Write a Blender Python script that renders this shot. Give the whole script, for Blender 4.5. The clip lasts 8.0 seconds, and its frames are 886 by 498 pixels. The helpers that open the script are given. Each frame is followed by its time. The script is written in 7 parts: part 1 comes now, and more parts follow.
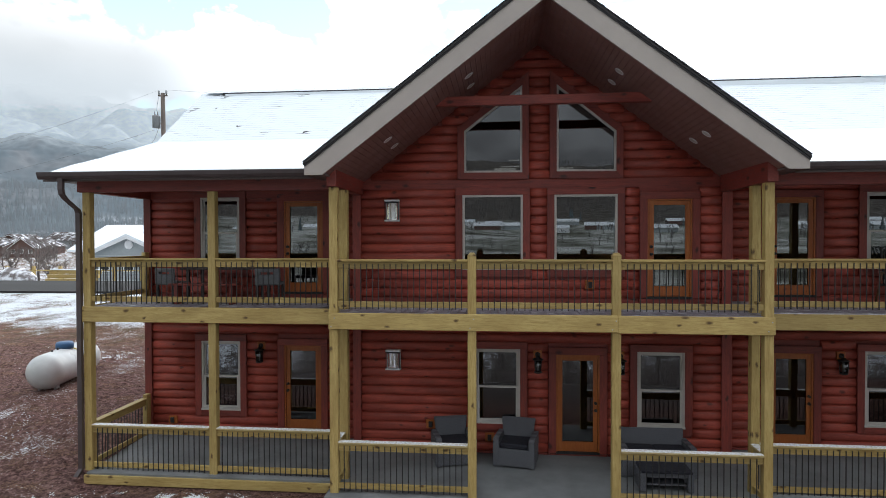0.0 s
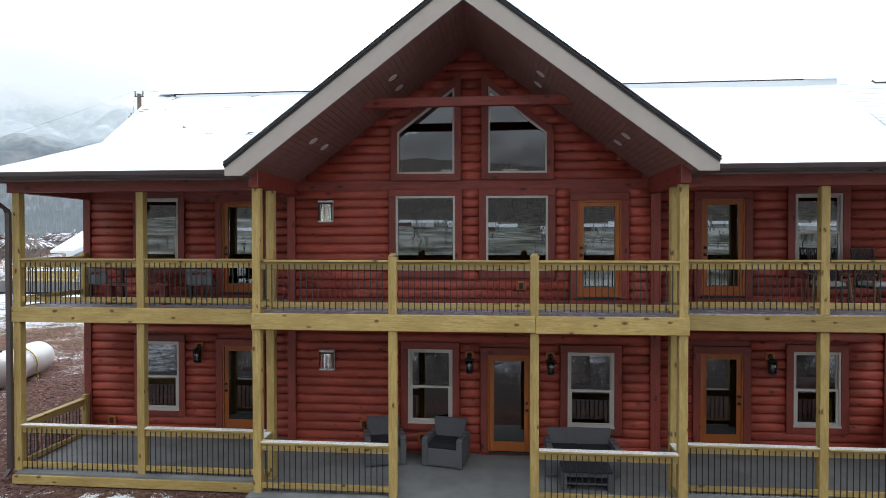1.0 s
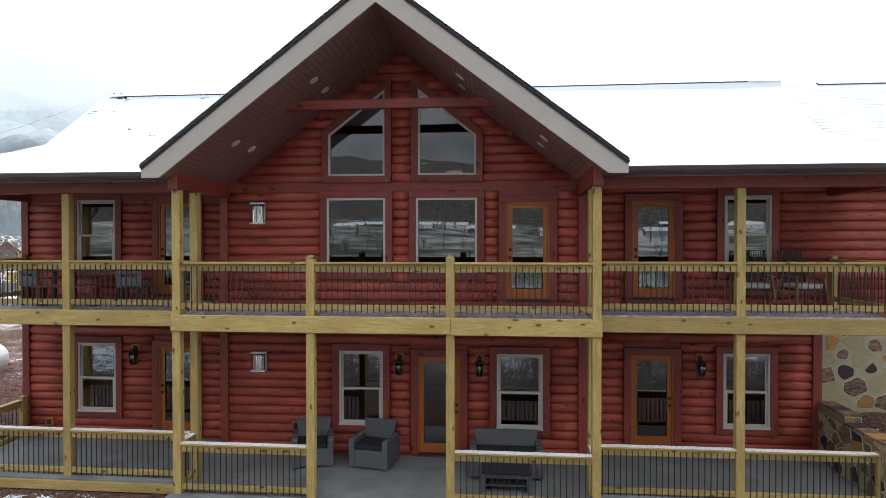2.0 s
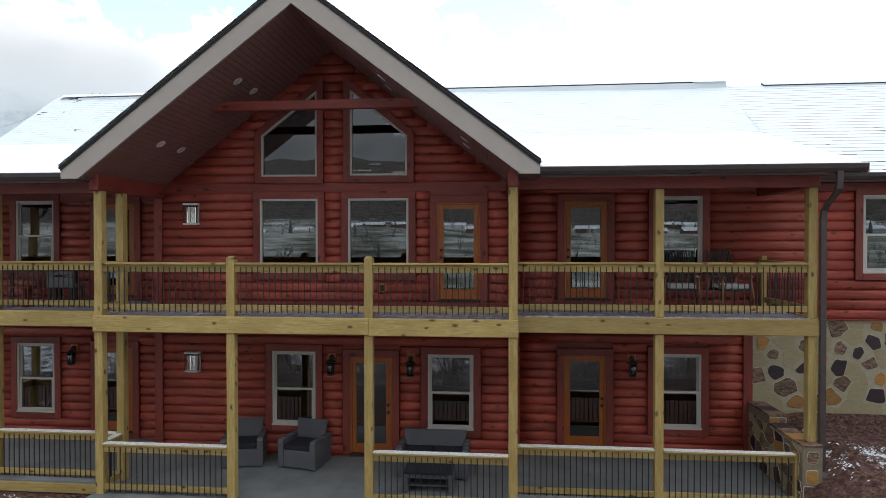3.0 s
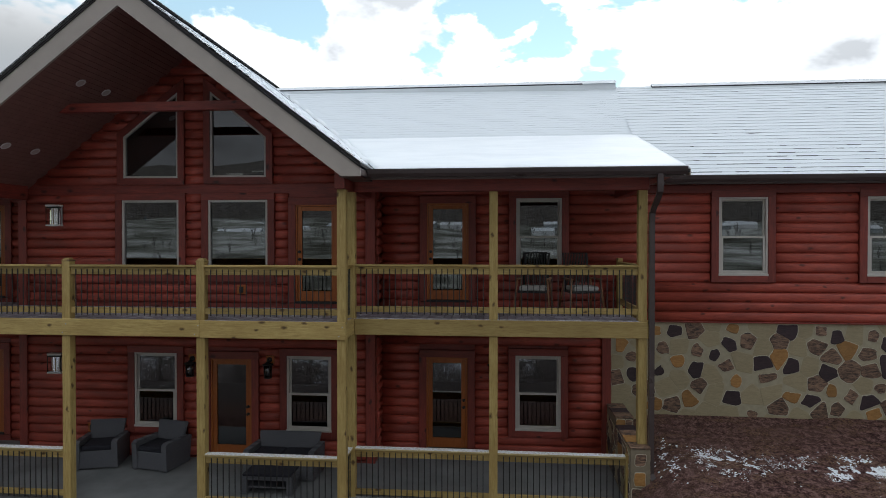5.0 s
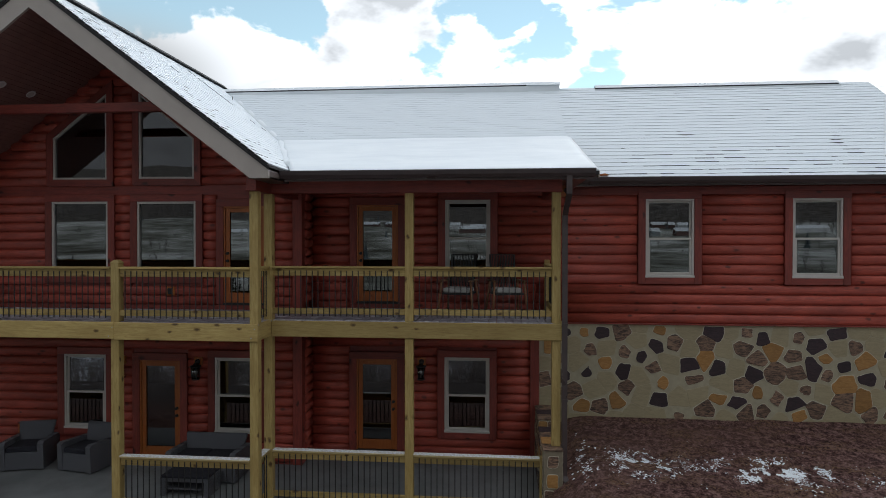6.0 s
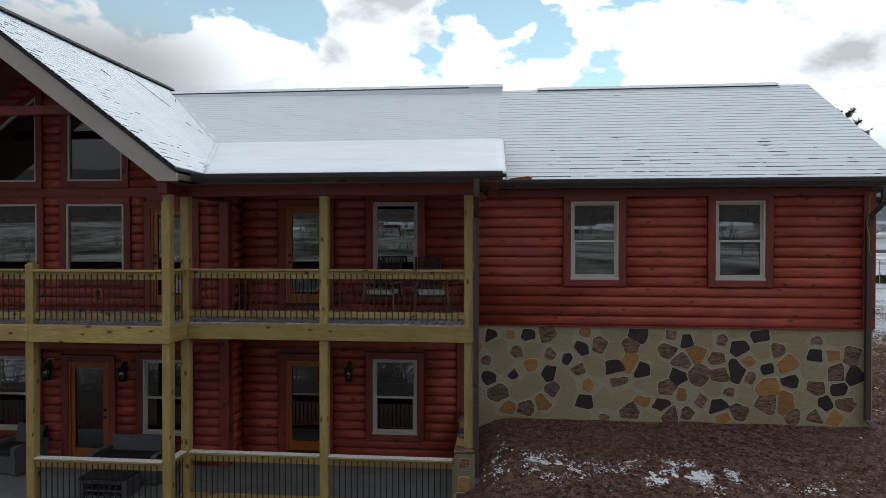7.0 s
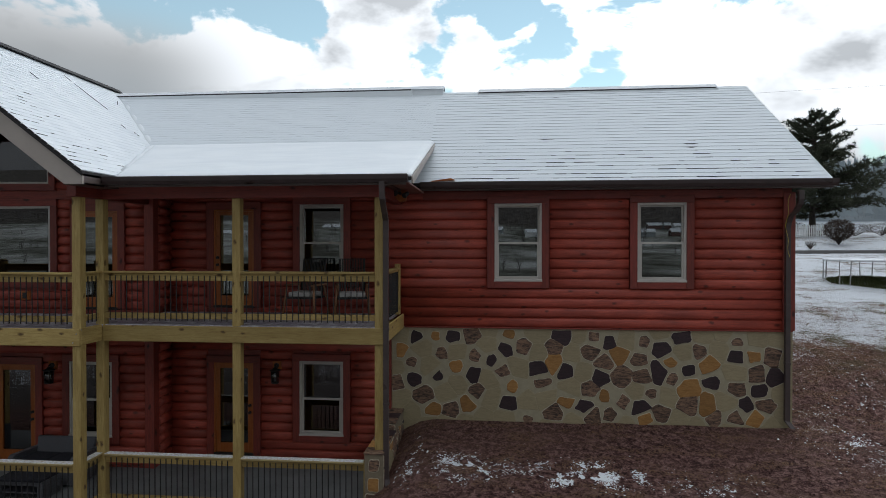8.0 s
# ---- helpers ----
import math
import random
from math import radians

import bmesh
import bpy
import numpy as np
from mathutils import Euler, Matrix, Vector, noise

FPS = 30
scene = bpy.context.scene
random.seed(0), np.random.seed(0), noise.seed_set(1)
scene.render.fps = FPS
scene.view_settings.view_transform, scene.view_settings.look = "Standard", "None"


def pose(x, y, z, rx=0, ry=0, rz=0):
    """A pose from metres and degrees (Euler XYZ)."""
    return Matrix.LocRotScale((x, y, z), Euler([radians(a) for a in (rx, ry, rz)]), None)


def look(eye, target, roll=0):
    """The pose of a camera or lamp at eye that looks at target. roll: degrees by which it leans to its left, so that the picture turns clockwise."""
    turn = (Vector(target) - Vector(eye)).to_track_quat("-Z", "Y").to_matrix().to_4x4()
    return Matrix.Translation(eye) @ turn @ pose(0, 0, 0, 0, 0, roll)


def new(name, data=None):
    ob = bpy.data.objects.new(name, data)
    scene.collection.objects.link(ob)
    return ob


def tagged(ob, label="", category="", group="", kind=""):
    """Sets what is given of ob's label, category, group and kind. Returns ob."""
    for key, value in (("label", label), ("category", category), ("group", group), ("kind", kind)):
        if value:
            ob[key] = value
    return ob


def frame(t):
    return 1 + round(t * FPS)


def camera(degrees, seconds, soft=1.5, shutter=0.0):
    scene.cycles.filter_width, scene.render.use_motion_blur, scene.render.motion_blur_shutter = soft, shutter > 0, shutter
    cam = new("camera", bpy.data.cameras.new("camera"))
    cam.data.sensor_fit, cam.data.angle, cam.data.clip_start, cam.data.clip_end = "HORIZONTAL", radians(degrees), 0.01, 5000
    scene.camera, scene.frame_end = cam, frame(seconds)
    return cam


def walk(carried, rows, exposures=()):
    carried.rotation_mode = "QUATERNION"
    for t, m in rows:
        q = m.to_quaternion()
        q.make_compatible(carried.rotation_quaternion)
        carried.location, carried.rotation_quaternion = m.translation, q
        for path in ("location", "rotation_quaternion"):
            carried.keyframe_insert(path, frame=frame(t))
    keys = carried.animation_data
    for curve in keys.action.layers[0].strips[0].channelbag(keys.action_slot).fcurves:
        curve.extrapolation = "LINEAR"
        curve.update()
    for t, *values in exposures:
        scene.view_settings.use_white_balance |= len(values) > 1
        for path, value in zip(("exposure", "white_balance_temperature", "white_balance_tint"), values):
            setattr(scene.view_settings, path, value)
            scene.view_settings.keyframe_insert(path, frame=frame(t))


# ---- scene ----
# The camera slides along the front of a log house, about ten metres off.
cam = camera(73.0, 8.0, soft=0.9)
PATH = [
    (0.0, (0.346, -0.031, 4.471), (-1.563, 19.875, 4.159), -0.13),
    (0.5, (1.011, -0.002, 4.455), (-0.865, 19.908, 4.182), -0.13),
    (1.0, (1.661, 0.024, 4.460), (-0.137, 19.942, 4.192), -0.05),
    (1.5, (2.383, 0.075, 4.465), (0.569, 19.991, 4.224), -0.04),
    (3.0, (4.491, 0.224, 4.470), (2.682, 20.141, 4.262), -0.05),
    (3.5, (5.188, 0.286, 4.474), (3.385, 20.203, 4.267), -0.01),
    (4.0, (5.891, 0.346, 4.483), (4.094, 20.264, 4.260), -0.01),
    (4.5, (6.615, 0.407, 4.501), (4.817, 20.325, 4.271), 0.00),
    (6.0, (8.788, 0.601, 4.545), (7.005, 20.520, 4.329), 0.04),
    (6.5, (9.524, 0.654, 4.557), (7.741, 20.573, 4.351), 0.04),
    (7.0, (10.271, 0.698, 4.584), (8.488, 20.617, 4.381), 0.03),
    (7.5, (11.030, 0.746, 4.602), (9.241, 20.664, 4.401), 0.02),
    (8.0, (11.800, 0.799, 4.616), (10.004, 20.718, 4.428), -0.02),
]
walk(cam, [(t, look(eye, target, roll)) for t, eye, target, roll in PATH],
     exposures=((0.0, -1.48), (1.0, -1.14), (1.6, -1.04), (3.0, -1.46), (3.5, -1.66), (4.5, -2.01), (6.0, -2.31), (7.0, -2.44), (8.0, -2.48)))

# ---- sky and sun: broken bright cloud, the sun behind it and behind the house ----
SUN_EL, SUN_AZ = radians(32), radians(18)
SKY_BACK, SKY_TOP = 0.67, 1.55
world = bpy.data.worlds.new("sky")
scene.world = world
world.use_nodes = True
wn, wl = world.node_tree.nodes, world.node_tree.links
wn.clear()
w_out = wn.new("ShaderNodeOutputWorld")
w_bg = wn.new("ShaderNodeBackground")
w_sky = wn.new("ShaderNodeTexSky")
w_sky.sky_type = 'NISHITA'
w_sky.sun_disc = False
w_sky.dust_density, w_sky.ozone_density = 0.0, 1.6
w_sky.sun_elevation, w_sky.sun_rotation = SUN_EL, SUN_AZ


def w_node(kind, **inputs):
    """A node of the sky; an input is a value or another node's output."""
    n = wn.new("ShaderNode" + kind)
    for k, v in inputs.items():
        slot = n.inputs[int(k[1:])] if k[0] == "i" and k[1:].isdigit() else n.inputs[k]
        if isinstance(v, bpy.types.NodeSocket):
            wl.new(v, slot)
        else:
            slot.default_value = v
    return n


def w_math(op, a, b, c=0.0):
    n = w_node("Math", i0=a, i1=b, i2=c)
    n.operation = op
    return n.outputs[0]


def w_noise(vec, scale, detail, rough=0.55, dist=0.2):
    return w_node("TexNoise", Vector=vec, Scale=scale, Detail=detail, Roughness=rough, Distortion=dist).outputs[0]


def w_range(v, a, b, lo, hi, kind='SMOOTHSTEP'):
    n = w_node("MapRange", i0=v, i1=a, i2=b, i3=lo, i4=hi)
    n.interpolation_type = kind
    return n.outputs[0]


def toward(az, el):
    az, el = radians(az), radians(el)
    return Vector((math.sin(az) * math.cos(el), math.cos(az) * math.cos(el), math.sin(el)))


w_dir = w_node("TexCoord").outputs["Generated"]


def w_angle(direction):
    n = w_node("VectorMath", i0=w_dir, i1=tuple(direction))
    n.operation = 'DOT_PRODUCT'
    return n.outputs["Value"]


def w_patches(value, patches):
    """Lower a value round some directions: azimuth, elevation and radius in degrees, and how much."""
    for az, el, wide, deep in patches:
        value = w_math('SUBTRACT', value, w_range(w_angle(toward(az, el)), math.cos(radians(wide)), 1.0, 0.0, deep))
    return value


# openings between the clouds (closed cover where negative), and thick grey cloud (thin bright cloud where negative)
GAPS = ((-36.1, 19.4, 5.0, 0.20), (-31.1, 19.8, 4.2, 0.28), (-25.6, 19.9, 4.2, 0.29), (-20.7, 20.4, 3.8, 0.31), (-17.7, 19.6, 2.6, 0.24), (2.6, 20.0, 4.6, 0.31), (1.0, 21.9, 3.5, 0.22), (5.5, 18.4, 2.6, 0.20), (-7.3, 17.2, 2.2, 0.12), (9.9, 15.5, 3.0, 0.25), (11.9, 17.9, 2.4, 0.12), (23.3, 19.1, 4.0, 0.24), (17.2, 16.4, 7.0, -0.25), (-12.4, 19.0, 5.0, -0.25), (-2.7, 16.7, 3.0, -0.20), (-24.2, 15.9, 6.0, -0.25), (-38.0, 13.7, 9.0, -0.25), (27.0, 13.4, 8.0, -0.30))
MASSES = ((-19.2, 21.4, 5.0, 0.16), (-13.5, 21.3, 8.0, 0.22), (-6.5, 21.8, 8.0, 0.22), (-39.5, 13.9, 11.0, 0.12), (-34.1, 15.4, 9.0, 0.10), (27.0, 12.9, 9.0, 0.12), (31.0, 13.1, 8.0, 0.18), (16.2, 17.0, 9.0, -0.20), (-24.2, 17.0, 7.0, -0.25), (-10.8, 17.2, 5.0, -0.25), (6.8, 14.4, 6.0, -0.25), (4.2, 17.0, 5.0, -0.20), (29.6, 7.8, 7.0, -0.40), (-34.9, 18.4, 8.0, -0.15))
w_flat = w_node("Mapping", Vector=w_dir, Scale=(1.0, 1.0, 1.7), Location=(0.35, 0.1, 0.2)).outputs[0]
w_up1 = w_node("VectorMath", i0=w_flat, i1=(0.0, 0.0, 0.045)).outputs[0]
w_puff = w_node("TexVoronoi", Vector=w_flat, Scale=15.0, Detail=3.0, Roughness=0.55)
w_puff.feature = 'SMOOTH_F1'
w_fine = w_noise(w_flat, 6.5, 11.0, 0.60, 0.35)
w_here = w_noise(w_flat, 7.0, 5.0, 0.55)
w_above = w_noise(w_up1, 7.0, 5.0, 0.55)
w_body = w_math('ADD', w_math('MULTIPLY_ADD', w_fine, 1.5, -0.15), w_math('MULTIPLY_ADD', w_puff.outputs["Distance"], -0.34, 0.14))
w_body = w_math('ADD', w_body, w_range(w_angle((0.0, -0.95, 0.3)), math.cos(radians(70)), 1.0, 0.0, 0.22))
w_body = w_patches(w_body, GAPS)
w_cover = w_range(w_body, 0.30, 0.44, 0.0, 1.0)
# a cloud lit from behind: its thin rims and crowns are bright, its thick body is grey
w_crown = w_math('MULTIPLY', w_math('SUBTRACT', w_here, w_above), 1.5)
w_thin = w_math('ADD', w_math('MULTIPLY_ADD', w_noise(w_flat, 3.6, 6.0), 0.9, 0.13), w_crown)
w_thin = w_math('ADD', w_thin, w_range(w_body, 0.36, 0.75, 0.14, 0.0))
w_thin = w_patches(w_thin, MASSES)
w_tone = w_node("ValToRGB", i0=w_thin)
w_tone.color_ramp.elements[0].position, w_tone.color_ramp.elements[1].position = 0.08, 0.66
w_tone.color_ramp.elements[0].color = (1.09, 1.16, 1.24, 1)
w_tone.color_ramp.elements[1].color = (2.66, 2.80, 2.96, 1)
# brighter towards the sun, and overhead as under any overcast
w_glow = w_range(w_angle(toward(18, 32)), -0.7, 1.0, SKY_BACK, 2.02, 'LINEAR')
w_high = w_range(w_node("SeparateXYZ", i0=w_dir).outputs[2], 0.0, 1.0, 0.54, SKY_TOP, 'LINEAR')
w_lit = w_node("VectorMath", i0=w_tone.outputs[0])
w_lit.operation = 'SCALE'
wl.new(w_math('MULTIPLY', w_math('MULTIPLY', w_glow, w_range(w_angle(toward(18, 32)), 0.50, 0.97, 1.0, 1.75)), w_high), w_lit.inputs["Scale"])
w_blue = w_node("MixRGB", i0=1.0, i1=w_sky.outputs[0], i2=(0.98, 1.0, 0.78, 1))
w_blue.blend_type = 'MULTIPLY'
w_veil = w_node("MixRGB", i0=0.22, i1=w_blue.outputs[0], i2=(2.6, 2.66, 2.7, 1))
w_mix = w_node("MixRGB", i0=w_cover, i1=w_veil.outputs[0], i2=w_lit.outputs[0])
wl.new(w_mix.outputs[0], w_bg.inputs[0])
w_bg.inputs[1].default_value = 1.0
wl.new(w_bg.outputs[0], w_out.inputs[0])

sun = new("sun", bpy.data.lights.new("sun", 'SUN'))
sun.data.energy, sun.data.angle, sun.data.color = 1.0, radians(14), (1.0, 0.95, 0.88)
sun_dir = Vector((math.sin(SUN_AZ) * math.cos(SUN_EL), math.cos(SUN_AZ) * math.cos(SUN_EL), math.sin(SUN_EL)))
sun.matrix_world = look(sun_dir * 100, (0, 0, 0))


# ---- materials ----
class Nodes:
    """A small wrapper to wire a procedural material."""

    def __init__(self, name, rough=0.6, metal=0.0):
        self.mat = bpy.data.materials.new(name)
        self.mat.use_nodes = True
        self.n, self.l = self.mat.node_tree.nodes, self.mat.node_tree.links
        self.b = self.n["Principled BSDF"]
        self.b.inputs["Roughness"].default_value, self.b.inputs["Metallic"].default_value = rough, metal
        self.pos = self.n.new("ShaderNodeNewGeometry").outputs["Position"]
        self.rnd = None

    def random(self):
        if self.rnd is None:
            self.rnd = self.n.new("ShaderNodeObjectInfo").outputs["Random"]
        return self.rnd

    def vec(self, scale=(1, 1, 1), shift_random=0.0):
        m = self.n.new("ShaderNodeMapping")
        m.inputs["Scale"].default_value = scale
        self.l.new(self.pos, m.inputs["Vector"])
        if shift_random:
            c = self.n.new("ShaderNodeVectorMath")
            c.operation = 'SCALE'
            c.inputs[0].default_value = (shift_random, shift_random * 1.7, shift_random * 0.6)
            self.l.new(self.random(), c.inputs["Scale"])
            a = self.n.new("ShaderNodeVectorMath")
            self.l.new(m.outputs[0], a.inputs[0])
            self.l.new(c.outputs[0], a.inputs[1])
            return a.outputs[0]
        return m.outputs[0]

    def noise(self, scale, detail=4.0, rough=0.55, vec=None, dist=0.0):
        t = self.n.new("ShaderNodeTexNoise")
        t.inputs["Scale"].default_value, t.inputs["Detail"].default_value = scale, detail
        t.inputs["Roughness"].default_value, t.inputs["Distortion"].default_value = rough, dist
        self.l.new(vec if vec is not None else self.pos, t.inputs["Vector"])
        return t.outputs[0]

    def voronoi(self, scale, vec=None, out="Distance"):
        t = self.n.new("ShaderNodeTexVoronoi")
        t.inputs["Scale"].default_value = scale
        self.l.new(vec if vec is not None else self.pos, t.inputs["Vector"])
        return t.outputs[out]

    def face_vec(self, axis, squeeze, shift):
        """Along the grain and across it, warped a little, another stretch for each piece."""
        warp = self.n.new("ShaderNodeVectorMath")
        warp.operation = 'MULTIPLY_ADD'
        t = self.n.new("ShaderNodeTexNoise")
        t.inputs["Scale"].default_value = 11.0
        self.l.new(self.pos, t.inputs["Vector"])
        self.l.new(t.outputs["Color"], warp.inputs[0])
        warp.inputs[1].default_value = (0.05, 0.05, 0.05)
        self.l.new(self.pos, warp.inputs[2])
        p = self.n.new("ShaderNodeSeparateXYZ")
        self.l.new(warp.outputs[0], p.inputs[0])
        along = p.outputs["xyz".index(axis)]
        across = self.maths('ADD', p.outputs[0], p.outputs[1]) if axis == "z" else p.outputs[2]
        move = self.maths('MULTIPLY', self.random(), shift)
        c = self.n.new("ShaderNodeCombineXYZ")
        self.l.new(self.maths('ADD', self.maths('MULTIPLY', along, squeeze), move), c.inputs[0])
        self.l.new(self.maths('ADD', across, self.maths('MULTIPLY', move, 1.7)), c.inputs[1])
        return c.outputs[0]

    def voronoi2(self, scale, vec):
        """Distance to a cell's centre, and a random value of the cell."""
        t = self.n.new("ShaderNodeTexVoronoi")
        t.voronoi_dimensions = '2D'
        t.inputs["Scale"].default_value = scale
        self.l.new(vec, t.inputs["Vector"])
        one = self.n.new("ShaderNodeSeparateColor")
        self.l.new(t.outputs["Color"], one.inputs[0])
        return t.outputs["Distance"], one.outputs[0]

    def ramp(self, fac, *stops):
        r = self.n.new("ShaderNodeValToRGB")
        while len(r.color_ramp.elements) < len(stops):
            r.color_ramp.elements.new(0.5)
        for e, (p, c) in zip(r.color_ramp.elements, stops):
            e.position = p
            e.color = (*c, 1) if len(c) == 3 else c
        self.l.new(fac, r.inputs[0])
        return r.outputs[0]

    def step(self, fac, lo, hi):
        return self.ramp(fac, (lo, (0, 0, 0)), (hi, (1, 1, 1)))

    def mix(self, fac, a, b, blend='MIX'):
        m = self.n.new("ShaderNodeMixRGB")
        m.blend_type = blend
        for i, v in enumerate((fac, a, b)):
            if isinstance(v, (int, float)):
                m.inputs[i].default_value = v
            elif isinstance(v, tuple):
                m.inputs[i].default_value = (*v, 1)
            else:
                self.l.new(v, m.inputs[i])
        return m.outputs[0]

    def maths(self, op, a, b=0.0):
        m = self.n.new("ShaderNodeMath")
        m.operation = op
        for i, v in enumerate((a, b)):
            if isinstance(v, (int, float)):
                m.inputs[i].default_value = v
            else:
                self.l.new(v, m.inputs[i])
        return m.outputs[0]

    def color(self, c):
        if isinstance(c, tuple):
            self.b.inputs["Base Color"].default_value = (*c, 1)
        else:
            self.l.new(c, self.b.inputs["Base Color"])
        return self

    def rough(self, fac, lo, hi):
        self.l.new(self.ramp(fac, (0.3, (lo,) * 3), (0.7, (hi,) * 3)), self.b.inputs["Roughness"])
        return self

    def bump(self, h, strength=0.3, dist=0.01):
        b = self.n.new("ShaderNodeBump")
        b.inputs["Strength"].default_value, b.inputs["Distance"].default_value = strength, dist
        self.l.new(h, b.inputs["Height"])
        self.l.new(b.outputs[0], self.b.inputs["Normal"])
        return self


STRETCH = {"x": (0.09, 1, 1), "y": (1, 0.09, 1), "z": (1, 1, 0.09)}
KNOT = {"x": (0.45, 1, 1), "y": (1, 0.45, 1), "z": (1, 1, 0.45)}


def wood(name, axis, dark, base, light, knot, rough=0.6, spread=0.35, knots=0.05, often=2.6, share=0.45, streak=0.42):
    """Planed timber with grain along an axis, knots that run through it, and a tone of its own for each piece."""
    m = Nodes(name, rough)
    v = m.vec(STRETCH[axis], 7.0)
    grain = m.noise(34, 6, 0.65, v, 0.6)
    fibre = m.noise(120, 3, 0.6, v, 0.3)
    broad = m.noise(3.0, 4, 0.6, m.vec(KNOT[axis], 5.0))
    c = m.ramp(m.mix(0.3, grain, fibre), (0.30, dark), (0.50, base), (0.70, light))
    c = m.mix(m.ramp(broad, (0.36, (streak,) * 3), (0.60, (0.0,) * 3)), c, dark)
    tone = m.ramp(m.random(), (0.0, (1 - spread,) * 3), (1.0, (1 + spread * 0.4,) * 3))
    c = m.mix(1.0, c, tone, 'MULTIPLY')
    k, cell = m.voronoi2(often, m.face_vec(axis, 0.5, 9.0))
    pick = m.step(cell, 1 - share, 1 - share + 0.02)
    size = m.maths('MULTIPLY', m.maths('ADD', cell, 0.15), knots * often)
    near = m.maths('DIVIDE', k, m.maths('MAXIMUM', size, 0.02))
    halo = m.maths('MULTIPLY', pick, m.ramp(near, (0.4, (0.70,) * 3), (1.0, (0.35,) * 3), (2.6, (0.0,) * 3)))
    core = m.maths('MULTIPLY', pick, m.ramp(near, (0.30, (0.85,) * 3), (0.95, (0.0,) * 3)))
    c = m.mix(halo, c, dark)
    c = m.mix(core, c, knot)
    m.color(c).rough(grain, rough - 0.1, rough + 0.12).bump(grain, 0.22, 0.004)
    return m.mat


def stain(name, axis, spread=0.15):
    return wood(name, axis, (0.185, 0.031, 0.021), (0.425, 0.072, 0.047), (0.545, 0.112, 0.068), (0.085, 0.018, 0.013), 0.50, spread, 0.032, 3.2, 0.50, 0.6)


LOG = {a: stain("stained_log_" + a, a) for a in "xy"}
TRIM = {a: wood("stained_trim_" + a, a, (0.115, 0.020, 0.015), (0.245, 0.041, 0.029), (0.33, 0.066, 0.043), (0.035, 0.009, 0.007), 0.52, 0.25, 0.04, 3.0, 0.45) for a in "xyz"}
PINE = {a: wood("treated_pine_" + a, a, (0.265, 0.165, 0.046), (0.450, 0.325, 0.115), (0.555, 0.425, 0.175), (0.055, 0.024, 0.010), 0.62, 0.26, 0.030, 5.0, 0.34) for a in "xyz"}
CEDAR = {a: wood("cedar_door_" + a, a, (0.28, 0.065, 0.012), (0.40, 0.115, 0.022), (0.48, 0.16, 0.035), (0.18, 0.04, 0.01), 0.42, 0.12, 0.015, 3.0, 0.3) for a in "xyz"}
TEAK = wood("teak", "z", (0.16, 0.07, 0.03), (0.27, 0.13, 0.06), (0.35, 0.18, 0.09), (0.1, 0.04, 0.02), 0.5, 0.2, 0.01)


def plain(name, colour, rough=0.5, metal=0.0, vary=0.12, scale=14.0, bump=0.08):
    m = Nodes(name, rough, metal)
    n = m.noise(scale, 5)
    c = m.mix(1.0, colour, m.ramp(n, (0.3, (1 - vary,) * 3), (0.7, (1 + vary,) * 3)), 'MULTIPLY')
    m.color(c).rough(m.noise(scale * 0.4, 3), max(0.02, rough - 0.08), min(1, rough + 0.08)).bump(m.noise(scale * 6, 3), bump, 0.003)
    return m.mat


def frosted(name, base_mat_colour, cover_lo, cover_hi, rough=0.6, scale=9.0, flat_only=False):
    """A surface with a thin, broken dusting of snow on it."""
    m = Nodes(name, rough)
    m.b.inputs["Specular IOR Level"].default_value = 0.2
    n = m.noise(scale, 8, 0.65)
    s = m.step(n, cover_lo, cover_hi)
    grain = m.noise(40, 5, 0.6, m.vec((0.1, 1, 1)))
    c = m.mix(1.0, base_mat_colour, m.ramp(grain, (0.3, (0.75,) * 3), (0.7, (1.15,) * 3)), 'MULTIPLY')
    if flat_only:      # it lies on what faces up, not on the sides
        up = m.n.new("ShaderNodeSeparateXYZ")
        m.l.new(m.n.new("ShaderNodeNewGeometry").outputs["Normal"], up.inputs[0])
        s = m.maths('MULTIPLY', s, m.step(up.outputs[2], 0.55, 0.85))
    m.color(m.mix(s, c, (0.78, 0.80, 0.84))).bump(n, 0.3, 0.01)
    return m.mat


FASCIA = plain("fascia_metal", (0.42, 0.37, 0.335), 0.45, 0.0, 0.05, 3.0, 0.03)
GUTTER = plain("gutter_metal", (0.065, 0.048, 0.047), 0.35, 0.0, 0.15, 5.0, 0.03)
SOFFIT = plain("soffit_vinyl", (0.225, 0.115, 0.10), 0.5, 0.0, 0.1, 6.0, 0.03)
VINYL = plain("window_vinyl", (0.50, 0.47, 0.435), 0.4, 0.0, 0.05, 6.0, 0.02)
BLACK = plain("black_metal", (0.016, 0.015, 0.016), 0.55, 0.0, 0.2, 20.0, 0.05)
CHROME = plain("chrome", (0.75, 0.75, 0.76), 0.12, 1.0, 0.04, 8.0, 0.02)
WHITEPAINT = plain("white_paint", (0.72, 0.73, 0.74), 0.5, 0.0, 0.05, 7.0)
SHINGLE = plain("asphalt_shingle", (0.035, 0.033, 0.035), 0.85, 0.0, 0.35, 30.0, 0.4)
CUSHION = plain("dark_cushion", (0.016, 0.016, 0.024), 0.9, 0.0, 0.3, 40.0, 0.3)
PALECLOTH = plain("pale_cushion", (0.42, 0.41, 0.40), 0.9, 0.0, 0.1, 40.0, 0.3)
RUBBER = plain("dark_mat", (0.03, 0.032, 0.032), 0.8, 0.0, 0.3, 30.0, 0.3)
INTERIOR = plain("interior_wall", (0.16, 0.135, 0.11), 0.8, 0.0, 0.1, 2.0)
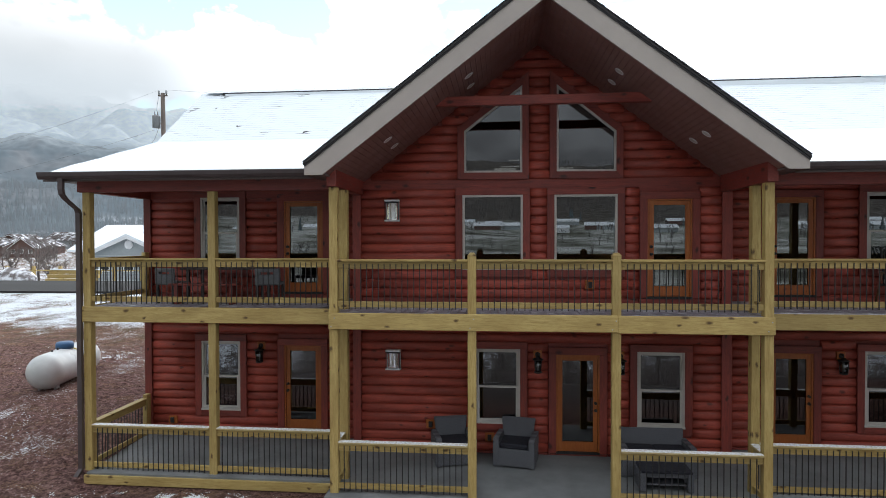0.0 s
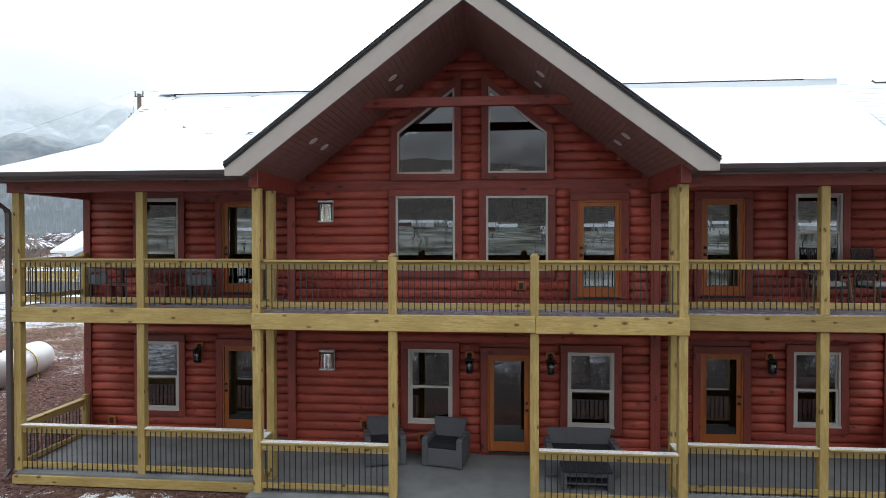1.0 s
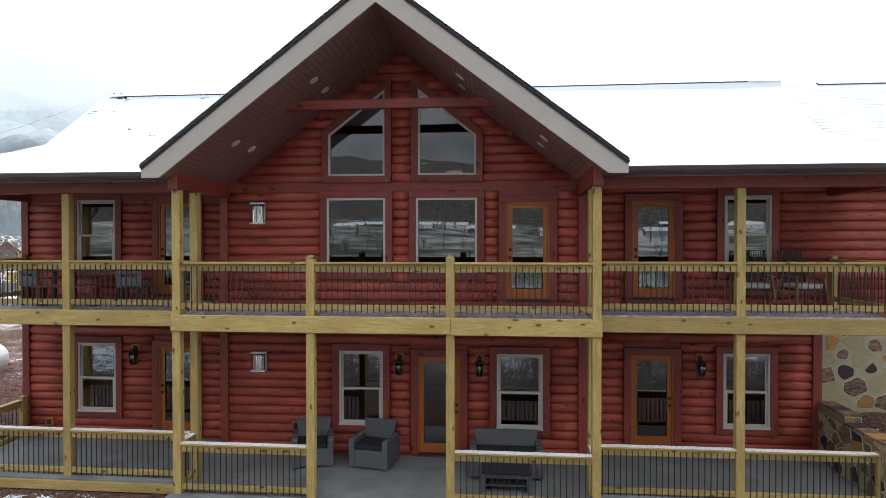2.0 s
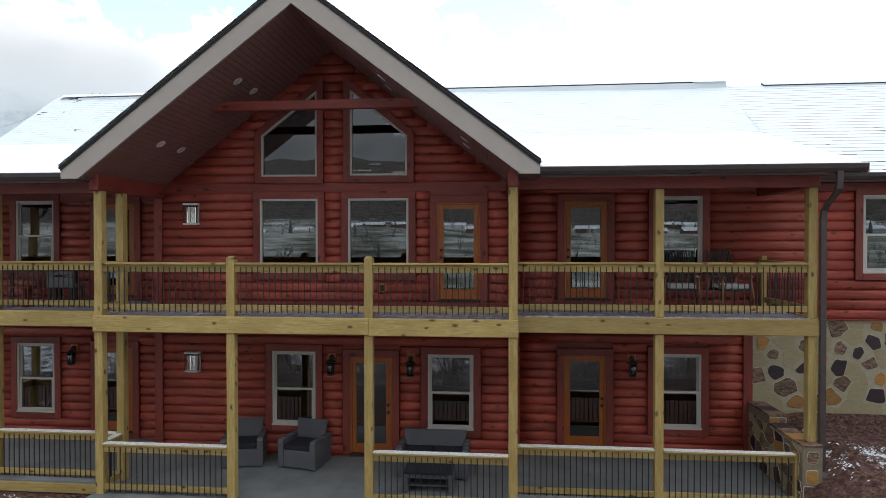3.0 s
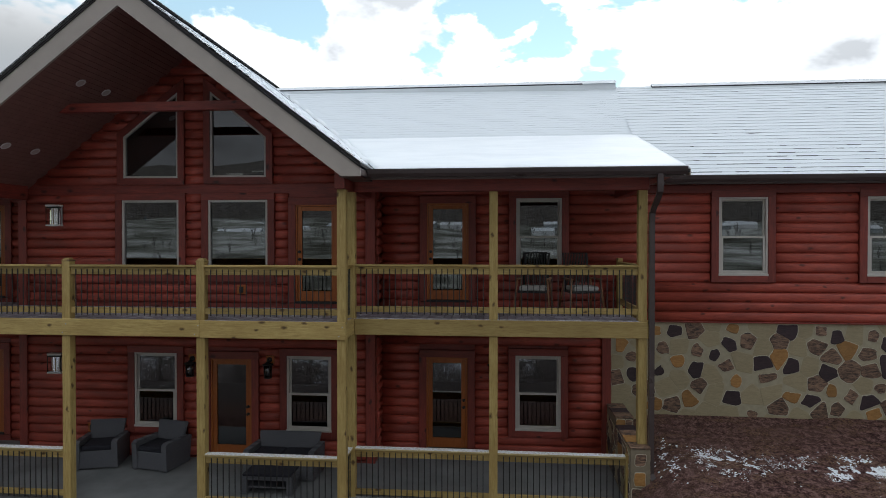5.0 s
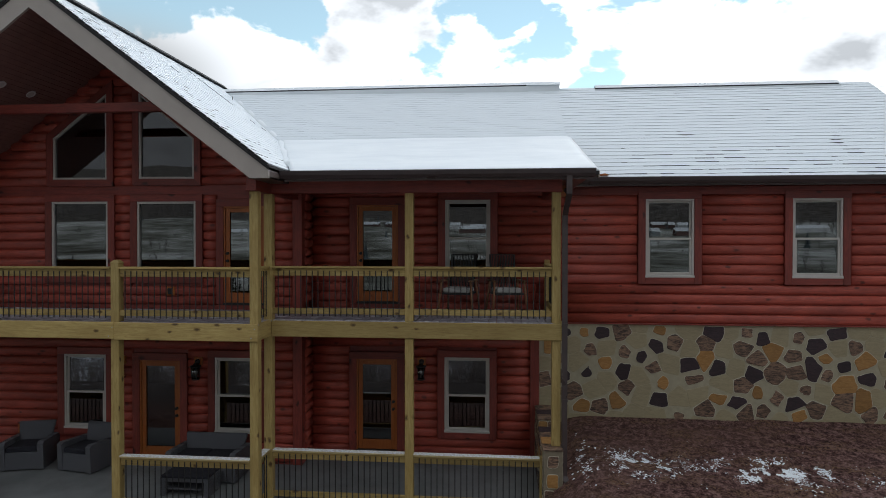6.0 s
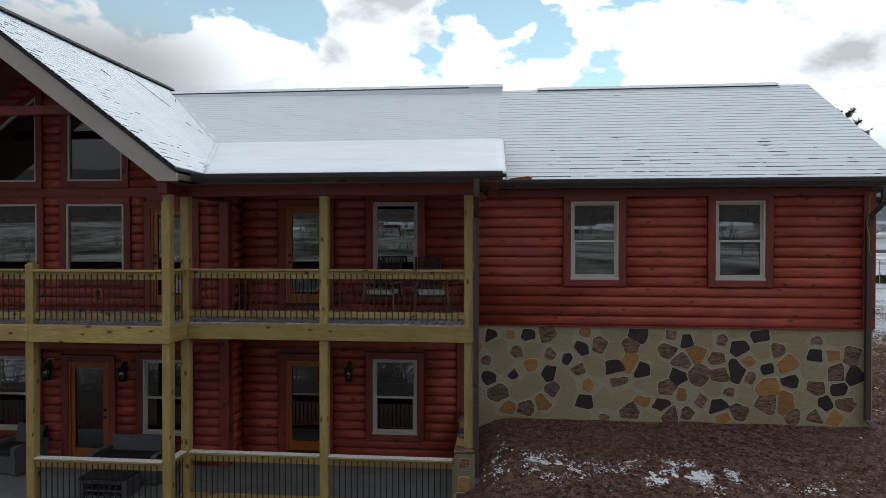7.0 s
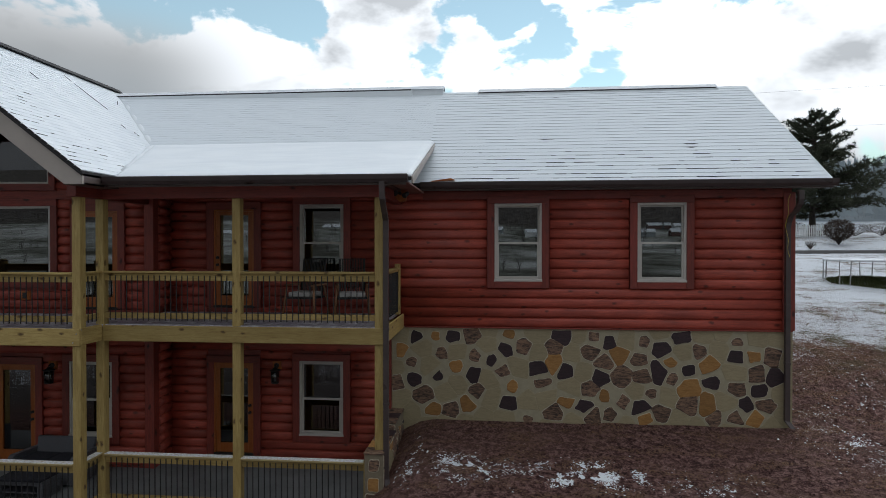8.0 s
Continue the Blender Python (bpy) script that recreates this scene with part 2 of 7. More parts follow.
INTFLOOR = plain("interior_floor", (0.16, 0.10, 0.06), 0.5, 0.0, 0.2, 3.0)
TANK = plain("tank_paint", (0.47, 0.485, 0.48), 0.35, 0.0, 0.07, 4.0, 0.03)
BLUE = plain("blue_plastic", (0.03, 0.10, 0.22), 0.45, 0.0, 0.1)
YELLOW = plain("yellow_hose", (0.55, 0.42, 0.04), 0.5, 0.0, 0.1)
STEEL = plain("galvanised_steel", (0.45, 0.46, 0.47), 0.4, 0.8, 0.15)
POLEWOOD = wood("pole_wood", "z", (0.07, 0.055, 0.045), (0.12, 0.095, 0.08), (0.17, 0.14, 0.12), (0.03, 0.02, 0.02), 0.8)
TRANSF = plain("transformer_grey", (0.32, 0.34, 0.35), 0.5)
BARK = wood("bark", "z", (0.035, 0.028, 0.024), (0.07, 0.055, 0.047), (0.11, 0.09, 0.08), (0.02, 0.015, 0.012), 0.9)
TWIG = plain("bare_twigs", (0.13, 0.105, 0.095), 0.9, 0.0, 0.3, 3.0)
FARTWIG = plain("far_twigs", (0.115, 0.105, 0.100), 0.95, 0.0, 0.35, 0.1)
# paler and bluer than near needles: distance haze put into the colour
FARPINE = plain("hazed_far_pines", (0.085, 0.108, 0.115), 0.85, 0.0, 0.4, 0.05)
NEEDLE = plain("pine_needles", (0.050, 0.058, 0.034), 0.75, 0.0, 0.5, 1.5)
HEDGE = plain("hedge_leaf", (0.06, 0.055, 0.04), 0.8, 0.0, 0.4, 3.0)
SIDING = plain("grey_siding", (0.30, 0.33, 0.34), 0.6, 0.0, 0.06, 4.0)
BRICKWALL = plain("brick_house", (0.13, 0.075, 0.062), 0.8, 0.0, 0.2, 6.0)
RAILCAP = frosted("frosted_rail_cap", (0.46, 0.36, 0.17), 0.26, 0.56, 0.6, 24.0, True)
DECK = frosted("grey_deck_board", (0.31, 0.285, 0.315), 0.50, 0.80, 0.6, 5.0)

m = Nodes("concrete", 0.75)
m.b.inputs["Specular IOR Level"].default_value = 0.3
n = m.noise(1.6, 8, 0.6)
m.color(m.ramp(n, (0.3, (0.125, 0.13, 0.132)), (0.5, (0.175, 0.182, 0.184)), (0.75, (0.225, 0.232, 0.234)))).rough(n, 0.55, 0.85).bump(m.noise(60, 4), 0.15, 0.004)
CONCRETE = m.mat

m = Nodes("wicker", 0.6)
wv = m.n.new("ShaderNodeTexWave")
wv.inputs["Scale"].default_value, wv.inputs["Distortion"].default_value = 28.0, 1.5
wv.bands_direction = 'Z'
m.l.new(m.pos, wv.inputs["Vector"])
m.color(m.ramp(wv.outputs[0], (0.2, (0.062, 0.063, 0.074)), (0.7, (0.135, 0.137, 0.152)))).bump(wv.outputs[0], 0.6, 0.006)
WICKER = m.mat

m = Nodes("roof_snow", 0.55)
course = m.noise(2.2, 7, 0.6, m.vec((0.35, 1.0, 1.0)))
fine = m.noise(30, 5, 0.6)
m.color(m.ramp(course, (0.30, (0.66, 0.705, 0.745)), (0.60, (0.74, 0.78, 0.81)))).bump(m.mix(0.25, course, fine), 0.25, 0.03)
m.b.inputs["Subsurface Weight"].default_value = 0.0
SNOW = m.mat

m = Nodes("thin_snow_on_shingle", 0.6)
brk = m.noise(5.0, 8, 0.65, m.vec((0.22, 1.0, 1.0)))
gap = m.noise(1.1, 3, 0.5, m.vec((0.5, 1.0, 1.0)))
cover = m.step(m.mix(0.35, brk, gap), 0.12, 0.27)
m.color(m.mix(cover, (0.54, 0.58, 0.615), (0.665, 0.715, 0.755))).bump(brk, 0.3, 0.02)
THINSNOW = m.mat

# Glass: a clear pane that mirrors more at a slant; light passes it without a shadow.
m = Nodes("window_glass", 0.02)
m.n.remove(m.b)
g_tr, g_gl, g_mx, g_fr = (m.n.new("ShaderNode" + k) for k in ("BsdfTransparent", "BsdfGlossy", "MixShader", "Fresnel"))
g_tr.inputs[0].default_value = (0.24, 0.25, 0.25, 1)
g_gl.inputs["Roughness"].default_value = 0.008
g_gl.inputs[0].default_value = (0.95, 0.97, 1.0, 1)
g_fr.inputs[0].default_value = 2.3
g_wav = m.n.new("ShaderNodeBump")
g_wav.inputs["Strength"].default_value, g_wav.inputs["Distance"].default_value = 0.006, 0.006
m.l.new(m.noise(1.1, 2, 0.4), g_wav.inputs["Height"])
m.l.new(g_wav.outputs[0], g_gl.inputs["Normal"])
m.l.new(g_fr.outputs[0], g_mx.inputs[0])
m.l.new(g_tr.outputs[0], g_mx.inputs[1])
m.l.new(g_gl.outputs[0], g_mx.inputs[2])
m.l.new(g_mx.outputs[0], m.n["Material Output"].inputs[0])
GLASS = m.mat

m = Nodes("lamp_glow", 0.5)
m.b.inputs["Emission Color"].default_value = (1, 0.97, 0.92, 1)
m.b.inputs["Emission Strength"].default_value = 5.0
GLOW = m.mat

m = Nodes("can_light_lens", 0.4)
m.color((0.62, 0.60, 0.58))
CANLENS = m.mat


def stone_mat(name, dark, light, vary=0.25):
    m = Nodes(name, 0.7)
    n = m.noise(7.0, 7, 0.65, m.vec((1, 1, 2.2), 6.0), 0.8)
    brushed = m.noise(9.0, 6, 0.7, m.vec((0.8, 1, 5.0), 11.0), 1.2)
    c = m.ramp(m.mix(0.6, n, brushed), (0.42, dark), (0.57, light))
    c = m.mix(1.0, c, m.ramp(m.random(), (0, (1 - vary,) * 3), (1, (1 + 0.6 * vary,) * 3)), 'MULTIPLY')
    m.color(c).rough(n, 0.5, 0.8).bump(n, 0.4, 0.012)
    return m.mat


STONES = {"cream": stone_mat("cream_stone", (0.285, 0.235, 0.14), (0.345, 0.29, 0.18), 0.06),
          "dark": stone_mat("plum_stone", (0.020, 0.011, 0.014), (0.045, 0.025, 0.030)),
          "brown": stone_mat("brown_stone", (0.034, 0.020, 0.017), (0.27, 0.165, 0.108)),
          "orange": stone_mat("ochre_stone", (0.27, 0.13, 0.035), (0.38, 0.20, 0.065))}
JOINT = plain("pale_joint", (0.47, 0.43, 0.34), 0.85, 0.0, 0.12, 12.0, 0.2)
MORTAR = plain("mortar", (0.35, 0.312, 0.22), 0.85, 0.0, 0.1, 10.0, 0.2)
EAVE = plain("eave_metal", (0.12, 0.092, 0.085), 0.45, 0.0, 0.1, 4.0, 0.03)
m = Nodes("shingle_edge", 0.8)
brk = m.noise(3.0, 7, 0.65, m.vec((0.5, 0.8, 0.8)))
m.color(m.mix(m.step(brk, 0.36, 0.60), (0.42, 0.44, 0.47), (0.68, 0.72, 0.76)))
EDGE = m.mat
m = Nodes("snowed_edge", 0.7)
brk = m.noise(2.2, 7, 0.65, m.vec((0.4, 0.8, 0.8)))
m.color(m.mix(m.step(brk, 0.30, 0.42), (0.56, 0.59, 0.63), (0.74, 0.78, 0.82)))
SOFTEDGE = m.mat


# ---- building helpers ----
ORIGIN = {}


def thing(name, origin, label="", category="", group="", kind=""):
    """An Empty at the base of a thing; its parts are built in world places."""
    ob = new(name)
    ob.empty_display_size = 0.1
    ob.location = origin
    ORIGIN[ob.name] = Vector(origin)
    return tagged(ob, label, category, group, kind)


def mesh_of(name, bm, mat, shift=None, smooth=False):
    if shift is not None:
        for v in bm.verts:
            v.co -= shift
    me = bpy.data.meshes.new(name)
    bm.normal_update()
    bm.to_mesh(me)
    bm.free()
    for one in (mat if isinstance(mat, (list, tuple)) else [mat]):
        me.materials.append(one)
    if smooth:
        me.polygons.foreach_set("use_smooth", [True] * len(me.polygons))
    return me


def part(name, bm, mat, parent, label="", smooth=False):
    """One mesh under a thing, or under a part of it."""
    origin = ORIGIN[parent.name]
    ob = new(name, mesh_of(name, bm, mat, origin, smooth))
    ob.parent = parent
    ORIGIN[ob.name] = origin
    return tagged(ob, label)


def shared(name, me, parent, at):
    """A piece on a mesh that alike pieces share."""
    ob = new(name, me)
    ob.parent = parent
    ob.location = Vector(at) - ORIGIN[parent.name]
    ORIGIN[ob.name] = ORIGIN[parent.name]
    return ob


def whole(name, bm, mat, label, category, kind="", smooth=False, group=""):
    """A thing that is one mesh."""
    ob = new(name, mesh_of(name, bm, mat, None, smooth))
    ORIGIN[ob.name] = Vector((0, 0, 0))
    return tagged(ob, label, category, group, kind)


def face(bm, pts, centre=None, slot=0):
    f = bm.faces.new([p if isinstance(p, bmesh.types.BMVert) else bm.verts.new(p) for p in pts])
    f.material_index = slot
    if centre is not None:
        f.normal_update()
        if f.normal.dot(f.calc_center_median() - centre) < 0:
            f.normal_flip()
    return f


def box(bm, x0, x1, y0, y1, z0, z1, k=0.005, m=None, slot=0):
    """A box with chamfered edges; m moves it."""
    c = Vector(((x0 + x1) / 2, (y0 + y1) / 2, (z0 + z1) / 2))
    h = Vector((abs(x1 - x0) / 2, abs(y1 - y0) / 2, abs(z1 - z0) / 2))
    k = min(k, 0.4 * min(h))
    v = {}
    for s in ((a, b, d) for a in (-1, 1) for b in (-1, 1) for d in (-1, 1)):
        for ax in range(3):
            p = Vector([s[i] * (h[i] if i == ax else h[i] - k) for i in range(3)]) + c
            v[s, ax] = bm.verts.new(m @ p if m else p)
    mid = m @ c if m else c
    for ax in range(3):
        i, j = [q for q in range(3) if q != ax]
        for sg in (-1, 1):
            ring = []
            for a, b in ((-1, -1), (1, -1), (1, 1), (-1, 1)):
                s = [0, 0, 0]
                s[ax], s[i], s[j] = sg, a, b
                ring.append(v[tuple(s), ax])
            face(bm, ring, mid, slot)
        for a in (-1, 1):
            for b in (-1, 1):
                s0, s1 = [0, 0, 0], [0, 0, 0]
                s0[i], s0[j], s0[ax] = a, b, -1
                s1[i], s1[j], s1[ax] = a, b, 1
                face(bm, [v[tuple(s0), i], v[tuple(s1), i], v[tuple(s1), j], v[tuple(s0), j]], mid, slot)
    for s in ((a, b, d) for a in (-1, 1) for b in (-1, 1) for d in (-1, 1)):
        face(bm, [v[s, 0], v[s, 1], v[s, 2]], mid, slot)
    return bm


def one_box(*a, **k):
    return box(bmesh.new(), *a, **k)


def prism(bm, pts, axis, lo, hi, slot=0):
    """A convex outline in the plane across an axis, drawn out along it from lo to hi."""
    def at(p, d):
        return {"x": (d, p[0], p[1]), "y": (p[0], d, p[1]), "z": (p[0], p[1], d)}[axis]
    a, b = [bm.verts.new(at(p, lo)) for p in pts], [bm.verts.new(at(p, hi)) for p in pts]
    mid = sum((v.co for v in a + b), Vector()) / (2 * len(pts))
    face(bm, a, mid, slot)
    face(bm, b, mid, slot)
    for i in range(len(pts)):
        j = (i + 1) % len(pts)
        face(bm, [a[i], a[j], b[j], b[i]], mid, slot)
    return bm


def tube(bm, path, radius, sides=8, slot=0, cap=True):
    """A round bar along a path; radius is a number or one for each point."""
    rings, path = [], [Vector(p) for p in path]
    side = None
    for i, p in enumerate(path):
        d = (path[min(i + 1, len(path) - 1)] - path[max(i - 1, 0)]).normalized()
        ref = Vector((0, 0, 1)) if abs(d.z) < 0.9 else Vector((1, 0, 0))
        u = d.cross(ref).normalized()
        if side is not None and u.dot(side) < 0:
            u = -u
        side = u
        w = d.cross(u)
        r = radius[i] if isinstance(radius, (list, tuple)) else radius
        rings.append([bm.verts.new(p + r * (math.cos(2 * math.pi * k / sides) * u + math.sin(2 * math.pi * k / sides) * w)) for k in range(sides)])
    for a, b in zip(rings, rings[1:]):
        for k in range(sides):
            f = bm.faces.new([a[k], a[(k + 1) % sides], b[(k + 1) % sides], b[k]])
            f.material_index = slot
            f.smooth = sides > 6
    if cap:
        bm.faces.new(rings[0][::-1]).material_index = slot
        bm.faces.new(rings[-1]).material_index = slot
    return bm


def lathe(bm, centre, profile, sides=16, axis="z", slot=0):
    """A turned form: profile is (radius, height along the axis) pairs."""
    rings = []
    for r, hgt in profile:
        ring = []
        for k in range(sides):
            c, s = math.cos(2 * math.pi * k / sides) * r, math.sin(2 * math.pi * k / sides) * r
            o = {"z": (c, s, hgt), "y": (c, hgt, s), "x": (hgt, c, s)}[axis]
            ring.append(bm.verts.new(Vector(centre) + Vector(o)))
        rings.append(ring)
    for a, b in zip(rings, rings[1:]):
        for k in range(sides):
            f = bm.faces.new([a[k], a[(k + 1) % sides], b[(k + 1) % sides], b[k]])
            f.smooth = True
            f.material_index = slot
    bm.faces.new(rings[0]).material_index = slot
    bm.faces.new(rings[-1]).material_index = slot
    bmesh.ops.recalc_face_normals(bm, faces=bm.faces)
    return bm


def lerp(a, b, t):
    return a + (b - a) * t


def smooth(a, b, x):
    t = min(1.0, max(0.0, (x - a) / (b - a)))
    return t * t * (3 - 2 * t)


# ---- ground ----
LEFT = ((-1600, 215), (-1300, 170), (-950, 84), (-760, 48), (-610, 28), (-460, 16), (-380, 10), (-300, 4), (-200, -3), (-140, -7), (-90, -11), (-45, -12), (-25, -9), (-10, -4.2), (0, -1.4), (6, -0.45), (8, -0.32), (10.4, -0.17), (13, 0.36), (16.5, 0.45), (22, 0.85), (30, 1.5),
        (38, 1.72), (45, 0.8), (70, -1.5), (150, -1), (260, 4), (340, 7), (3200, 7))
RIGHT = ((-1600, 215), (-1300, 170), (-950, 84), (-760, 48), (-610, 28), (-460, 16), (-380, 10), (-300, 4), (-200, -3), (-140, -7), (-90, -11), (-45, -12), (-25, -9), (-10, -4.2), (0, -1.2), (6, 0.1), (8, 0.4), (10.2, 0.72), (12.9, 1.02), (16, 1.95), (20, 2.68), (25, 3.02),
         (36, 3.72), (46, 3.86), (50, 3.98), (53, 4.6), (60, 5.25), (90, 6.4), (150, 12), (300, 37), (500, 54), (1200, 110), (3200, 260))


def profile(knots, y):
    if y <= knots[0][0]:
        return knots[0][1]
    for (a, za), (b, zb) in zip(knots, knots[1:]):
        if y <= b:
            return lerp(za, zb, (y - a) / (b - a))
    return knots[-1][1]


def height(x, y, rough=True):
    w = smooth(8.8, 10.6, x) if y < 60 else smooth(8.8 - (y - 60) * 0.8, 10.6 + (y - 60) * 0.3, x)
    z = lerp(profile(LEFT, y), profile(RIGHT, y), w)
    far = max(0.0, math.hypot(x - 5, y - 12) - 60)
    if rough:
        z += 0.035 * noise.fractal(Vector((x * 0.9, y * 0.9, 0.3)), 1.0, 2.1, 5) * (1 + min(far, 60) / 30)
        if far > 0:
            z += min(far / 400, 1) * 34 * noise.fractal(Vector((x / 420, y / 420, 7.7)), 1.0, 2.0, 4) * smooth(60, 900, abs(y))
            z += min(far / 900, 1) * 8 * noise.noise(Vector((x / 90, y / 90, 1.7))) * smooth(300, 1500, abs(y))
    if x < -0.2 * y and y > 340:
        z = min(z, 6.0)
    if -7.72 < x < 9.7 and 10.1 < y < 20.6:
        z = min(z, -0.22)
    if 9.6 < x < 17.45 and 13.0 < y < 20.6:
        z = min(z, 1.0)
    return z


def spread_steps(lo, hi, step, reach_lo, reach_hi, grow=1.16):
    a = list(np.arange(lo, hi, step))
    d, p = step, hi
    while p < reach_hi:
        a.append(p)
        d *= grow
        p += d
    d, p = step, lo
    low = []
    while p > reach_lo:
        d *= grow
        p -= d
        low.append(p)
    return low[::-1] + a


GX, GY = spread_steps(-17, 26, 0.25, -2600, 2600), spread_steps(7.5, 30, 0.25, -1500, 3300, 1.13)

# Earth, lawn and snow
m = Nodes("earth_and_snow", 0.9)
m.b.inputs["Specular IOR Level"].default_value = 0.1
sep = m.n.new("ShaderNodeSeparateXYZ")
m.l.new(m.pos, sep.inputs[0])
PX, PY = sep.outputs[0], sep.outputs[1]


def band(axis, a, b):
    r = m.n.new("ShaderNodeMapRange")
    r.interpolation_type = 'SMOOTHSTEP'
    r.inputs[1].default_value, r.inputs[2].default_value = a, b
    m.l.new(axis, r.inputs[0])
    return r.outputs[0]


clod = m.noise(9.0, 9, 0.68)
broad = m.noise(0.55, 5, 0.6)
streak = m.noise(2.2, 7, 0.65, m.vec((0.5, 1.3, 1)))
fine = m.noise(26.0, 8, 0.72)
soil = m.ramp(m.mix(0.45, clod, fine), (0.39, (0.024, 0.0115, 0.0115)), (0.48, (0.093, 0.047, 0.043)), (0.585, (0.31, 0.185, 0.165)))
soil = m.mix(m.step(broad, 0.40, 0.66), soil, m.mix(0.45, soil, (0.17, 0.098, 0.078)))
straw = m.ramp(streak, (0.35, (0.085, 0.047, 0.031)), (0.7, (0.27, 0.165, 0.10)))
right_lawn = m.maths('MULTIPLY', band(PX, 16.5, 21.0), band(PY, 13.0, 18.5))
left_field = m.maths('MULTIPLY', m.maths('MULTIPLY', band(PX, -8.0, -12.0), band(PY, 17.0, 26.0)), 0.85)
field = m.maths('MAXIMUM', right_lawn, left_field)
field = m.maths('MULTIPLY', m.maths('MAXIMUM', field, band(PY, 21, 27)), m.maths('SUBTRACT', 1.0, m.maths('MULTIPLY', m.maths('MULTIPLY', band(PY, 70, 110), band(PX, 0.0, -20.0)), 0.30)))
field = m.maths('MAXIMUM', field, m.maths('MULTIPLY', band(PY, -12.0, -35.0), 0.30))
bank = m.maths('MULTIPLY', m.maths('MULTIPLY', m.maths('MULTIPLY', band(PX, 9.6, 11.0), band(PY, 12.3, 11.2)), band(PY, 2.0, 7.0)), 0.14)
foot = m.maths('MULTIPLY', m.maths('MULTIPLY', band(PX, -2.0, -6.5), band(PY, 11.2, 10.2)), 0.18)
side = m.maths('MAXIMUM', m.maths('MULTIPLY', m.maths('MULTIPLY', band(PX, 16.8, 18.5), band(PY, 0.0, 6.0)), 0.19), m.maths('MULTIPLY', m.maths('MULTIPLY', band(PX, -8.0, -9.0), band(PY, 0.0, 6.0)), 0.155))
bias = m.maths('MAXIMUM', m.maths('MAXIMUM', m.maths('MULTIPLY', field, 0.415), m.maths('MULTIPLY', band(PY, 4.0, -4.0), 0.33)), m.maths('MAXIMUM', bank, m.maths('MAXIMUM', foot, side)))
speck = m.maths('ADD', m.maths('MULTIPLY', m.maths('SUBTRACT', fine, 0.5), 1.15), m.maths('MULTIPLY', m.maths('SUBTRACT', clod, 0.5), 0.35))
level = m.maths('ADD', m.maths('ADD', m.maths('MULTIPLY', streak, 0.34), m.maths('ADD', speck, 0.25)), bias)
level = m.maths('ADD', level, m.maths('MULTIPLY', m.maths('SUBTRACT', broad, 0.5), 0.75))
snow = m.step(level, 0.735, 0.775)
grass = m.mix(m.step(m.noise(1.5, 6), 0.45, 0.65), straw, (0.085, 0.085, 0.035))
bare = m.mix(m.maths('MULTIPLY', m.step(streak, 0.46, 0.60), m.step(fine, 0.46, 0.56)), soil, straw)
bare = m.mix(field, bare, grass)
bare = m.mix(m.maths('MULTIPLY', band(PY, 9.0, 5.0), 0.75), bare, m.ramp(fine, (0.4, (0.030, 0.032, 0.031)), (0.6, (0.085, 0.088, 0.084))))
m.color(m.mix(snow, bare, (0.66, 0.69, 0.73)))
m.bump(m.mix(0.5, clod, fine), 1.0, 0.13)
EARTH = m.mat

m = Nodes("hazed_winter_woods", 0.95)
m.b.inputs["Specular IOR Level"].default_value = 0.0
crowns = m.voronoi(0.11, m.vec((1, 1, 0.6)))
speckle = m.noise(0.30, 6, 0.75)
stands = m.noise(0.010, 6, 0.62)
sepw = m.n.new("ShaderNodeSeparateXYZ")
m.l.new(m.pos, sepw.inputs[0])
PZ = sepw.outputs[2]
tufts = m.maths('ADD', m.maths('MULTIPLY', crowns, 0.45), m.maths('MULTIPLY', speckle, 0.6))
# the blue-grey of distance haze is put into the tree colours below
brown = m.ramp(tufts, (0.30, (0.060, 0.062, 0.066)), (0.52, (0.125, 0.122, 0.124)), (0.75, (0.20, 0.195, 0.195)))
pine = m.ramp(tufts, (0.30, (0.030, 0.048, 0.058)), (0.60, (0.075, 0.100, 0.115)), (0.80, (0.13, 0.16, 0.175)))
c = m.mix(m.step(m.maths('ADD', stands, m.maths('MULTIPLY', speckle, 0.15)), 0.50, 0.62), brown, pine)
rime = m.n.new("ShaderNodeMapRange")      # hoar frost on the trees of the upper slopes, with haze in its blue-grey
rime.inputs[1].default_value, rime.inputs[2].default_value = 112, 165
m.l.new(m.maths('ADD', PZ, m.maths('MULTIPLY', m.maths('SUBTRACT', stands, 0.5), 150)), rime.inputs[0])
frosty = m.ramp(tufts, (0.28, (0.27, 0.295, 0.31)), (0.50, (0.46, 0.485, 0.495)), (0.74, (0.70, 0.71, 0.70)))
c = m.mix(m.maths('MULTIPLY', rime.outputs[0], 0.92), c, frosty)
low = m.n.new("ShaderNodeMapRange")
low.inputs[1].default_value, low.inputs[2].default_value = 30, 14
m.l.new(PZ, low.inputs[0])
m.color(m.mix(m.maths('MULTIPLY', m.step(m.noise(0.016, 4, 0.5), 0.55, 0.60), low.outputs[0]), c, (0.50, 0.52, 0.55))).bump(tufts, 0.35, 5.0)
WOODS = m.mat

# the hillside across the valley: snowy fields below, brown-grey woods above
m = Nodes("opposite_hill", 0.95)
m.b.inputs["Specular IOR Level"].default_value = 0.0
stand = m.noise(0.12, 8, 0.75)
c = m.ramp(stand, (0.36, (0.035, 0.031, 0.027)), (0.5, (0.095, 0.086, 0.076)), (0.64, (0.19, 0.175, 0.16)))
seph = m.n.new("ShaderNodeSeparateXYZ")
m.l.new(m.pos, seph.inputs[0])
lowl = m.n.new("ShaderNodeMapRange")
lowl.inputs[1].default_value, lowl.inputs[2].default_value = 27.0, 22.0
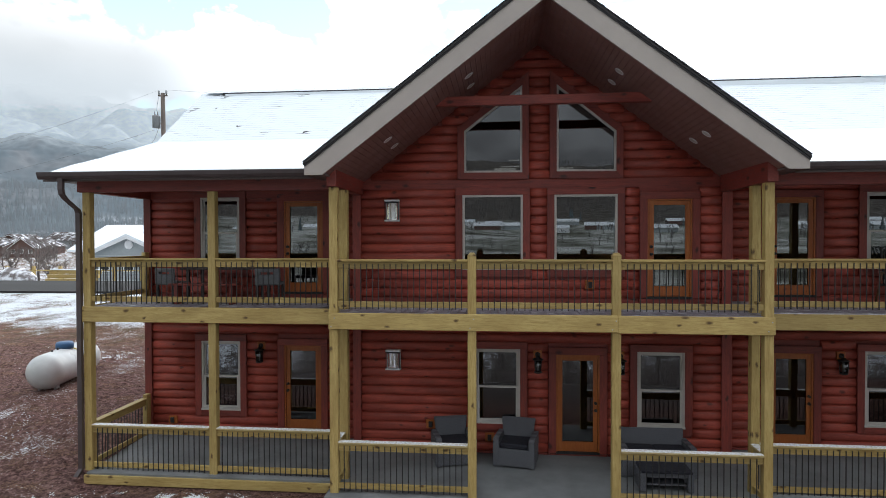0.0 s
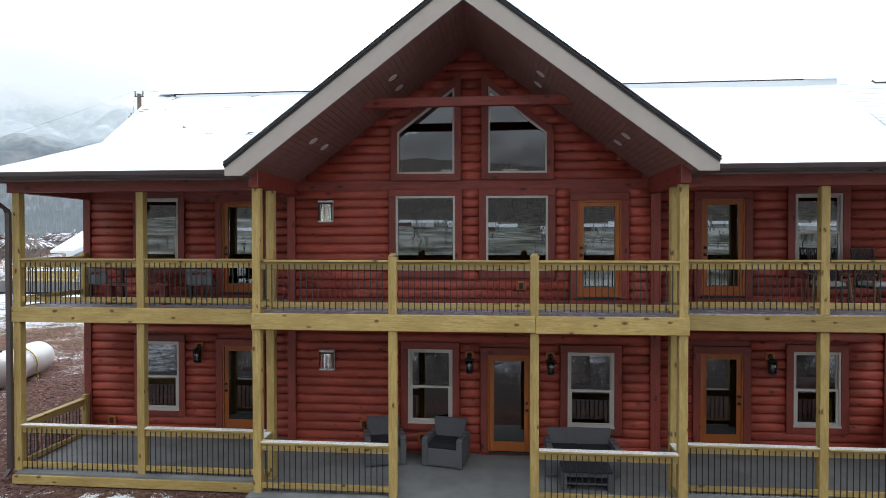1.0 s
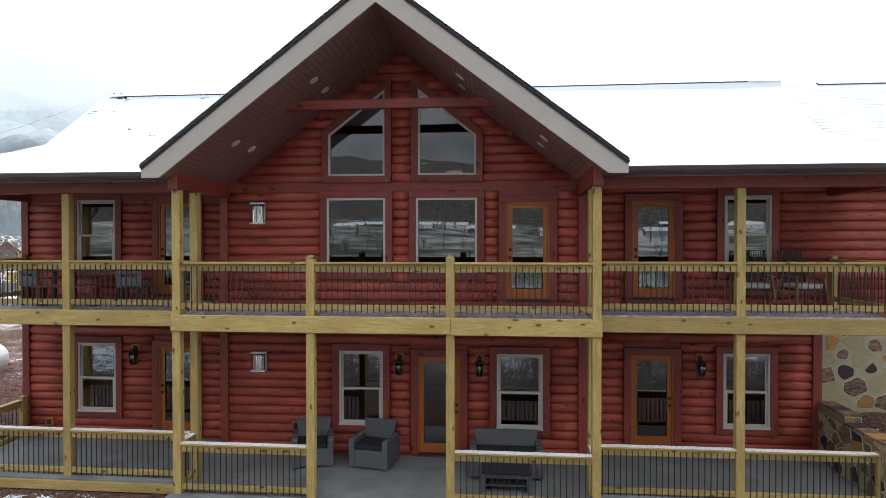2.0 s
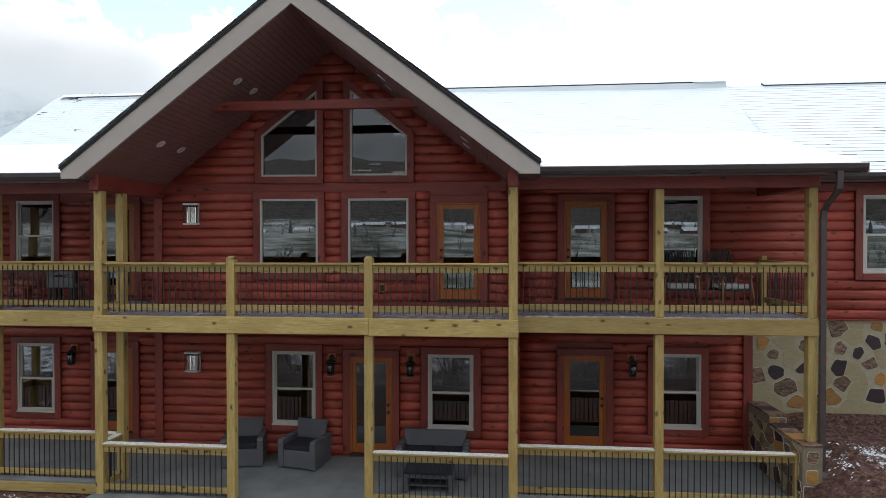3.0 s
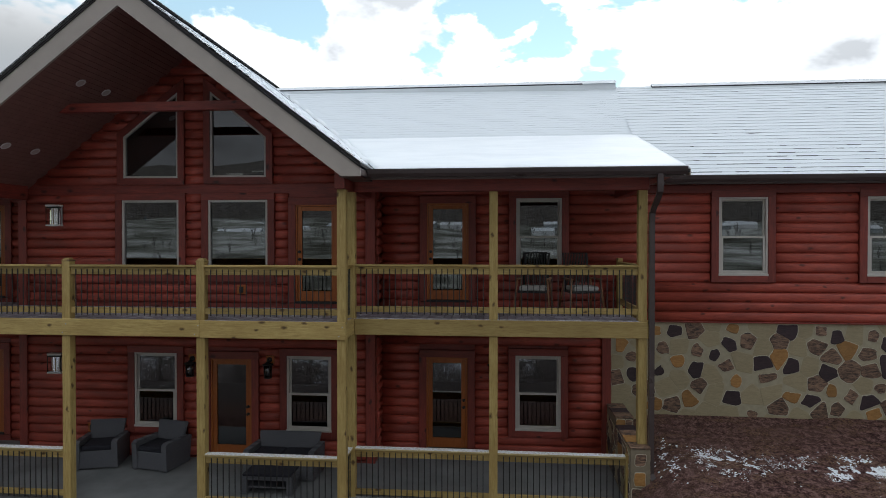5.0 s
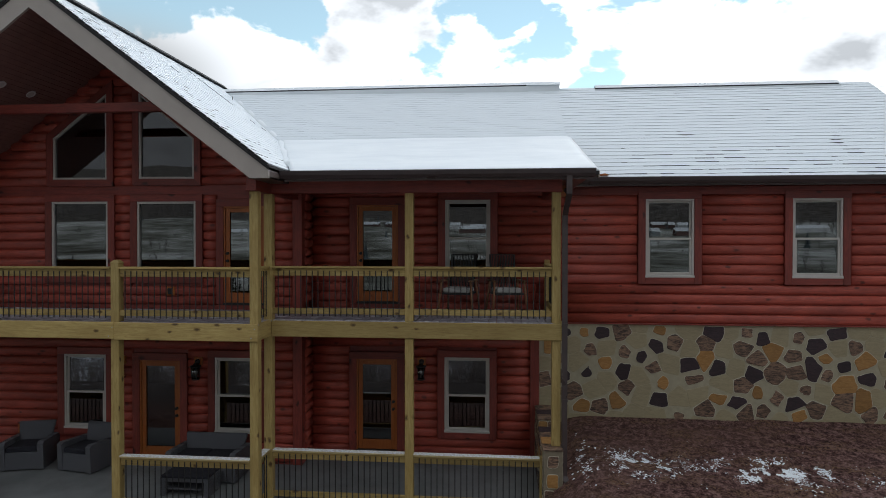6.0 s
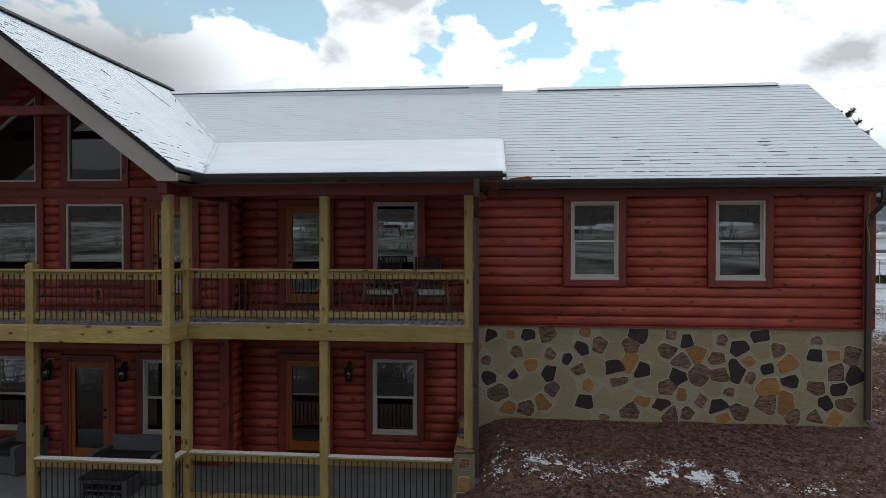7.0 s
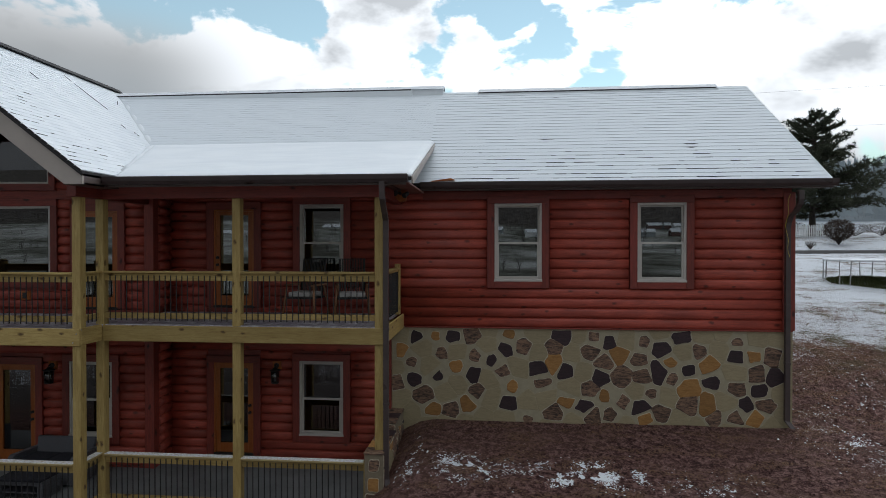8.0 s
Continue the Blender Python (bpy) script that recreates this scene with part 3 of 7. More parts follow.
m.l.new(m.maths('ADD', seph.outputs[2], m.maths('MULTIPLY', m.maths('SUBTRACT', m.noise(0.02, 5, 0.65), 0.5), 30)), lowl.inputs[0])
meadow = m.ramp(m.mix(0.35, m.noise(0.03, 7, 0.7), m.noise(0.009, 4, 0.5)), (0.40, (0.075, 0.072, 0.058)), (0.49, (0.23, 0.235, 0.205)), (0.58, (0.50, 0.51, 0.49)))
m.color(m.mix(lowl.outputs[0], c, meadow)).bump(stand, 0.3, 1.0)
HILL = m.mat

bm = bmesh.new()
grid = [[bm.verts.new((x, y, height(x, y))) for x in GX] for y in GY]
for j in range(len(GY) - 1):
    for i in range(len(GX) - 1):
        f = bm.faces.new((grid[j][i], grid[j][i + 1], grid[j + 1][i + 1], grid[j + 1][i]))
        f.material_index = 2 if GY[j] < -110 else 1 if GY[j] > (330 if GX[i] < 0 else 110) else 0
        f.smooth = True
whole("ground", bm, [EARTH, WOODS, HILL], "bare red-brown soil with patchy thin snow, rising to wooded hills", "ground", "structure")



def mountain_z(x, y):
    """The wooded range across the valley: a low brown hill, a dark shoulder and the frosted crest, cut by spurs."""
    r = math.hypot(x, y)
    p = Vector((x / 330, y / 330, 3.1))
    ridged = 1.0 - 2.0 * abs(noise.fractal(p, 1.0, 2.1, 5))
    roll = noise.fractal(Vector((x / 170, y / 170, 8.3)), 1.0, 2.0, 4)
    z = 2 + 44 * smooth(345, 640, r + 50 * roll) + 84 * smooth(640, 1030, r + 120 * roll) + 222 * smooth(1060, 1880, r + 150 * roll)
    return z + ridged * 20 * smooth(500, 1300, r) + 7 * roll * smooth(330, 600, r) - 0.5 * max(0, r - 1950)


bm = bmesh.new()
RINGS = [310 * 1.0155 ** k for k in range(126)]
rows = []
for r in RINGS:
    rows.append([])
    for k in range(190):
        a = radians(-60 + k * 0.25)
        rows[-1].append(bm.verts.new((r * math.sin(a), r * math.cos(a), mountain_z(r * math.sin(a), r * math.cos(a)))))
for a, b in zip(rows, rows[1:]):
    for k in range(len(a) - 1):
        bm.faces.new((a[k], a[k + 1], b[k + 1], b[k])).smooth = True
whole("mountain", bm, WOODS, "wooded haze-tinted mountain range with frosted upper slopes across the valley", "mountain", "structure")

# glowing sheets that imitate haze, and the low cloud that wraps the crest
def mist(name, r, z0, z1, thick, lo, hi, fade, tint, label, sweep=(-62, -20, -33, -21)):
    """A far see-through sheet that glows to imitate haze or low cloud, at a distance r, between two heights; lo to hi:
    where it thickens; fade: where it thins out again;
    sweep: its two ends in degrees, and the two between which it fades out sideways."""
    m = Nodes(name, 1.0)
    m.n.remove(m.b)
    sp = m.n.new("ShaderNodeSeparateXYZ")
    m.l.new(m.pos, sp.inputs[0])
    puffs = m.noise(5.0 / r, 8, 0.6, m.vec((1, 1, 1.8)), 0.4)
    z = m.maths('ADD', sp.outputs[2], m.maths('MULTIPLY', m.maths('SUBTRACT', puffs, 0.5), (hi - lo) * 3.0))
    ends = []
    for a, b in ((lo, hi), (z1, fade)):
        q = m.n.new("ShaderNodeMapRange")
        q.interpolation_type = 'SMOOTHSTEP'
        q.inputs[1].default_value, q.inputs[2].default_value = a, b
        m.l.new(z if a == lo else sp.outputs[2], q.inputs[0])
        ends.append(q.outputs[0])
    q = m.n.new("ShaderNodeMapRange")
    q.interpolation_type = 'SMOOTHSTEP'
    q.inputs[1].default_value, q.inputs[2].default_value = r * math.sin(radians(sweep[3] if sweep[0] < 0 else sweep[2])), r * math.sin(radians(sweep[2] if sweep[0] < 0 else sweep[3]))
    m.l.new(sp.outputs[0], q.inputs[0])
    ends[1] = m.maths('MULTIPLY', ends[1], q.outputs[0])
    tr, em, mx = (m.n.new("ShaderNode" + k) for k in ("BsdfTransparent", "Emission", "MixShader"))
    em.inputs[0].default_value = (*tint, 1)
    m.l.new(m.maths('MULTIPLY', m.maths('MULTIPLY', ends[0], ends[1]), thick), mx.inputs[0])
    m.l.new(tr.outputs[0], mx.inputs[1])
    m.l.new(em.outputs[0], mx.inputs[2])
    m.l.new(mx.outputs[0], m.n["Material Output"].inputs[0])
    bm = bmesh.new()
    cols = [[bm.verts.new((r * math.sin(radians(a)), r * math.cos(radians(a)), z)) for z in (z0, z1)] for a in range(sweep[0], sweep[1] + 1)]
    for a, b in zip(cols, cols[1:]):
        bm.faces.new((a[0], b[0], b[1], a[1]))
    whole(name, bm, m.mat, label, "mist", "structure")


mist("valley_haze_sheet", 285, -10, 62, 0.36, -60, 20, 40, (1.08, 1.30, 1.52), "glowing sheet imitating thin blue-grey winter haze over the valley")
mist("shoulder_haze_sheet", 900, 5, 300, 0.46, 0, 90, 190, (1.42, 1.78, 2.08), "glowing sheet imitating thin haze before the mountain")
mist("crest_cloud_sheet", 1500, 150, 560, 0.92, 268, 335, 400, (2.40, 2.48, 2.54), "glowing sheet standing for low cloud wrapped round the mountain crest")
mist("garden_haze_sheet", 104, 2, 24, 0.45, -20, 8, 13, (1.05, 1.30, 1.52), "glowing sheet imitating thin haze before the wooded hill", (14, 50, 16, 20))

ASPHALT = frosted("asphalt", (0.040, 0.038, 0.037), 0.72, 0.9, 0.85, 1.2)


def ribbon(name, pts, half, mat, label, category, lift=0.05):
    bm = bmesh.new()
    rows = []
    for i, p in enumerate(pts):
        a, b = Vector(pts[max(i - 1, 0)]), Vector(pts[min(i + 1, len(pts) - 1)])
        d = (b - a).normalized()
        nrm = Vector((-d.y, d.x))
        c = [Vector(p) + nrm * half * s for s in (-1, 1)]
        zc = height(p[0], p[1], False) + lift
        za, zb = (height(q.x, q.y, False) + lift for q in c)
        rows.append([bm.verts.new((c[0].x, c[0].y, za - 0.4)), bm.verts.new((c[0].x, c[0].y, za)), bm.verts.new((p[0], p[1], zc + 0.05)),
                     bm.verts.new((c[1].x, c[1].y, zb)), bm.verts.new((c[1].x, c[1].y, zb - 0.4))])
    for a, b in zip(rows, rows[1:]):
        for k in range(4):
            bm.faces.new((a[k], a[k + 1], b[k + 1], b[k]))
    return whole(name, bm, mat, label, category, "structure")


ribbon("road", [(x, 34 + 0.004 * (x + 30) ** 2 * 0.3) for x in range(-140, 2, 4)], 3.0, ASPHALT, "wet grey asphalt road across the snowy slope", "road", 0.12)
ribbon("road", [(x, 48.2 + (x - 36) * 0.02) for x in range(12, 160, 4)], 1.9, ASPHALT, "narrow asphalt lane beyond the lawn", "road", 0.06)

# ---- the house: levels and planes ----
YW, YC = 12.91, 12.33          # wing walls, centre bay wall
YP, YG = 10.80, 10.22          # wing porch front, centre porch front
XL, XB0, XB1, XC, XR = -7.69, -2.69, 4.86, 9.60, 17.48
MID = 1.105                    # axis of the gable
Z_DECK, Z_BEAM0, Z_BEAM1, Z_HEAD0, Z_HEAD1 = 3.24, 2.90, 3.19, 5.40, 5.62
GS = 0.758                     # pitch of the gable
P_LO, P_HI = 0.1875, 0.1974    # log courses


def soffit_z(x):
    return 8.42 - GS * abs(x - MID)


def slab_z(y):
    return 0.0 + 0.042 * max(0.0, y - 10.6)


# wall: (thing, x0, x1, z0, z1, y, thickness)
def cells(bm, x0, x1, z0, z1, y0, y1, holes):
    xs = sorted({x0, x1, *[min(max(h[k], x0), x1) for h in holes for k in (0, 1)]})
    for a, b in zip(xs, xs[1:]):
        if b - a < 1e-4:
            continue
        c = (a + b) / 2
        zs = sorted([(h[2], h[3]) for h in holes if h[0] < c < h[1]])
        z = z0
        for lo, hi in zs + [(z1, z1)]:
            lo, hi = max(lo, z0), min(hi, z1)
            if lo - z > 1e-3:
                prism(bm, ((a, z), (b, z), (b, lo), (a, lo)), "y", y0, y1)
            z = max(z, hi)


LOGRNG = random.Random(5)


def log_mesh(length, pitch, axis, bulge=0.030):
    n = 8
    prof = []
    for i in range(n + 1):
        f = i / n
        prof.append((0.012 - (bulge + 0.012) * max(0.0, 1 - abs(2 * f - 1) ** 2.6) ** 0.62, f * pitch))
    prof = [(0.05, 0.0)] + prof + [(0.05, pitch)]
    va, vb = [], []
    for q, z in prof:
        va.append((0, q, z) if axis == "x" else (q, 0, z))
        vb.append((length, q, z) if axis == "x" else (q, length, z))
    k = len(prof)
    fs = [(i, i + 1, k + i + 1, k + i) for i in range(k - 1)]
    fs += [tuple(range(k))[::-1], tuple(range(k, 2 * k))]
    me = bpy.data.meshes.new("log")
    me.from_pydata(va + vb, [], fs)
    me.materials.append(LOG[axis])
    for p in me.polygons[:k - 1]:
        p.use_smooth = True
    bmx = bmesh.new()
    bmx.from_mesh(me)
    bmesh.ops.recalc_face_normals(bmx, faces=bmx.faces)
    bmx.to_mesh(me)
    bmx.free()
    return me


def log_courses(wall, y, x0, x1, z0, z1, pitch, holes, clip=None):
    k = 0
    while z0 + (k + 0.6) * pitch < z1:
        za, zb = z0 + k * pitch, z0 + (k + 1) * pitch
        a0, a1 = x0, x1
        if clip:
            a0, a1 = max(a0, clip((za + zb) / 2)[0]), min(a1, clip((za + zb) / 2)[1])
        cuts = sorted((h[0], h[1]) for h in holes if min(zb, h[3]) - max(za, h[2]) > 0.35 * pitch)
        spans, p = [], a0
        for lo, hi in cuts + [(a1, a1)]:
            if lo - p > 0.04:
                spans.append((p, min(lo, a1)))
            p = max(p, hi)
        for lo, hi in spans:
            if lo < 9.3 and hi > 12:
                shared("log", log_mesh(9.58 - lo, pitch * 0.985, "x"), wall, (lo, y, za))
                lo = 9.583
            while hi - lo > 9.2:
                cut = lo + LOGRNG.uniform(3.4, 4.6)
                shared("log", log_mesh(cut - lo - 0.003, pitch * 0.985, "x"), wall, (lo, y + LOGRNG.uniform(-0.004, 0.002), za))
                lo = cut
            if hi - lo > 0.03:
                shared("log", log_mesh(hi - lo - 0.002, pitch * 0.985, "x"), wall, (lo, y + LOGRNG.uniform(-0.004, 0.002), za))
        k += 1


# openings: x0, x1, z0, z1
W_LU, W_LL = (-6.375, -5.462, 3.87, 5.425), (-6.375, -5.465, 0.655, 2.205)
W_RU, W_RL = (7.735, 8.660, 3.87, 5.42), (7.722, 8.648, 0.645, 2.183)
W_C1, W_C2 = (-0.175, 0.748, 0.695, 2.225), (3.084, 4.012, 0.685, 2.207)
W_P1, W_P2 = (-0.432, 0.803, 3.85, 5.385), (1.436, 2.692, 3.85, 5.38)
W_W1, W_W2 = (11.75, 12.69, 3.865, 5.415), (14.55, 15.487, 3.865, 5.415)
D_LU, D_LL = (-4.44, -3.555, 3.29, 5.335), (-4.45, -3.61, 0.24, 2.13)
D_RU, D_RL = (5.885, 6.755, 3.29, 5.325), (5.875, 6.735, 0.20, 2.12)
D_CU, D_CL = (3.275, 4.145, 3.29, 5.275), (1.473, 2.345, 0.115, 2.125)
T1 = ((-0.395, 5.845), (0.79, 5.838), (0.79, 7.61), (-0.395, 6.70))
T2 = ((1.48, 5.848), (2.665, 5.838), (2.665, 6.655), (1.48, 7.61))
TW = 0.15


def grown(h, d, low=None):
    return (h[0] - d, h[1] + d, h[2] - (d if low is None else low), h[3] + d)


def wall_thing(name, origin, label):
    return thing(name, origin, label, "wall", "", "structure")


HL = "stained half-round log siding, red-brown with dark knots"
# left wing wall, both storeys
wall_left = wall_thing("wall_left", (XL, YW, 0), HL)
bm = bmesh.new()
cells(bm, XL, XB0, 0.0, 5.75, YW + 0.02, YW + 0.2, [W_LU, W_LL, D_LU, D_LL])
part("backing", bm, TRIM["x"], wall_left)
holes = [grown(W_LU, TW), grown(W_LL, TW), grown(D_LU, TW, 0.3), grown(D_LL, TW, 0.0)]
log_courses(wall_left, YW, XL + 0.13, XB0 + 0.05, 0.13, 3.16, P_LO, holes)
log_courses(wall_left, YW, XL + 0.13, XB0 + 0.05, 3.27, 5.42, P_LO, holes)
# right porch wall and wing wall
wall_right = wall_thing("wall_right", (XB1, YW, 0), HL)
bm = bmesh.new()
cells(bm, XB1 - 0.05, XC, 0.0, 2.915, YW + 0.02, YW + 0.2, [W_RL, D_RL])
cells(bm, XB1 - 0.05, XR - 0.01, 2.915, 5.75, YW + 0.02, YW + 0.2, [W_RU, D_RU, W_W1, W_W2])
part("backing", bm, TRIM["x"], wall_right)
holes = [grown(W_RU, TW), grown(W_RL, TW), grown(D_RU, TW, 0.3), grown(D_RL, TW, 0.0), grown(W_W1, 0.155), grown(W_W2, 0.155)]
log_courses(wall_right, YW, XB1 + 0.02, XC - 0.12, 0.13, 3.0, P_LO, holes)
log_courses(wall_right, YW, XB1 + 0.02, XR - 0.19, 2.925, 5.62, P_HI, holes)
# centre bay wall with the gable
wall_centre = wall_thing("wall_centre", (MID, YC, 0), HL)
bm = bmesh.new()
cells(bm, XB0, XB1, 0.0, 5.60, YC + 0.02, YC + 0.2, [W_P1, W_P2, W_C1, W_C2, D_CU, D_CL])


def gable_strip(bm, a, b):
    top = [(b, soffit_z(b) + 0.1), (a, soffit_z(a) + 0.1)]
    for t in (T1, T2):
        if t[0][0] - 1e-4 <= a and b <= t[1][0] + 1e-4:
            def tz(x):
                return lerp(t[3][1], t[2][1], (x - t[0][0]) / (t[1][0] - t[0][0]))
            prism(bm, ((a, 5.60), (b, 5.60), (b, t[0][1]), (a, t[0][1])), "y", YC + 0.02, YC + 0.2)
            prism(bm, ((a, tz(a)), (b, tz(b)), *top), "y", YC + 0.02, YC + 0.2)
            return
    prism(bm, ((a, 5.60), (b, 5.60), *top), "y", YC + 0.02, YC + 0.2)


xs = [XB0, T1[0][0], T1[1][0], MID, T2[0][0], T2[1][0], XB1]
for a, b in zip(xs, xs[1:]):
    gable_strip(bm, a, b)
part("backing", bm, TRIM["x"], wall_centre)
holes = [grown(W_P1, 0.14), grown(W_P2, 0.14), grown(W_C1, TW), grown(W_C2, TW), grown(D_CU, TW, 0.3), grown(D_CL, 0.16, 0.0)]
log_courses(wall_centre, YC, XB0 + 0.12, XB1 - 0.14, 0.10, 3.16, P_LO, holes)
log_courses(wall_centre, YC, XB0 + 0.12, XB1 - 0.14, 3.27, 5.62, P_LO, holes)
# gable: the courses run up to the soffit, and stop at the slanted casings
kk = 0
while 5.71 + kk * P_LO < 8.2:
    za = 5.71 + kk * P_LO
    zm = za + P_LO / 2
    half = (8.42 - za - P_LO * 0.55) / GS
    a0, a1 = max(XB0 + 0.12, MID - half), min(XB1 - 0.14, MID + half)
    cuts = []
    for t in (T1, T2):
        if zm > t[0][1] - 0.14:
            lo, hi = t[0][0] - 0.14, t[1][0] + 0.14
            sl = (t[2][1] - t[3][1]) / (t[1][0] - t[0][0])
            if zm < max(t[2][1], t[3][1]) + 0.17:
                if sl > 0:
                    lo = max(lo, t[0][0] + (zm - 0.17 - t[3][1]) / sl)
                else:
                    hi = min(hi, t[1][0] + (zm - 0.17 - t[2][1]) / sl)
                if hi > lo:
                    cuts.append((lo, hi))
    p = a0
    for lo, hi in sorted(cuts) + [(a1, a1)]:
        if lo - p > 0.05:
            shared("log", log_mesh(lo - p, P_LO * 0.985, "x"), wall_centre, (p, YC, za))
        p = max(p, hi)
    kk += 1
# returns of the centre bay
for x, s, nm in ((XB0, 1, "wall_return"), (XB1, -1, "wall_return")):
    w = wall_thing(nm, (x, YC, 0), "short side wall of the bay in stained log siding")
    part("backing", one_box(x + (0.0 if s > 0 else -0.2), x + (0.2 if s > 0 else 0.0), YC + 0.2, YW + 0.2, 0.0, 5.7, 0.002), TRIM["y"], w)
    for k in range(29):
        z = 0.13 + k * P_LO
        if z < 5.4 and not 3.0 < z < 3.2:
            me = log_mesh(0.46, P_LO * 0.985, "y", 0.05 if s > 0 else -0.09)
            shared("log", me, w, (x + (0.0 if s > 0 else 0.0), YC + 0.12, z))


def boards(name, parent, items, mats):
    for (x0, x1, y0, y1, z0, z1), ax in items:
        part(name, one_box(x0, x1, y0, y1, z0, z1, 0.006), mats[ax], parent)


# corner boards and horizontal bands
boards("corner_board", wall_left, [((XL - 0.03, XL + 0.14, YW - 0.055, YW + 0.03, 0.1, 5.6), "z")], TRIM)
boards("band", wall_left, [((XL + 0.14, XB0 + 0.02, YW - 0.04, YW + 0.03, 0.04, 0.135), "x"), ((XL + 0.14, XB0, YW - 0.04, YW + 0.03, 5.40, 5.62), "x")], TRIM)
boards("corner_board", wall_centre, [((XB0 - 0.05, XB0 + 0.125, YC - 0.055, YC + 0.2, 0.06, 5.56), "z"), ((XB1 - 0.145, XB1 + 0.05, YC - 0.055, YC + 0.2, 0.06, 5.56), "z")], TRIM)
boards("band", wall_centre, [((XB0 + 0.12, D_CL[0] - 0.16, YC - 0.04, YC + 0.03, 0.05, 0.105), "x"), ((D_CL[1] + 0.16, XB1 - 0.14, YC - 0.04, YC + 0.03, 0.05, 0.105), "x")], TRIM)
boards("corner_board", wall_right, [((XC - 0.13, XC + 0.05, YW - 0.055, YW + 0.03, 0.1, 2.91), "z"), ((XR - 0.19, XR + 0.03, YW - 0.055, YW + 0.03, 2.93, 5.6), "z")], TRIM)
boards("band", wall_right, [((XB1 + 0.02, XC - 0.12, YW - 0.04, YW + 0.03, 0.04, 0.135), "x"), ((10.3, XR - 0.19, YW - 0.045, YW + 0.03, 5.50, 5.66), "x")], TRIM)

# house sides, back, floors: plain walls that close it
bm = bmesh.new()
prism(bm, ((YW + 0.2, -0.2), (20.2, -0.2), (20.2, 5.7), (16.5, 8.4), (YW + 0.2, 5.75)), "x", XL, XL + 0.2)
whole("wall_side_left", bm, LOG["y"], "log-sided end wall of the house, stained red-brown", "wall", "structure")
bm = bmesh.new()
prism(bm, ((YW + 0.2, 0.3), (20.2, 0.3), (20.2, 5.6), (16.5, 8.3), (YW + 0.2, 5.7)), "x", XR - 0.2, XR)
whole("wall_side_right", bm, LOG["y"], "log-sided end wall of the house, stained red-brown", "wall", "structure")
whole("wall_back", one_box(XL + 0.2, XR - 0.2, 20.0, 20.2, -0.2, 5.75), INTERIOR, "rear wall of the house", "wall", "structure")
whole("floor_lower", one_box(XL + 0.2, XC, YW + 0.2, 20.0, -0.1, 0.08), INTFLOOR, "dark interior floor seen through the glass", "floor", "structure")
whole("floor_upper", one_box(XL + 0.2, XR - 0.2, YW + 0.2, 20.0, 3.0, 3.22), INTFLOOR, "dark upper interior floor", "floor", "structure")
bm = bmesh.new()
box(bm, XB0 + 0.2, XB0 + 0.3, YW + 0.2, 20.0, 0.08, 5.6)
box(bm, XB1 - 0.3, XB1 - 0.2, YW + 0.2, 20.0, 0.08, 5.6)
box(bm, XC + 0.3, XC + 0.4, YW + 0.2, 20.0, 0.08, 5.6)
whole("wall_inner", bm, INTERIOR, "plain inner partition walls", "wall", "structure")


# ---- windows and doors ----
COUNT = {"window": 0, "door": 0}


def frame_bm(x0, x1, z0, z1, w, y0, y1):
    bm = bmesh.new()
    box(bm, x0, x0 + w, y0, y1, z0, z1, 0.004)
    box(bm, x1 - w, x1, y0, y1, z0, z1, 0.004)
    box(bm, x0 + w, x1 - w, y0, y1, z0, z0 + w, 0.004)
    box(bm, x0 + w, x1 - w, y0, y1, z1 - w, z1, 0.004)
    return bm


def pane(parent, x0, x1, z0, z1, y):
    p = part("pane", one_box(x0, x1, y, y + 0.006, z0, z1, 0.001), GLASS, parent)
    p.visible_shadow = False
    return p


def casing(parent, h, w, y, low=True):
    x0, x1, z0, z1 = h
    part("casing", one_box(x0 - w, x0, y - 0.06, y + 0.03, z0 - (w if low else 0.0), z1, 0.006), TRIM["z"], parent)
    part("casing", one_box(x1, x1 + w, y - 0.06, y + 0.03, z0 - (w if low else 0.0), z1, 0.006), TRIM["z"], parent)
    part("casing", one_box(x0 - w, x1 + w, y - 0.062, y + 0.03, z1, z1 + w, 0.006), TRIM["x"], parent)
    if low:
        part("casing", one_box(x0, x1, y - 0.058, y + 0.03, z0 - w, z0, 0.006), TRIM["x"], parent)


def sash_window(h, y, label, double=True):
    COUNT["window"] += 1
    x0, x1, z0, z1 = h
    w = thing("window_%d" % COUNT["window"], ((x0 + x1) / 2, y, z0), label, "window", "", "structure")
    casing(w, h, 0.145, y)
    part("window_frame", frame_bm(x0, x1, z0, z1, 0.045, y - 0.045, y + 0.1), VINYL, w)
    i0, i1 = x0 + 0.045, x1 - 0.045
    if double:
        zm = z0 + (z1 - z0) * 0.49
        a = part("upper_sash", frame_bm(i0, i1, zm - 0.02, z1 - 0.045, 0.035, y + 0.01, y + 0.045), VINYL, w)
        b = part("lower_sash", frame_bm(i0, i1, z0 + 0.045, zm + 0.02, 0.045, y - 0.03, y + 0.008), VINYL, w)
        pane(a, i0 + 0.03, i1 - 0.03, zm, z1 - 0.075, y + 0.025)
        pane(b, i0 + 0.04, i1 - 0.04, z0 + 0.085, zm - 0.01, y - 0.012)
        part("window_sill", one_box(x0 - 0.01, x1 + 0.01, y - 0.062, y - 0.02, z0 - 0.015, z0 + 0.03, 0.004), VINYL, w)
    else:
        pane(w, i0 - 0.005, i1 + 0.005, z0 + 0.04, z1 - 0.04, y + 0.0)
    return w


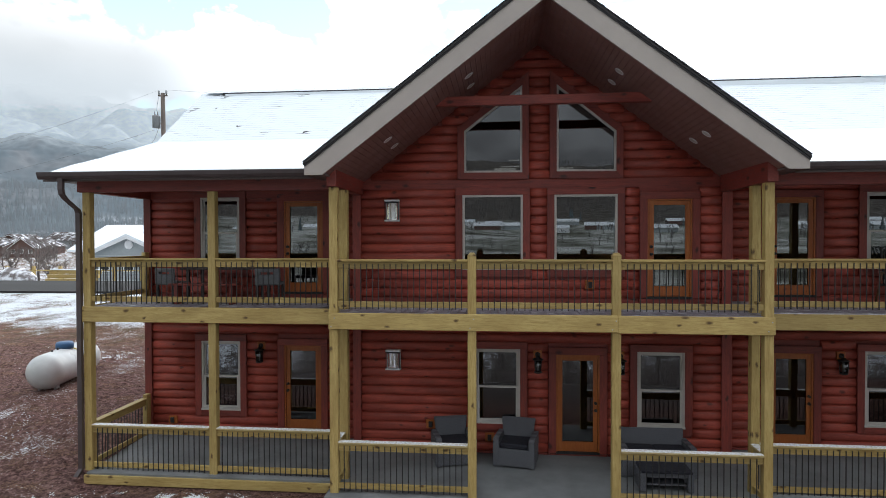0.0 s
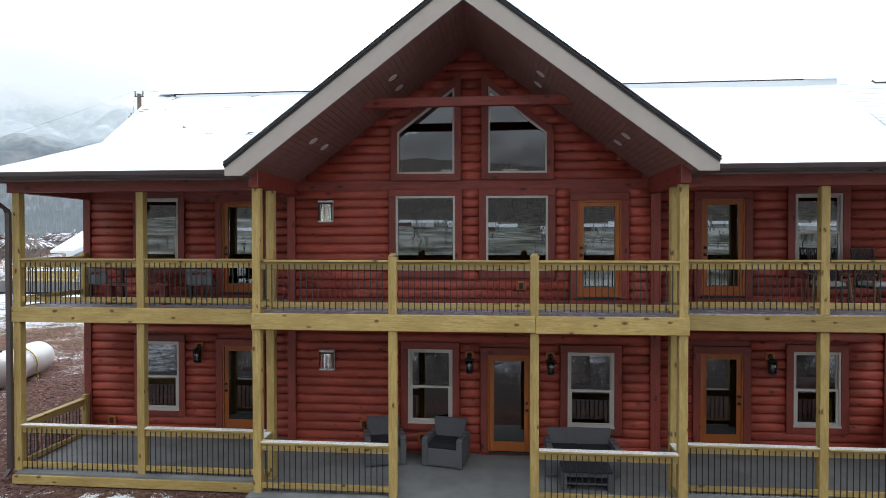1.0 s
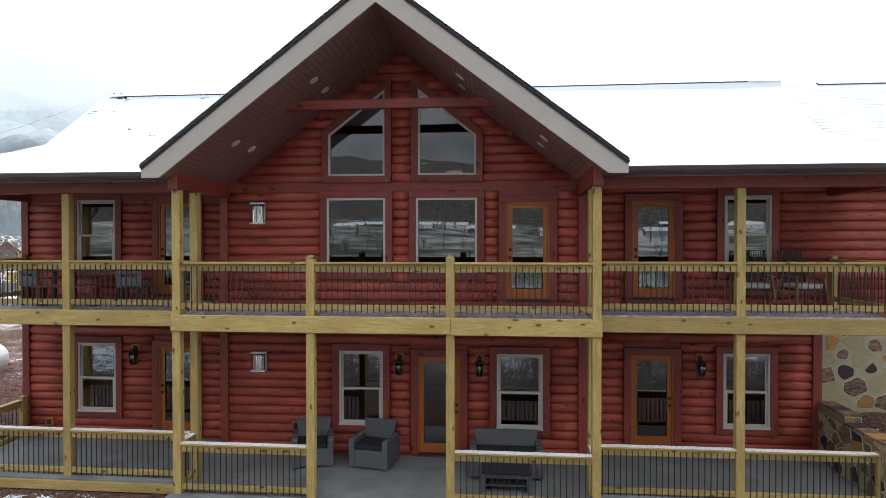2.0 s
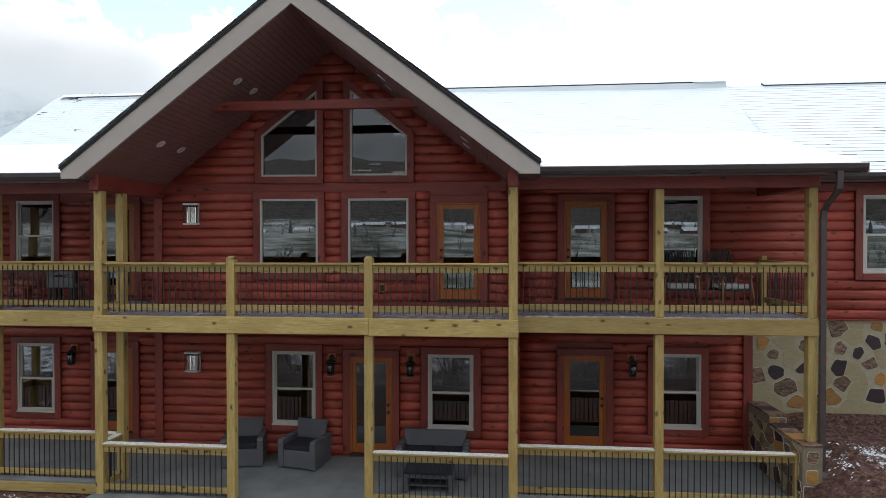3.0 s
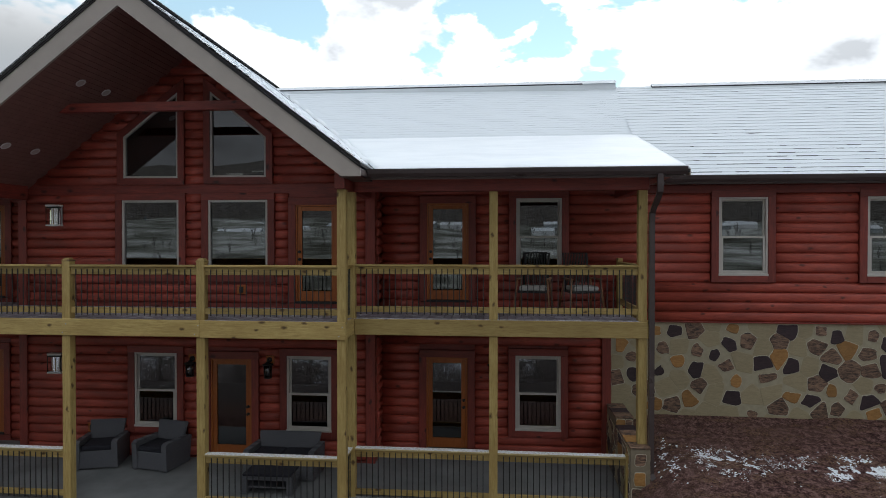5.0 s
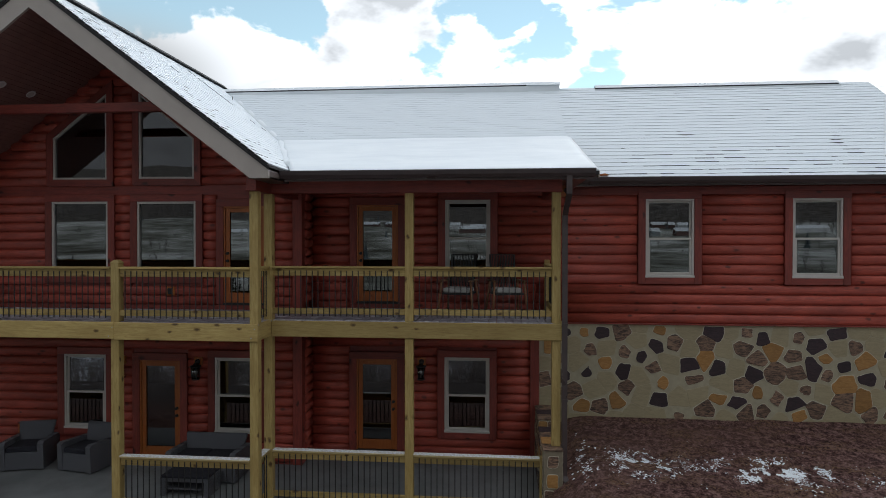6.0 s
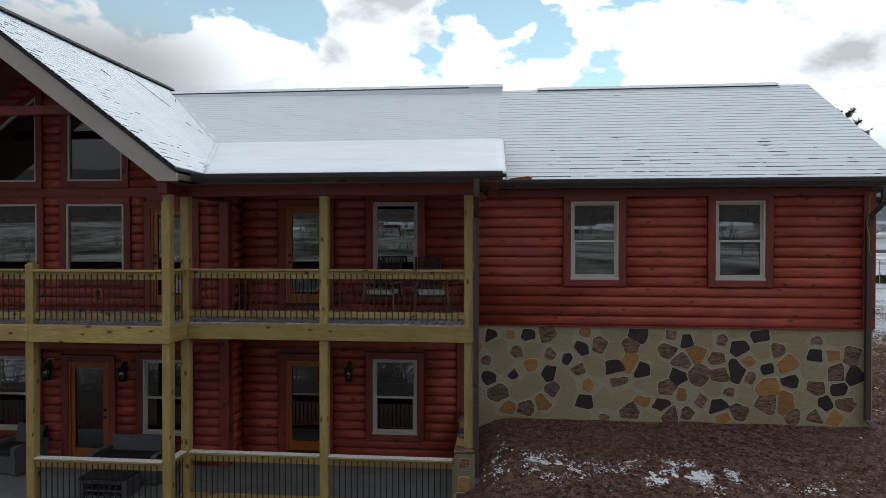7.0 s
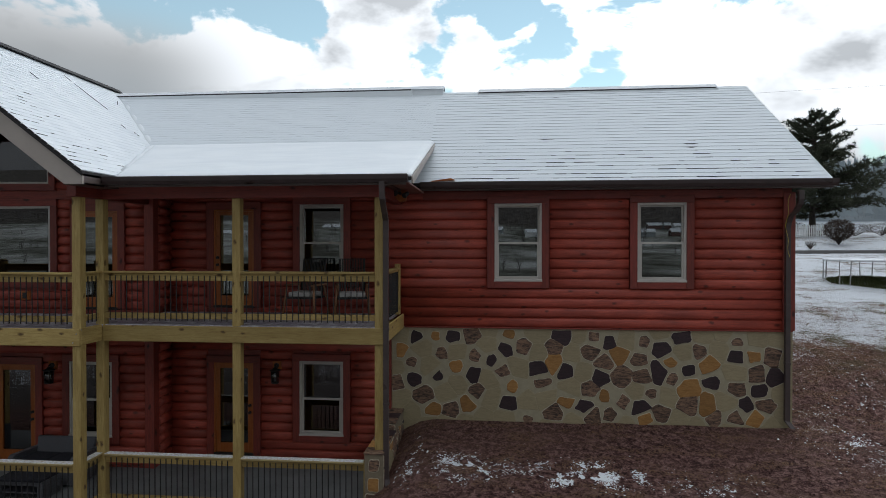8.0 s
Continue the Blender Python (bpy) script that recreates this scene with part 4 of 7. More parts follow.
def door(h, y, label, knob_right):
    COUNT["door"] += 1
    x0, x1, z0, z1 = h
    d = thing("door_%d" % COUNT["door"], ((x0 + x1) / 2, y, z0), label, "door", "", "structure")
    casing(d, h, 0.15, y, False)
    bm = bmesh.new()
    for a, b in ((x0, x0 + 0.035), (x1 - 0.035, x1)):
        box(bm, a, b, y - 0.04, y + 0.1, z0, z1, 0.004)
    box(bm, x0 + 0.035, x1 - 0.035, y - 0.04, y + 0.1, z1 - 0.035, z1, 0.004)
    part("jamb", bm, CEDAR["z"], d)
    a, b = x0 + 0.038, x1 - 0.038
    bm = bmesh.new()
    st = 0.085
    box(bm, a, a + st, y - 0.015, y + 0.03, z0 + 0.03, z1 - 0.038, 0.006)
    box(bm, b - st, b, y - 0.015, y + 0.03, z0 + 0.03, z1 - 0.038, 0.006)
    box(bm, a + st, b - st, y - 0.015, y + 0.03, z0 + 0.03, z0 + 0.23, 0.006)
    box(bm, a + st, b - st, y - 0.015, y + 0.03, z1 - 0.115, z1 - 0.038, 0.006)
    leaf = part("door_leaf", bm, CEDAR["z"], d)
    pane(leaf, a + st - 0.005, b - st + 0.005, z0 + 0.225, z1 - 0.11, y + 0.005)
    part("glazing_bead", frame_bm(a + st - 0.012, b - st + 0.012, z0 + 0.218, z1 - 0.103, 0.018, y - 0.02, y - 0.012), CEDAR["z"], leaf)
    kx = (b - st / 2) if knob_right else (a + st / 2)
    for nm, z in (("deadbolt", z0 + 1.03), ("knob", z0 + 0.88)):
        bm = bmesh.new()
        lathe(bm, (kx, y - 0.015, z), ((0.03, 0.0), (0.032, -0.008), (0.014, -0.015), (0.014, -0.03), (0.028, -0.042), (0.024, -0.06)), 12, "y")
        part(nm, bm, BLACK, leaf, "black metal " + nm)
    part("threshold", one_box(x0, x1, y - 0.07, y + 0.08, z0 - 0.015, z0 + 0.028, 0.004), BLACK, d)
    part("sill_board", one_box(x0 - 0.15, x1 + 0.15, y - 0.05, y + 0.03, z0 - 0.16 if z0 > 0.15 else z0 - 0.07, z0 - 0.015, 0.004), TRIM["x"], d)
    return d


DH = "tan vinyl double-hung window set in dark-stained log siding"
for h, y in ((W_LU, YW), (W_LL, YW), (W_C1, YC), (W_C2, YC), (W_RU, YW), (W_RL, YW), (W_W1, YW), (W_W2, YW)):
    sash_window(h, y, DH)
for h in (W_P1, W_P2):
    sash_window(h, YC, "large fixed tan vinyl picture window above the balcony", False)
DL = "orange-stained cedar door with one full-height glass pane, shut"
for h, y, r in ((D_LU, YW, False), (D_LL, YW, False), (D_CU, YC, False), (D_CL, YC, True), (D_RU, YW, False), (D_RL, YW, True)):
    door(h, y, DL, r)


def offset_poly(pts, d):
    """A convex outline moved outwards by d (inwards when negative)."""
    out, n = [], len(pts)
    cx, cz = sum(p[0] for p in pts) / n, sum(p[1] for p in pts) / n
    lines = []
    for i in range(n):
        (x0, z0), (x1, z1) = pts[i], pts[(i + 1) % n]
        nx, nz = z1 - z0, -(x1 - x0)
        ln = math.hypot(nx, nz)
        nx, nz = nx / ln, nz / ln
        if nx * ((x0 + x1) / 2 - cx) + nz * ((z0 + z1) / 2 - cz) < 0:
            nx, nz = -nx, -nz
        lines.append((nx, nz, nx * x0 + nz * z0 + d))
    for i in range(n):
        a, b = lines[i - 1], lines[i]
        det = a[0] * b[1] - a[1] * b[0]
        out.append(((a[2] * b[1] - a[1] * b[2]) / det, (a[0] * b[2] - a[2] * b[0]) / det))
    return out


def ring(outer, inner, y0, y1):
    bm = bmesh.new()
    n = len(outer)
    for i in range(n):
        j = (i + 1) % n
        prism(bm, (outer[i], outer[j], inner[j], inner[i]), "y", y0, y1)
    return bm


for t in (T1, T2):
    COUNT["window"] += 1
    w = thing("window_%d" % COUNT["window"], (t[0][0], YC, t[0][1]), "tan-framed slant-topped gable window under the roof peak", "window", "", "structure")
    out = offset_poly(t, 0.135)
    for i in range(4):
        bm = bmesh.new()
        prism(bm, (out[i], out[(i + 1) % 4], t[(i + 1) % 4], t[i]), "y", YC - 0.06, YC + 0.03)
        part("casing", bm, TRIM["x" if i in (0, 2) else "z"], w)
    ins = offset_poly(t, -0.04)
    part("window_frame", ring(t, ins, YC - 0.045, YC + 0.1), VINYL, w)
    bm = bmesh.new()
    prism(bm, offset_poly(t, -0.034), "y", YC, YC + 0.006)
    p = part("pane", bm, GLASS, w)
    p.visible_shadow = False

# ---- porch slab, posts, beams, deck ----
bm = bmesh.new()
prism(bm, ((10.735, -0.35), (YW + 0.02, -0.35), (YW + 0.02, slab_z(YW)), (10.735, 0.0)), "x", -7.60, -2.72)
prism(bm, ((10.08, -0.35), (YC + 0.02, -0.35), (YC + 0.02, slab_z(YC)), (10.6, 0.0), (10.08, -0.01)), "x", -2.72, 4.9)
prism(bm, ((10.66, -0.35), (YW + 0.02, -0.35), (YW + 0.02, slab_z(YW)), (10.66, 0.0)), "x", 4.9, 9.56)
whole("porch_slab", bm, CONCRETE, "smooth grey concrete porch slab", "porch floor", "structure")
for x0, x1, y in ((-7.62, -2.76, 10.675), (-2.76, 4.94, 10.02), (4.94, 9.55, 10.60)):
    whole("form_board", one_box(x0, x1, y, y + 0.055, -0.20, -0.03, 0.006), PINE["x"], "weathered pine board along the slab edge", "board", "structure")

POST = 0.148
post_group = "porch posts"


def porch_post(x, y, z0, z1, cap=False, lab="tall square treated-pine porch post with knots"):
    p = thing("porch_post", (x, y + POST / 2, z0), lab, "post", post_group)
    bm = one_box(x - POST / 2, x + POST / 2, y, y + POST, z0, z1 - (0.05 if cap else 0.0), 0.008)
    part("shaft", bm, PINE["z"], p)
    if cap:
        bm = bmesh.new()
        r = POST / 2 + 0.004
        lo, hi = z1 - 0.05, z1
        prism(bm, ((x - r, y - 0.004), (x + r, y - 0.004), (x + r, y + POST + 0.004), (x - r, y + POST + 0.004)), "z", lo - 0.012, lo)
        ring_lo = [(x + a * r * 0.98, y + POST / 2 + b * r * 0.98, lo) for a, b in ((-1, -1), (1, -1), (1, 1), (-1, 1))]
        ring_hi = [(x + a * r * 0.45, y + POST / 2 + b * r * 0.45, hi) for a, b in ((-1, -1), (1, -1), (1, 1), (-1, 1))]
        c = Vector((x, y + POST / 2, lo))
        for i in range(4):
            face(bm, [ring_lo[i], ring_lo[(i + 1) % 4], ring_hi[(i + 1) % 4], ring_hi[i]], c)
        face(bm, ring_hi, c)
        part("post_cap", bm, PINE["x"], p)
    return p


P_LL, P_L2, P_GL, P_A, P_B, P_GR, P_M, P_R = -7.635, -5.11, -2.585, -0.145, 2.298, 4.752, 7.281, 9.797
BY = 0.042   # beams lie this much before the posts
for x in (P_LL, P_L2, P_M):
    porch_post(x, YP + BY, -0.02 + 0.01, Z_HEAD0)
porch_post(P_R, YP + BY, 1.09, Z_HEAD0, lab="treated-pine post standing on the stone pier")
for x in (P_GL, P_GR):
    porch_post(x, YG + BY, -0.02, Z_HEAD0)
    porch_post(x + (0.03 if x < 0 else 0.02), YP + 0.03, -0.0, Z_HEAD0)
for x in (P_A, P_B):
    porch_post(x, YG + BY, -0.02, Z_BEAM0 + 0.25, lab="treated-pine post under the balcony beam")
    porch_post(x, YG + BY, Z_BEAM0 + 0.255, 4.245, True, "short treated-pine railing post with a pointed cap")


def beam(name, x0, x1, y0, y1, z0, z1, mat, label):
    b = whole(name, one_box(x0, x1, y0, y1, z0, z1, 0.008), mat, label, "beam", "structure")
    return b


BL = "treated-pine rim beam with dark knots under the balcony"
beam("rim_beam", P_LL - 0.09, P_GL - 0.075, YP, YP + BY - 0.002, Z_BEAM0, Z_BEAM1 + 0.005, PINE["x"], BL)
beam("rim_beam", P_GL - 0.08, P_B + 0.01, YG, YG + BY - 0.002, Z_BEAM0, Z_BEAM1, PINE["x"], BL)
beam("rim_beam", P_B + 0.013, P_GR + 0.085, YG, YG + BY - 0.002, Z_BEAM0 - 0.012, Z_BEAM1 - 0.005, PINE["x"], BL)
beam("rim_beam", P_GR + 0.09, P_R + 0.09, YP, YP + BY - 0.002, Z_BEAM0 - 0.01, Z_BEAM1 - 0.02, PINE["x"], BL)
beam("rim_beam", P_GL - 0.078, P_GL - 0.04, YG + BY, YP - 0.002, Z_BEAM0, Z_BEAM1, PINE["y"], BL)
beam("rim_beam", P_GR + 0.05, P_GR + 0.088, YG + BY, YP - 0.002, Z_BEAM0, Z_BEAM1, PINE["y"], BL)
beam("rim_beam", P_LL - 0.118, P_LL - 0.078, YP + BY, YW - 0.06, Z_BEAM0, Z_BEAM1, PINE["y"], BL)
beam("rim_beam", P_R + 0.078, P_R + 0.118, YP + BY, YW - 0.06, Z_BEAM0, Z_BEAM1, PINE["y"], BL)
# bolt heads on the beam ends
for x, y in ((P_GL, YG), (P_GR, YG), (P_A, YG), (P_B - 0.05, YG)):
    for dx, dz in ((-0.03, 0.05), (0.03, 0.20)):
        bm = lathe(bmesh.new(), (x + dx, y, Z_BEAM0 + dz), ((0.011, 0.004), (0.011, -0.006), (0.006, -0.009)), 8, "y")
        whole("bolt", bm, STEEL, "small steel bolt head in the beam", "bolt", "", False, "beam bolts")

HD = "dark red-stained header beam under the eave"
beam("header_beam", P_LL - 0.15, P_GL - 0.09, YP + 0.0, YP + 0.13, Z_HEAD0, Z_HEAD1, TRIM["x"], HD)
beam("header_beam", P_GR + 0.09, P_R + 0.09, YP + 0.0, YP + 0.13, Z_HEAD0, Z_HEAD1, TRIM["x"], HD)
for x in (P_GL, P_GR):
    beam("side_beam", x - 0.085, x + 0.085, YG - 0.06, YC - 0.06, Z_HEAD0, Z_HEAD1 + 0.12, TRIM["y"], "dark red-stained boxed beam from post to wall")
beam("header_beam", P_LL - 0.09, P_LL + 0.09, YP + 0.13, YW - 0.06, Z_HEAD0, Z_HEAD1, TRIM["y"], HD)
beam("header_beam", P_R - 0.09, P_R + 0.09, YP + 0.13, YW - 0.06, Z_HEAD0, Z_HEAD1, TRIM["y"], HD)
beam("tie_beam", -0.90, 3.19, 11.04, 11.16, 6.945, 7.115, TRIM["x"], "red-stained tie beam across the open gable")

Z_FLOOR = Z_BEAM1 - 0.008
deck = thing("balcony_deck", (MID, YC, Z_FLOOR), "grey deck boards laid front to back with light frost", "deck", "", "structure")
WB = 0.1397
for x0, x1, y0, y1 in ((-7.62, -2.68, YP + BY, YW - 0.05), (-2.67, 4.845, YG + BY, YC - 0.05), (4.86, 9.78, YP + BY, YW - 0.05)):
    n = int((x1 - x0) / WB)
    step = (x1 - x0) / n
    me = mesh_of("deck_board", one_box(0, step - 0.006, 0, y1 - y0, -0.04, 0, 0.006), DECK)
    for k in range(n):
        shared("deck_board", me, deck, (x0 + k * step, y0, Z_FLOOR + 0.0015 * (k % 3)))
bm = bmesh.new()
for k in range(44):
    x = -7.5 + k * 0.4
    yf, yb = (YG if P_GL < x < P_GR else YP) + 0.06, (YC if XB0 < x < XB1 else YW) - 0.06
    box(bm, x - 0.02, x + 0.02, yf, yb, Z_BEAM0 + 0.02, Z_FLOOR - 0.042, 0.003)
part("joist_frame", bm, PINE["y"], deck)

# ---- railings ----
BAL = mesh_of("baluster", tube(bmesh.new(), ((0, 0, 0), (0, 0, 0.80)), 0.0090, 6), BLACK)


def railing(a, b, zb, out, cap_mat, lab):
    """A rail between two points on the plan; out: the outer side, along y (for runs in x) or x."""
    (xa, ya), (xb, yb) = a, b
    along_x = abs(xb - xa) > abs(yb - ya)
    r = thing("railing", ((xa + xb) / 2, (ya + yb) / 2, zb), lab, "railing", "porch railings")

    def bar(name, lo, hi, z0, z1, mats, k=0.006):
        if along_x:
            part(name, one_box(xa, xb, ya + lo, ya + hi, z0, z1, k), mats["x"], r)
        else:
            part(name, one_box(xa + lo, xa + hi, ya, yb, z0, z1, k), mats["y"], r)
    cm = {"x": cap_mat, "y": cap_mat} if cap_mat else PINE
    bar("cap_rail", -0.075, 0.065, zb + 0.85, zb + 0.888, cm)
    bar("top_rail", -0.019, 0.019, zb + 0.718, zb + 0.848, PINE)
    bar("bottom_rail", -0.019, 0.019, zb + 0.045, zb + 0.148, PINE)
    ln = abs(xb - xa) if along_x else abs(yb - ya)
    n = round(ln / 0.1035) - 1
    me = BAL
    for k in range(n):
        d = (k + 1) * ln / (n + 1)
        p = (xa + d, ya + out * 0.031, zb + 0.012) if along_x else (xa + out * 0.031, ya + d, zb + 0.012)
        shared("baluster", me, r, p)
    return r


H2 = POST / 2
UP, LOWR = "treated-pine balcony railing with thin black balusters", "treated-pine porch railing with black balusters and frosted cap"
ry, rg = YP + BY + 0.05, YG + BY + 0.05
front_up = [(P_LL, P_L2, ry), (P_L2, P_GL, ry), (P_GL, P_A, rg), (P_A, P_B, rg), (P_B, P_GR, rg), (P_GR + 0.02, P_M, ry), (P_M, P_R, ry)]
for x0, x1, y in front_up:
    railing((x0 + H2, y), (x1 - H2, y), Z_DECK, -1, None, UP)
railing((P_LL, YP + BY + POST), (P_LL, YW - 0.20), Z_DECK, -1, None, UP)
railing((P_R, YP + BY + POST), (P_R, YW - 0.20), Z_DECK, 1, None, UP)
for x, s in ((P_GL + 0.0, -1), (P_GR + 0.0, 1)):
    railing((x, YG + BY + POST), (x, YP + 0.03), Z_DECK, s, None, UP)
    railing((x, YG + BY + POST), (x, YP + 0.03), 0.012, s, RAILCAP, LOWR)
for x0, x1, y, z in ((P_LL, P_L2, ry, 0.012), (P_L2, P_GL, ry, 0.012), (P_GL, P_A, rg, 0.02), (P_B, P_GR, rg, 0.01), (P_GR + 0.02, P_M, ry, -0.005), (P_M, 9.60, ry, -0.01)):
    railing((x0 + H2, y), (x1 - H2, y), z, -1, RAILCAP, LOWR)
railing((P_LL, YP + BY + POST), (P_LL, YW - 0.20), 0.03, -1, None, "treated-pine side railing with black balusters")
for x, z0, z1 in ((P_LL, Z_FLOOR, 4.20), (P_R, Z_FLOOR, 4.20), (P_LL, 0.06, 0.99)):
    p = thing("rail_post", (x, YW - 0.13, z0), "short treated-pine post where the railing meets the wall", "post", "wall posts")
    part("shaft", one_box(x - 0.05, x + 0.05, YW - 0.205, YW - 0.06, z0, z1, 0.006), PINE["z"], p)
p = thing("rail_post", (9.57, ry, 0.0), "short treated-pine post beside the stone pier", "post", "wall posts")
part("shaft", one_box(9.525, 9.565, ry - 0.05, ry + 0.05, 0.0, 0.90, 0.006), PINE["z"], p)

# ---- roofs ----
E_Y, E_Z = 10.40, 5.70            # porch eave
K_Y = 14.10                       # where the porch roof meets the steeper slope
R_Y, R_Z, MS = 16.50, 8.68, 0.752  # main ridge
K_Z = R_Z - MS * (R_Y - K_Y)
X0R, X1R = -8.16, 10.42
RNG = random.Random(3)


def courses(name, parent, mat, left, right, n, up, lip, steps=40, wobble=0.006, edge=None):
    """A slope laid in courses: left(t) and right(t) give its two edges for t from 0 (eave) to 1 (top)."""
    bm = bmesh.new()
    nrm = Vector(up).normalized()
    for j in range(n):
        t0, t1 = j / n, (j + 1) / n
        lo, hi, foot = [], [], []
        for i in range(steps + 1):
            s = i / steps
            a = Vector(left(t0)).lerp(Vector(right(t0)), s)
            b = Vector(left(t1)).lerp(Vector(right(t1)), s)
            q = wobble * noise.noise(a * 2.3) + wobble * 0.7 * noise.noise(a * 9.0)
            q2 = wobble * noise.noise(b * 2.3)
            lo.append(bm.verts.new(a + nrm * (lip + q)))
            hi.append(bm.verts.new(b + nrm * (0.003 + q2)))
            foot.append(bm.verts.new(a - nrm * 0.02))
        for i in range(steps):
            f = bm.faces.new((lo[i], lo[i + 1], hi[i + 1], hi[i]))
            f.smooth = False
            bm.faces.new((foot[i], foot[i + 1], lo[i + 1], lo[i])).material_index = 1
    return part(name, bm, [mat, edge or SOFTEDGE], parent)


def drift(name, parent, left, right, up, deep, nu=60, nv=24):
    """A smooth blanket of snow with soft uneven edges."""
    bm = bmesh.new()
    nrm = Vector(up).normalized()
    g = []
    for j in range(nv + 1):
        row = []
        for i in range(nu + 1):
            p = Vector(left(j / nv)).lerp(Vector(right(j / nv)), i / nu)
            edge = min(1.0, min(j, nv - j, i, nu - i) / 1.0)
            row.append(bm.verts.new(p + nrm * (deep * (0.35 + 0.65 * edge) + 0.012 * noise.noise(p * 1.1) + 0.005 * noise.noise(p * 5))))
        g.append(row)
    for j in range(nv):
        for i in range(nu):
            f = bm.faces.new((g[j][i], g[j][i + 1], g[j + 1][i + 1], g[j + 1][i]))
            f.smooth = True
    rim = [g[0][i] for i in range(nu + 1)] + [g[j][nu] for j in range(1, nv + 1)] + [g[nv][i] for i in range(nu - 1, -1, -1)] + [g[j][0] for j in range(nv - 1, 0, -1)]
    low = [bm.verts.new(v.co - nrm * (deep + 0.03)) for v in rim]
    for i in range(len(rim)):
        k = (i + 1) % len(rim)
        bm.faces.new((rim[k], rim[i], low[i], low[k]))
    return part(name, bm, SNOW, parent)


def gable_x(z, side):
    return MID + side * (8.91 - z) / GS


roof = thing("roof", (MID, R_Y, R_Z), "snow-covered shingle roof of the log house with dark eaves", "roof", "", "structure")
# decks under the snow
bm = bmesh.new()
for side, xe in ((-1, X0R), (1, X1R)):
    for (ya, za), (yb, zb) in (((E_Y, E_Z), (K_Y, K_Z)), ((K_Y, K_Z), (R_Y, R_Z))):
        zb -= 0.22 if side > 0 and yb == R_Y else 0.0
        c = [(xe, ya, za), (gable_x(za, side), ya, za), (gable_x(zb, side), yb, zb), (xe, yb, zb)]
        d = [(x, y, z - 0.06) for x, y, z in c]
        mid = Vector(c[0]).lerp(Vector(d[2]), 0.5)
        va, vb = [bm.verts.new(p) for p in c], [bm.verts.new(p) for p in d]
        face(bm, va, mid), face(bm, vb, mid)
        for i in range(4):
            face(bm, [va[i], va[(i + 1) % 4], vb[(i + 1) % 4], vb[i]], mid)
prism(bm, ((R_Y, R_Z), (20.55, R_Z - MS * 4.05), (20.55, R_Z - MS * 4.05 - 0.1), (R_Y, R_Z - 0.1)), "x", X0R, 9.7)
part("roof_deck", bm, SHINGLE, roof)
up_p, up_m = (0, -(K_Z - E_Z), K_Y - E_Y), (0, -MS, 1)
for side, xe in ((-1, X0R), (1, X1R)):
    def outer(t, a, b, xe=xe):
        return (xe, lerp(a[0], b[0], t), lerp(a[1], b[1], t))

    def inner(t, a, b, side=side):
        z = lerp(a[1], b[1], t)
        return (gable_x(z, side), lerp(a[0], b[0], t), z)
    pe, pk, pr = (E_Y, E_Z), (K_Y + 0.12, K_Z + 0.03), (R_Y, R_Z)
    l0, r0 = (outer, inner) if side < 0 else (inner, outer)
    low_end = 0.0 if side < 0 else 0.10      # the outer end runs out flush into the wing's slope
    drift("snow_blanket", roof, lambda t, f=l0: f(t, pe, pk), lambda t, f=r0: f(t, pe, pk), up_p, 0.045)
    courses("snowy_shingles", roof, THINSNOW, lambda t, f=l0: f(t, (K_Y, K_Z), pr), lambda t, f=r0: f(t, (K_Y, K_Z), (R_Y, R_Z - low_end)), 24, up_m, 0.005, 70, 0.006)
# gable roof
G_Y0, G_Y1 = 9.80, 16.95
bm = bmesh.new()
for side in (-1, 1):
    xe = MID + side * 4.075
    ze = 8.88 - GS * 4.075
    prism(bm, ((MID, 8.87), (xe, ze - 0.01), (xe, ze - 0.05), (MID, 8.83)), "y", G_Y0 + 0.03, 13.5)
    prism(bm, ((MID, 8.86), (MID + side * 1.6, 8.86 - GS * 1.6), (MID + side * 1.6, 8.82 - GS * 1.6), (MID, 8.82)), "y", 13.5, G_Y1)
part("gable_deck", bm, SHINGLE, roof)
for side in (-1, 1):
    def eave(t, side=side):
        d = lerp(4.08, 0.0, t)
        return (MID + side * d, G_Y0 + 0.01, 8.885 - GS * d)

    def valley(t, side=side):
        d = lerp(4.08, 0.0, t)
        z = 8.885 - GS * d
        y = E_Y + (z - E_Z) / (K_Z - E_Z) * (K_Y - E_Y) if z < K_Z else K_Y + (z - K_Z) / MS
        return (MID + side * d, max(G_Y0 + 0.4, min(y + 0.15, G_Y1)), z)
    a, b = (valley, eave) if side < 0 else (eave, valley)
    courses("snowy_shingles", roof, SNOW, a, b, 36, (side * GS, 0, 1), 0.007, 50, 0.005)
    bm = bmesh.new()
    pts = [valley(k / 24 * 0.93) for k in range(1, 25)]
    tube(bm, [(x, y - 0.03, z - 0.06) for x, y, z in pts], [0.135 + 0.015 * math.sin(k * 2.1) for k in range(24)], 8)
    part("valley_snow", bm, SNOW, roof, "", True)
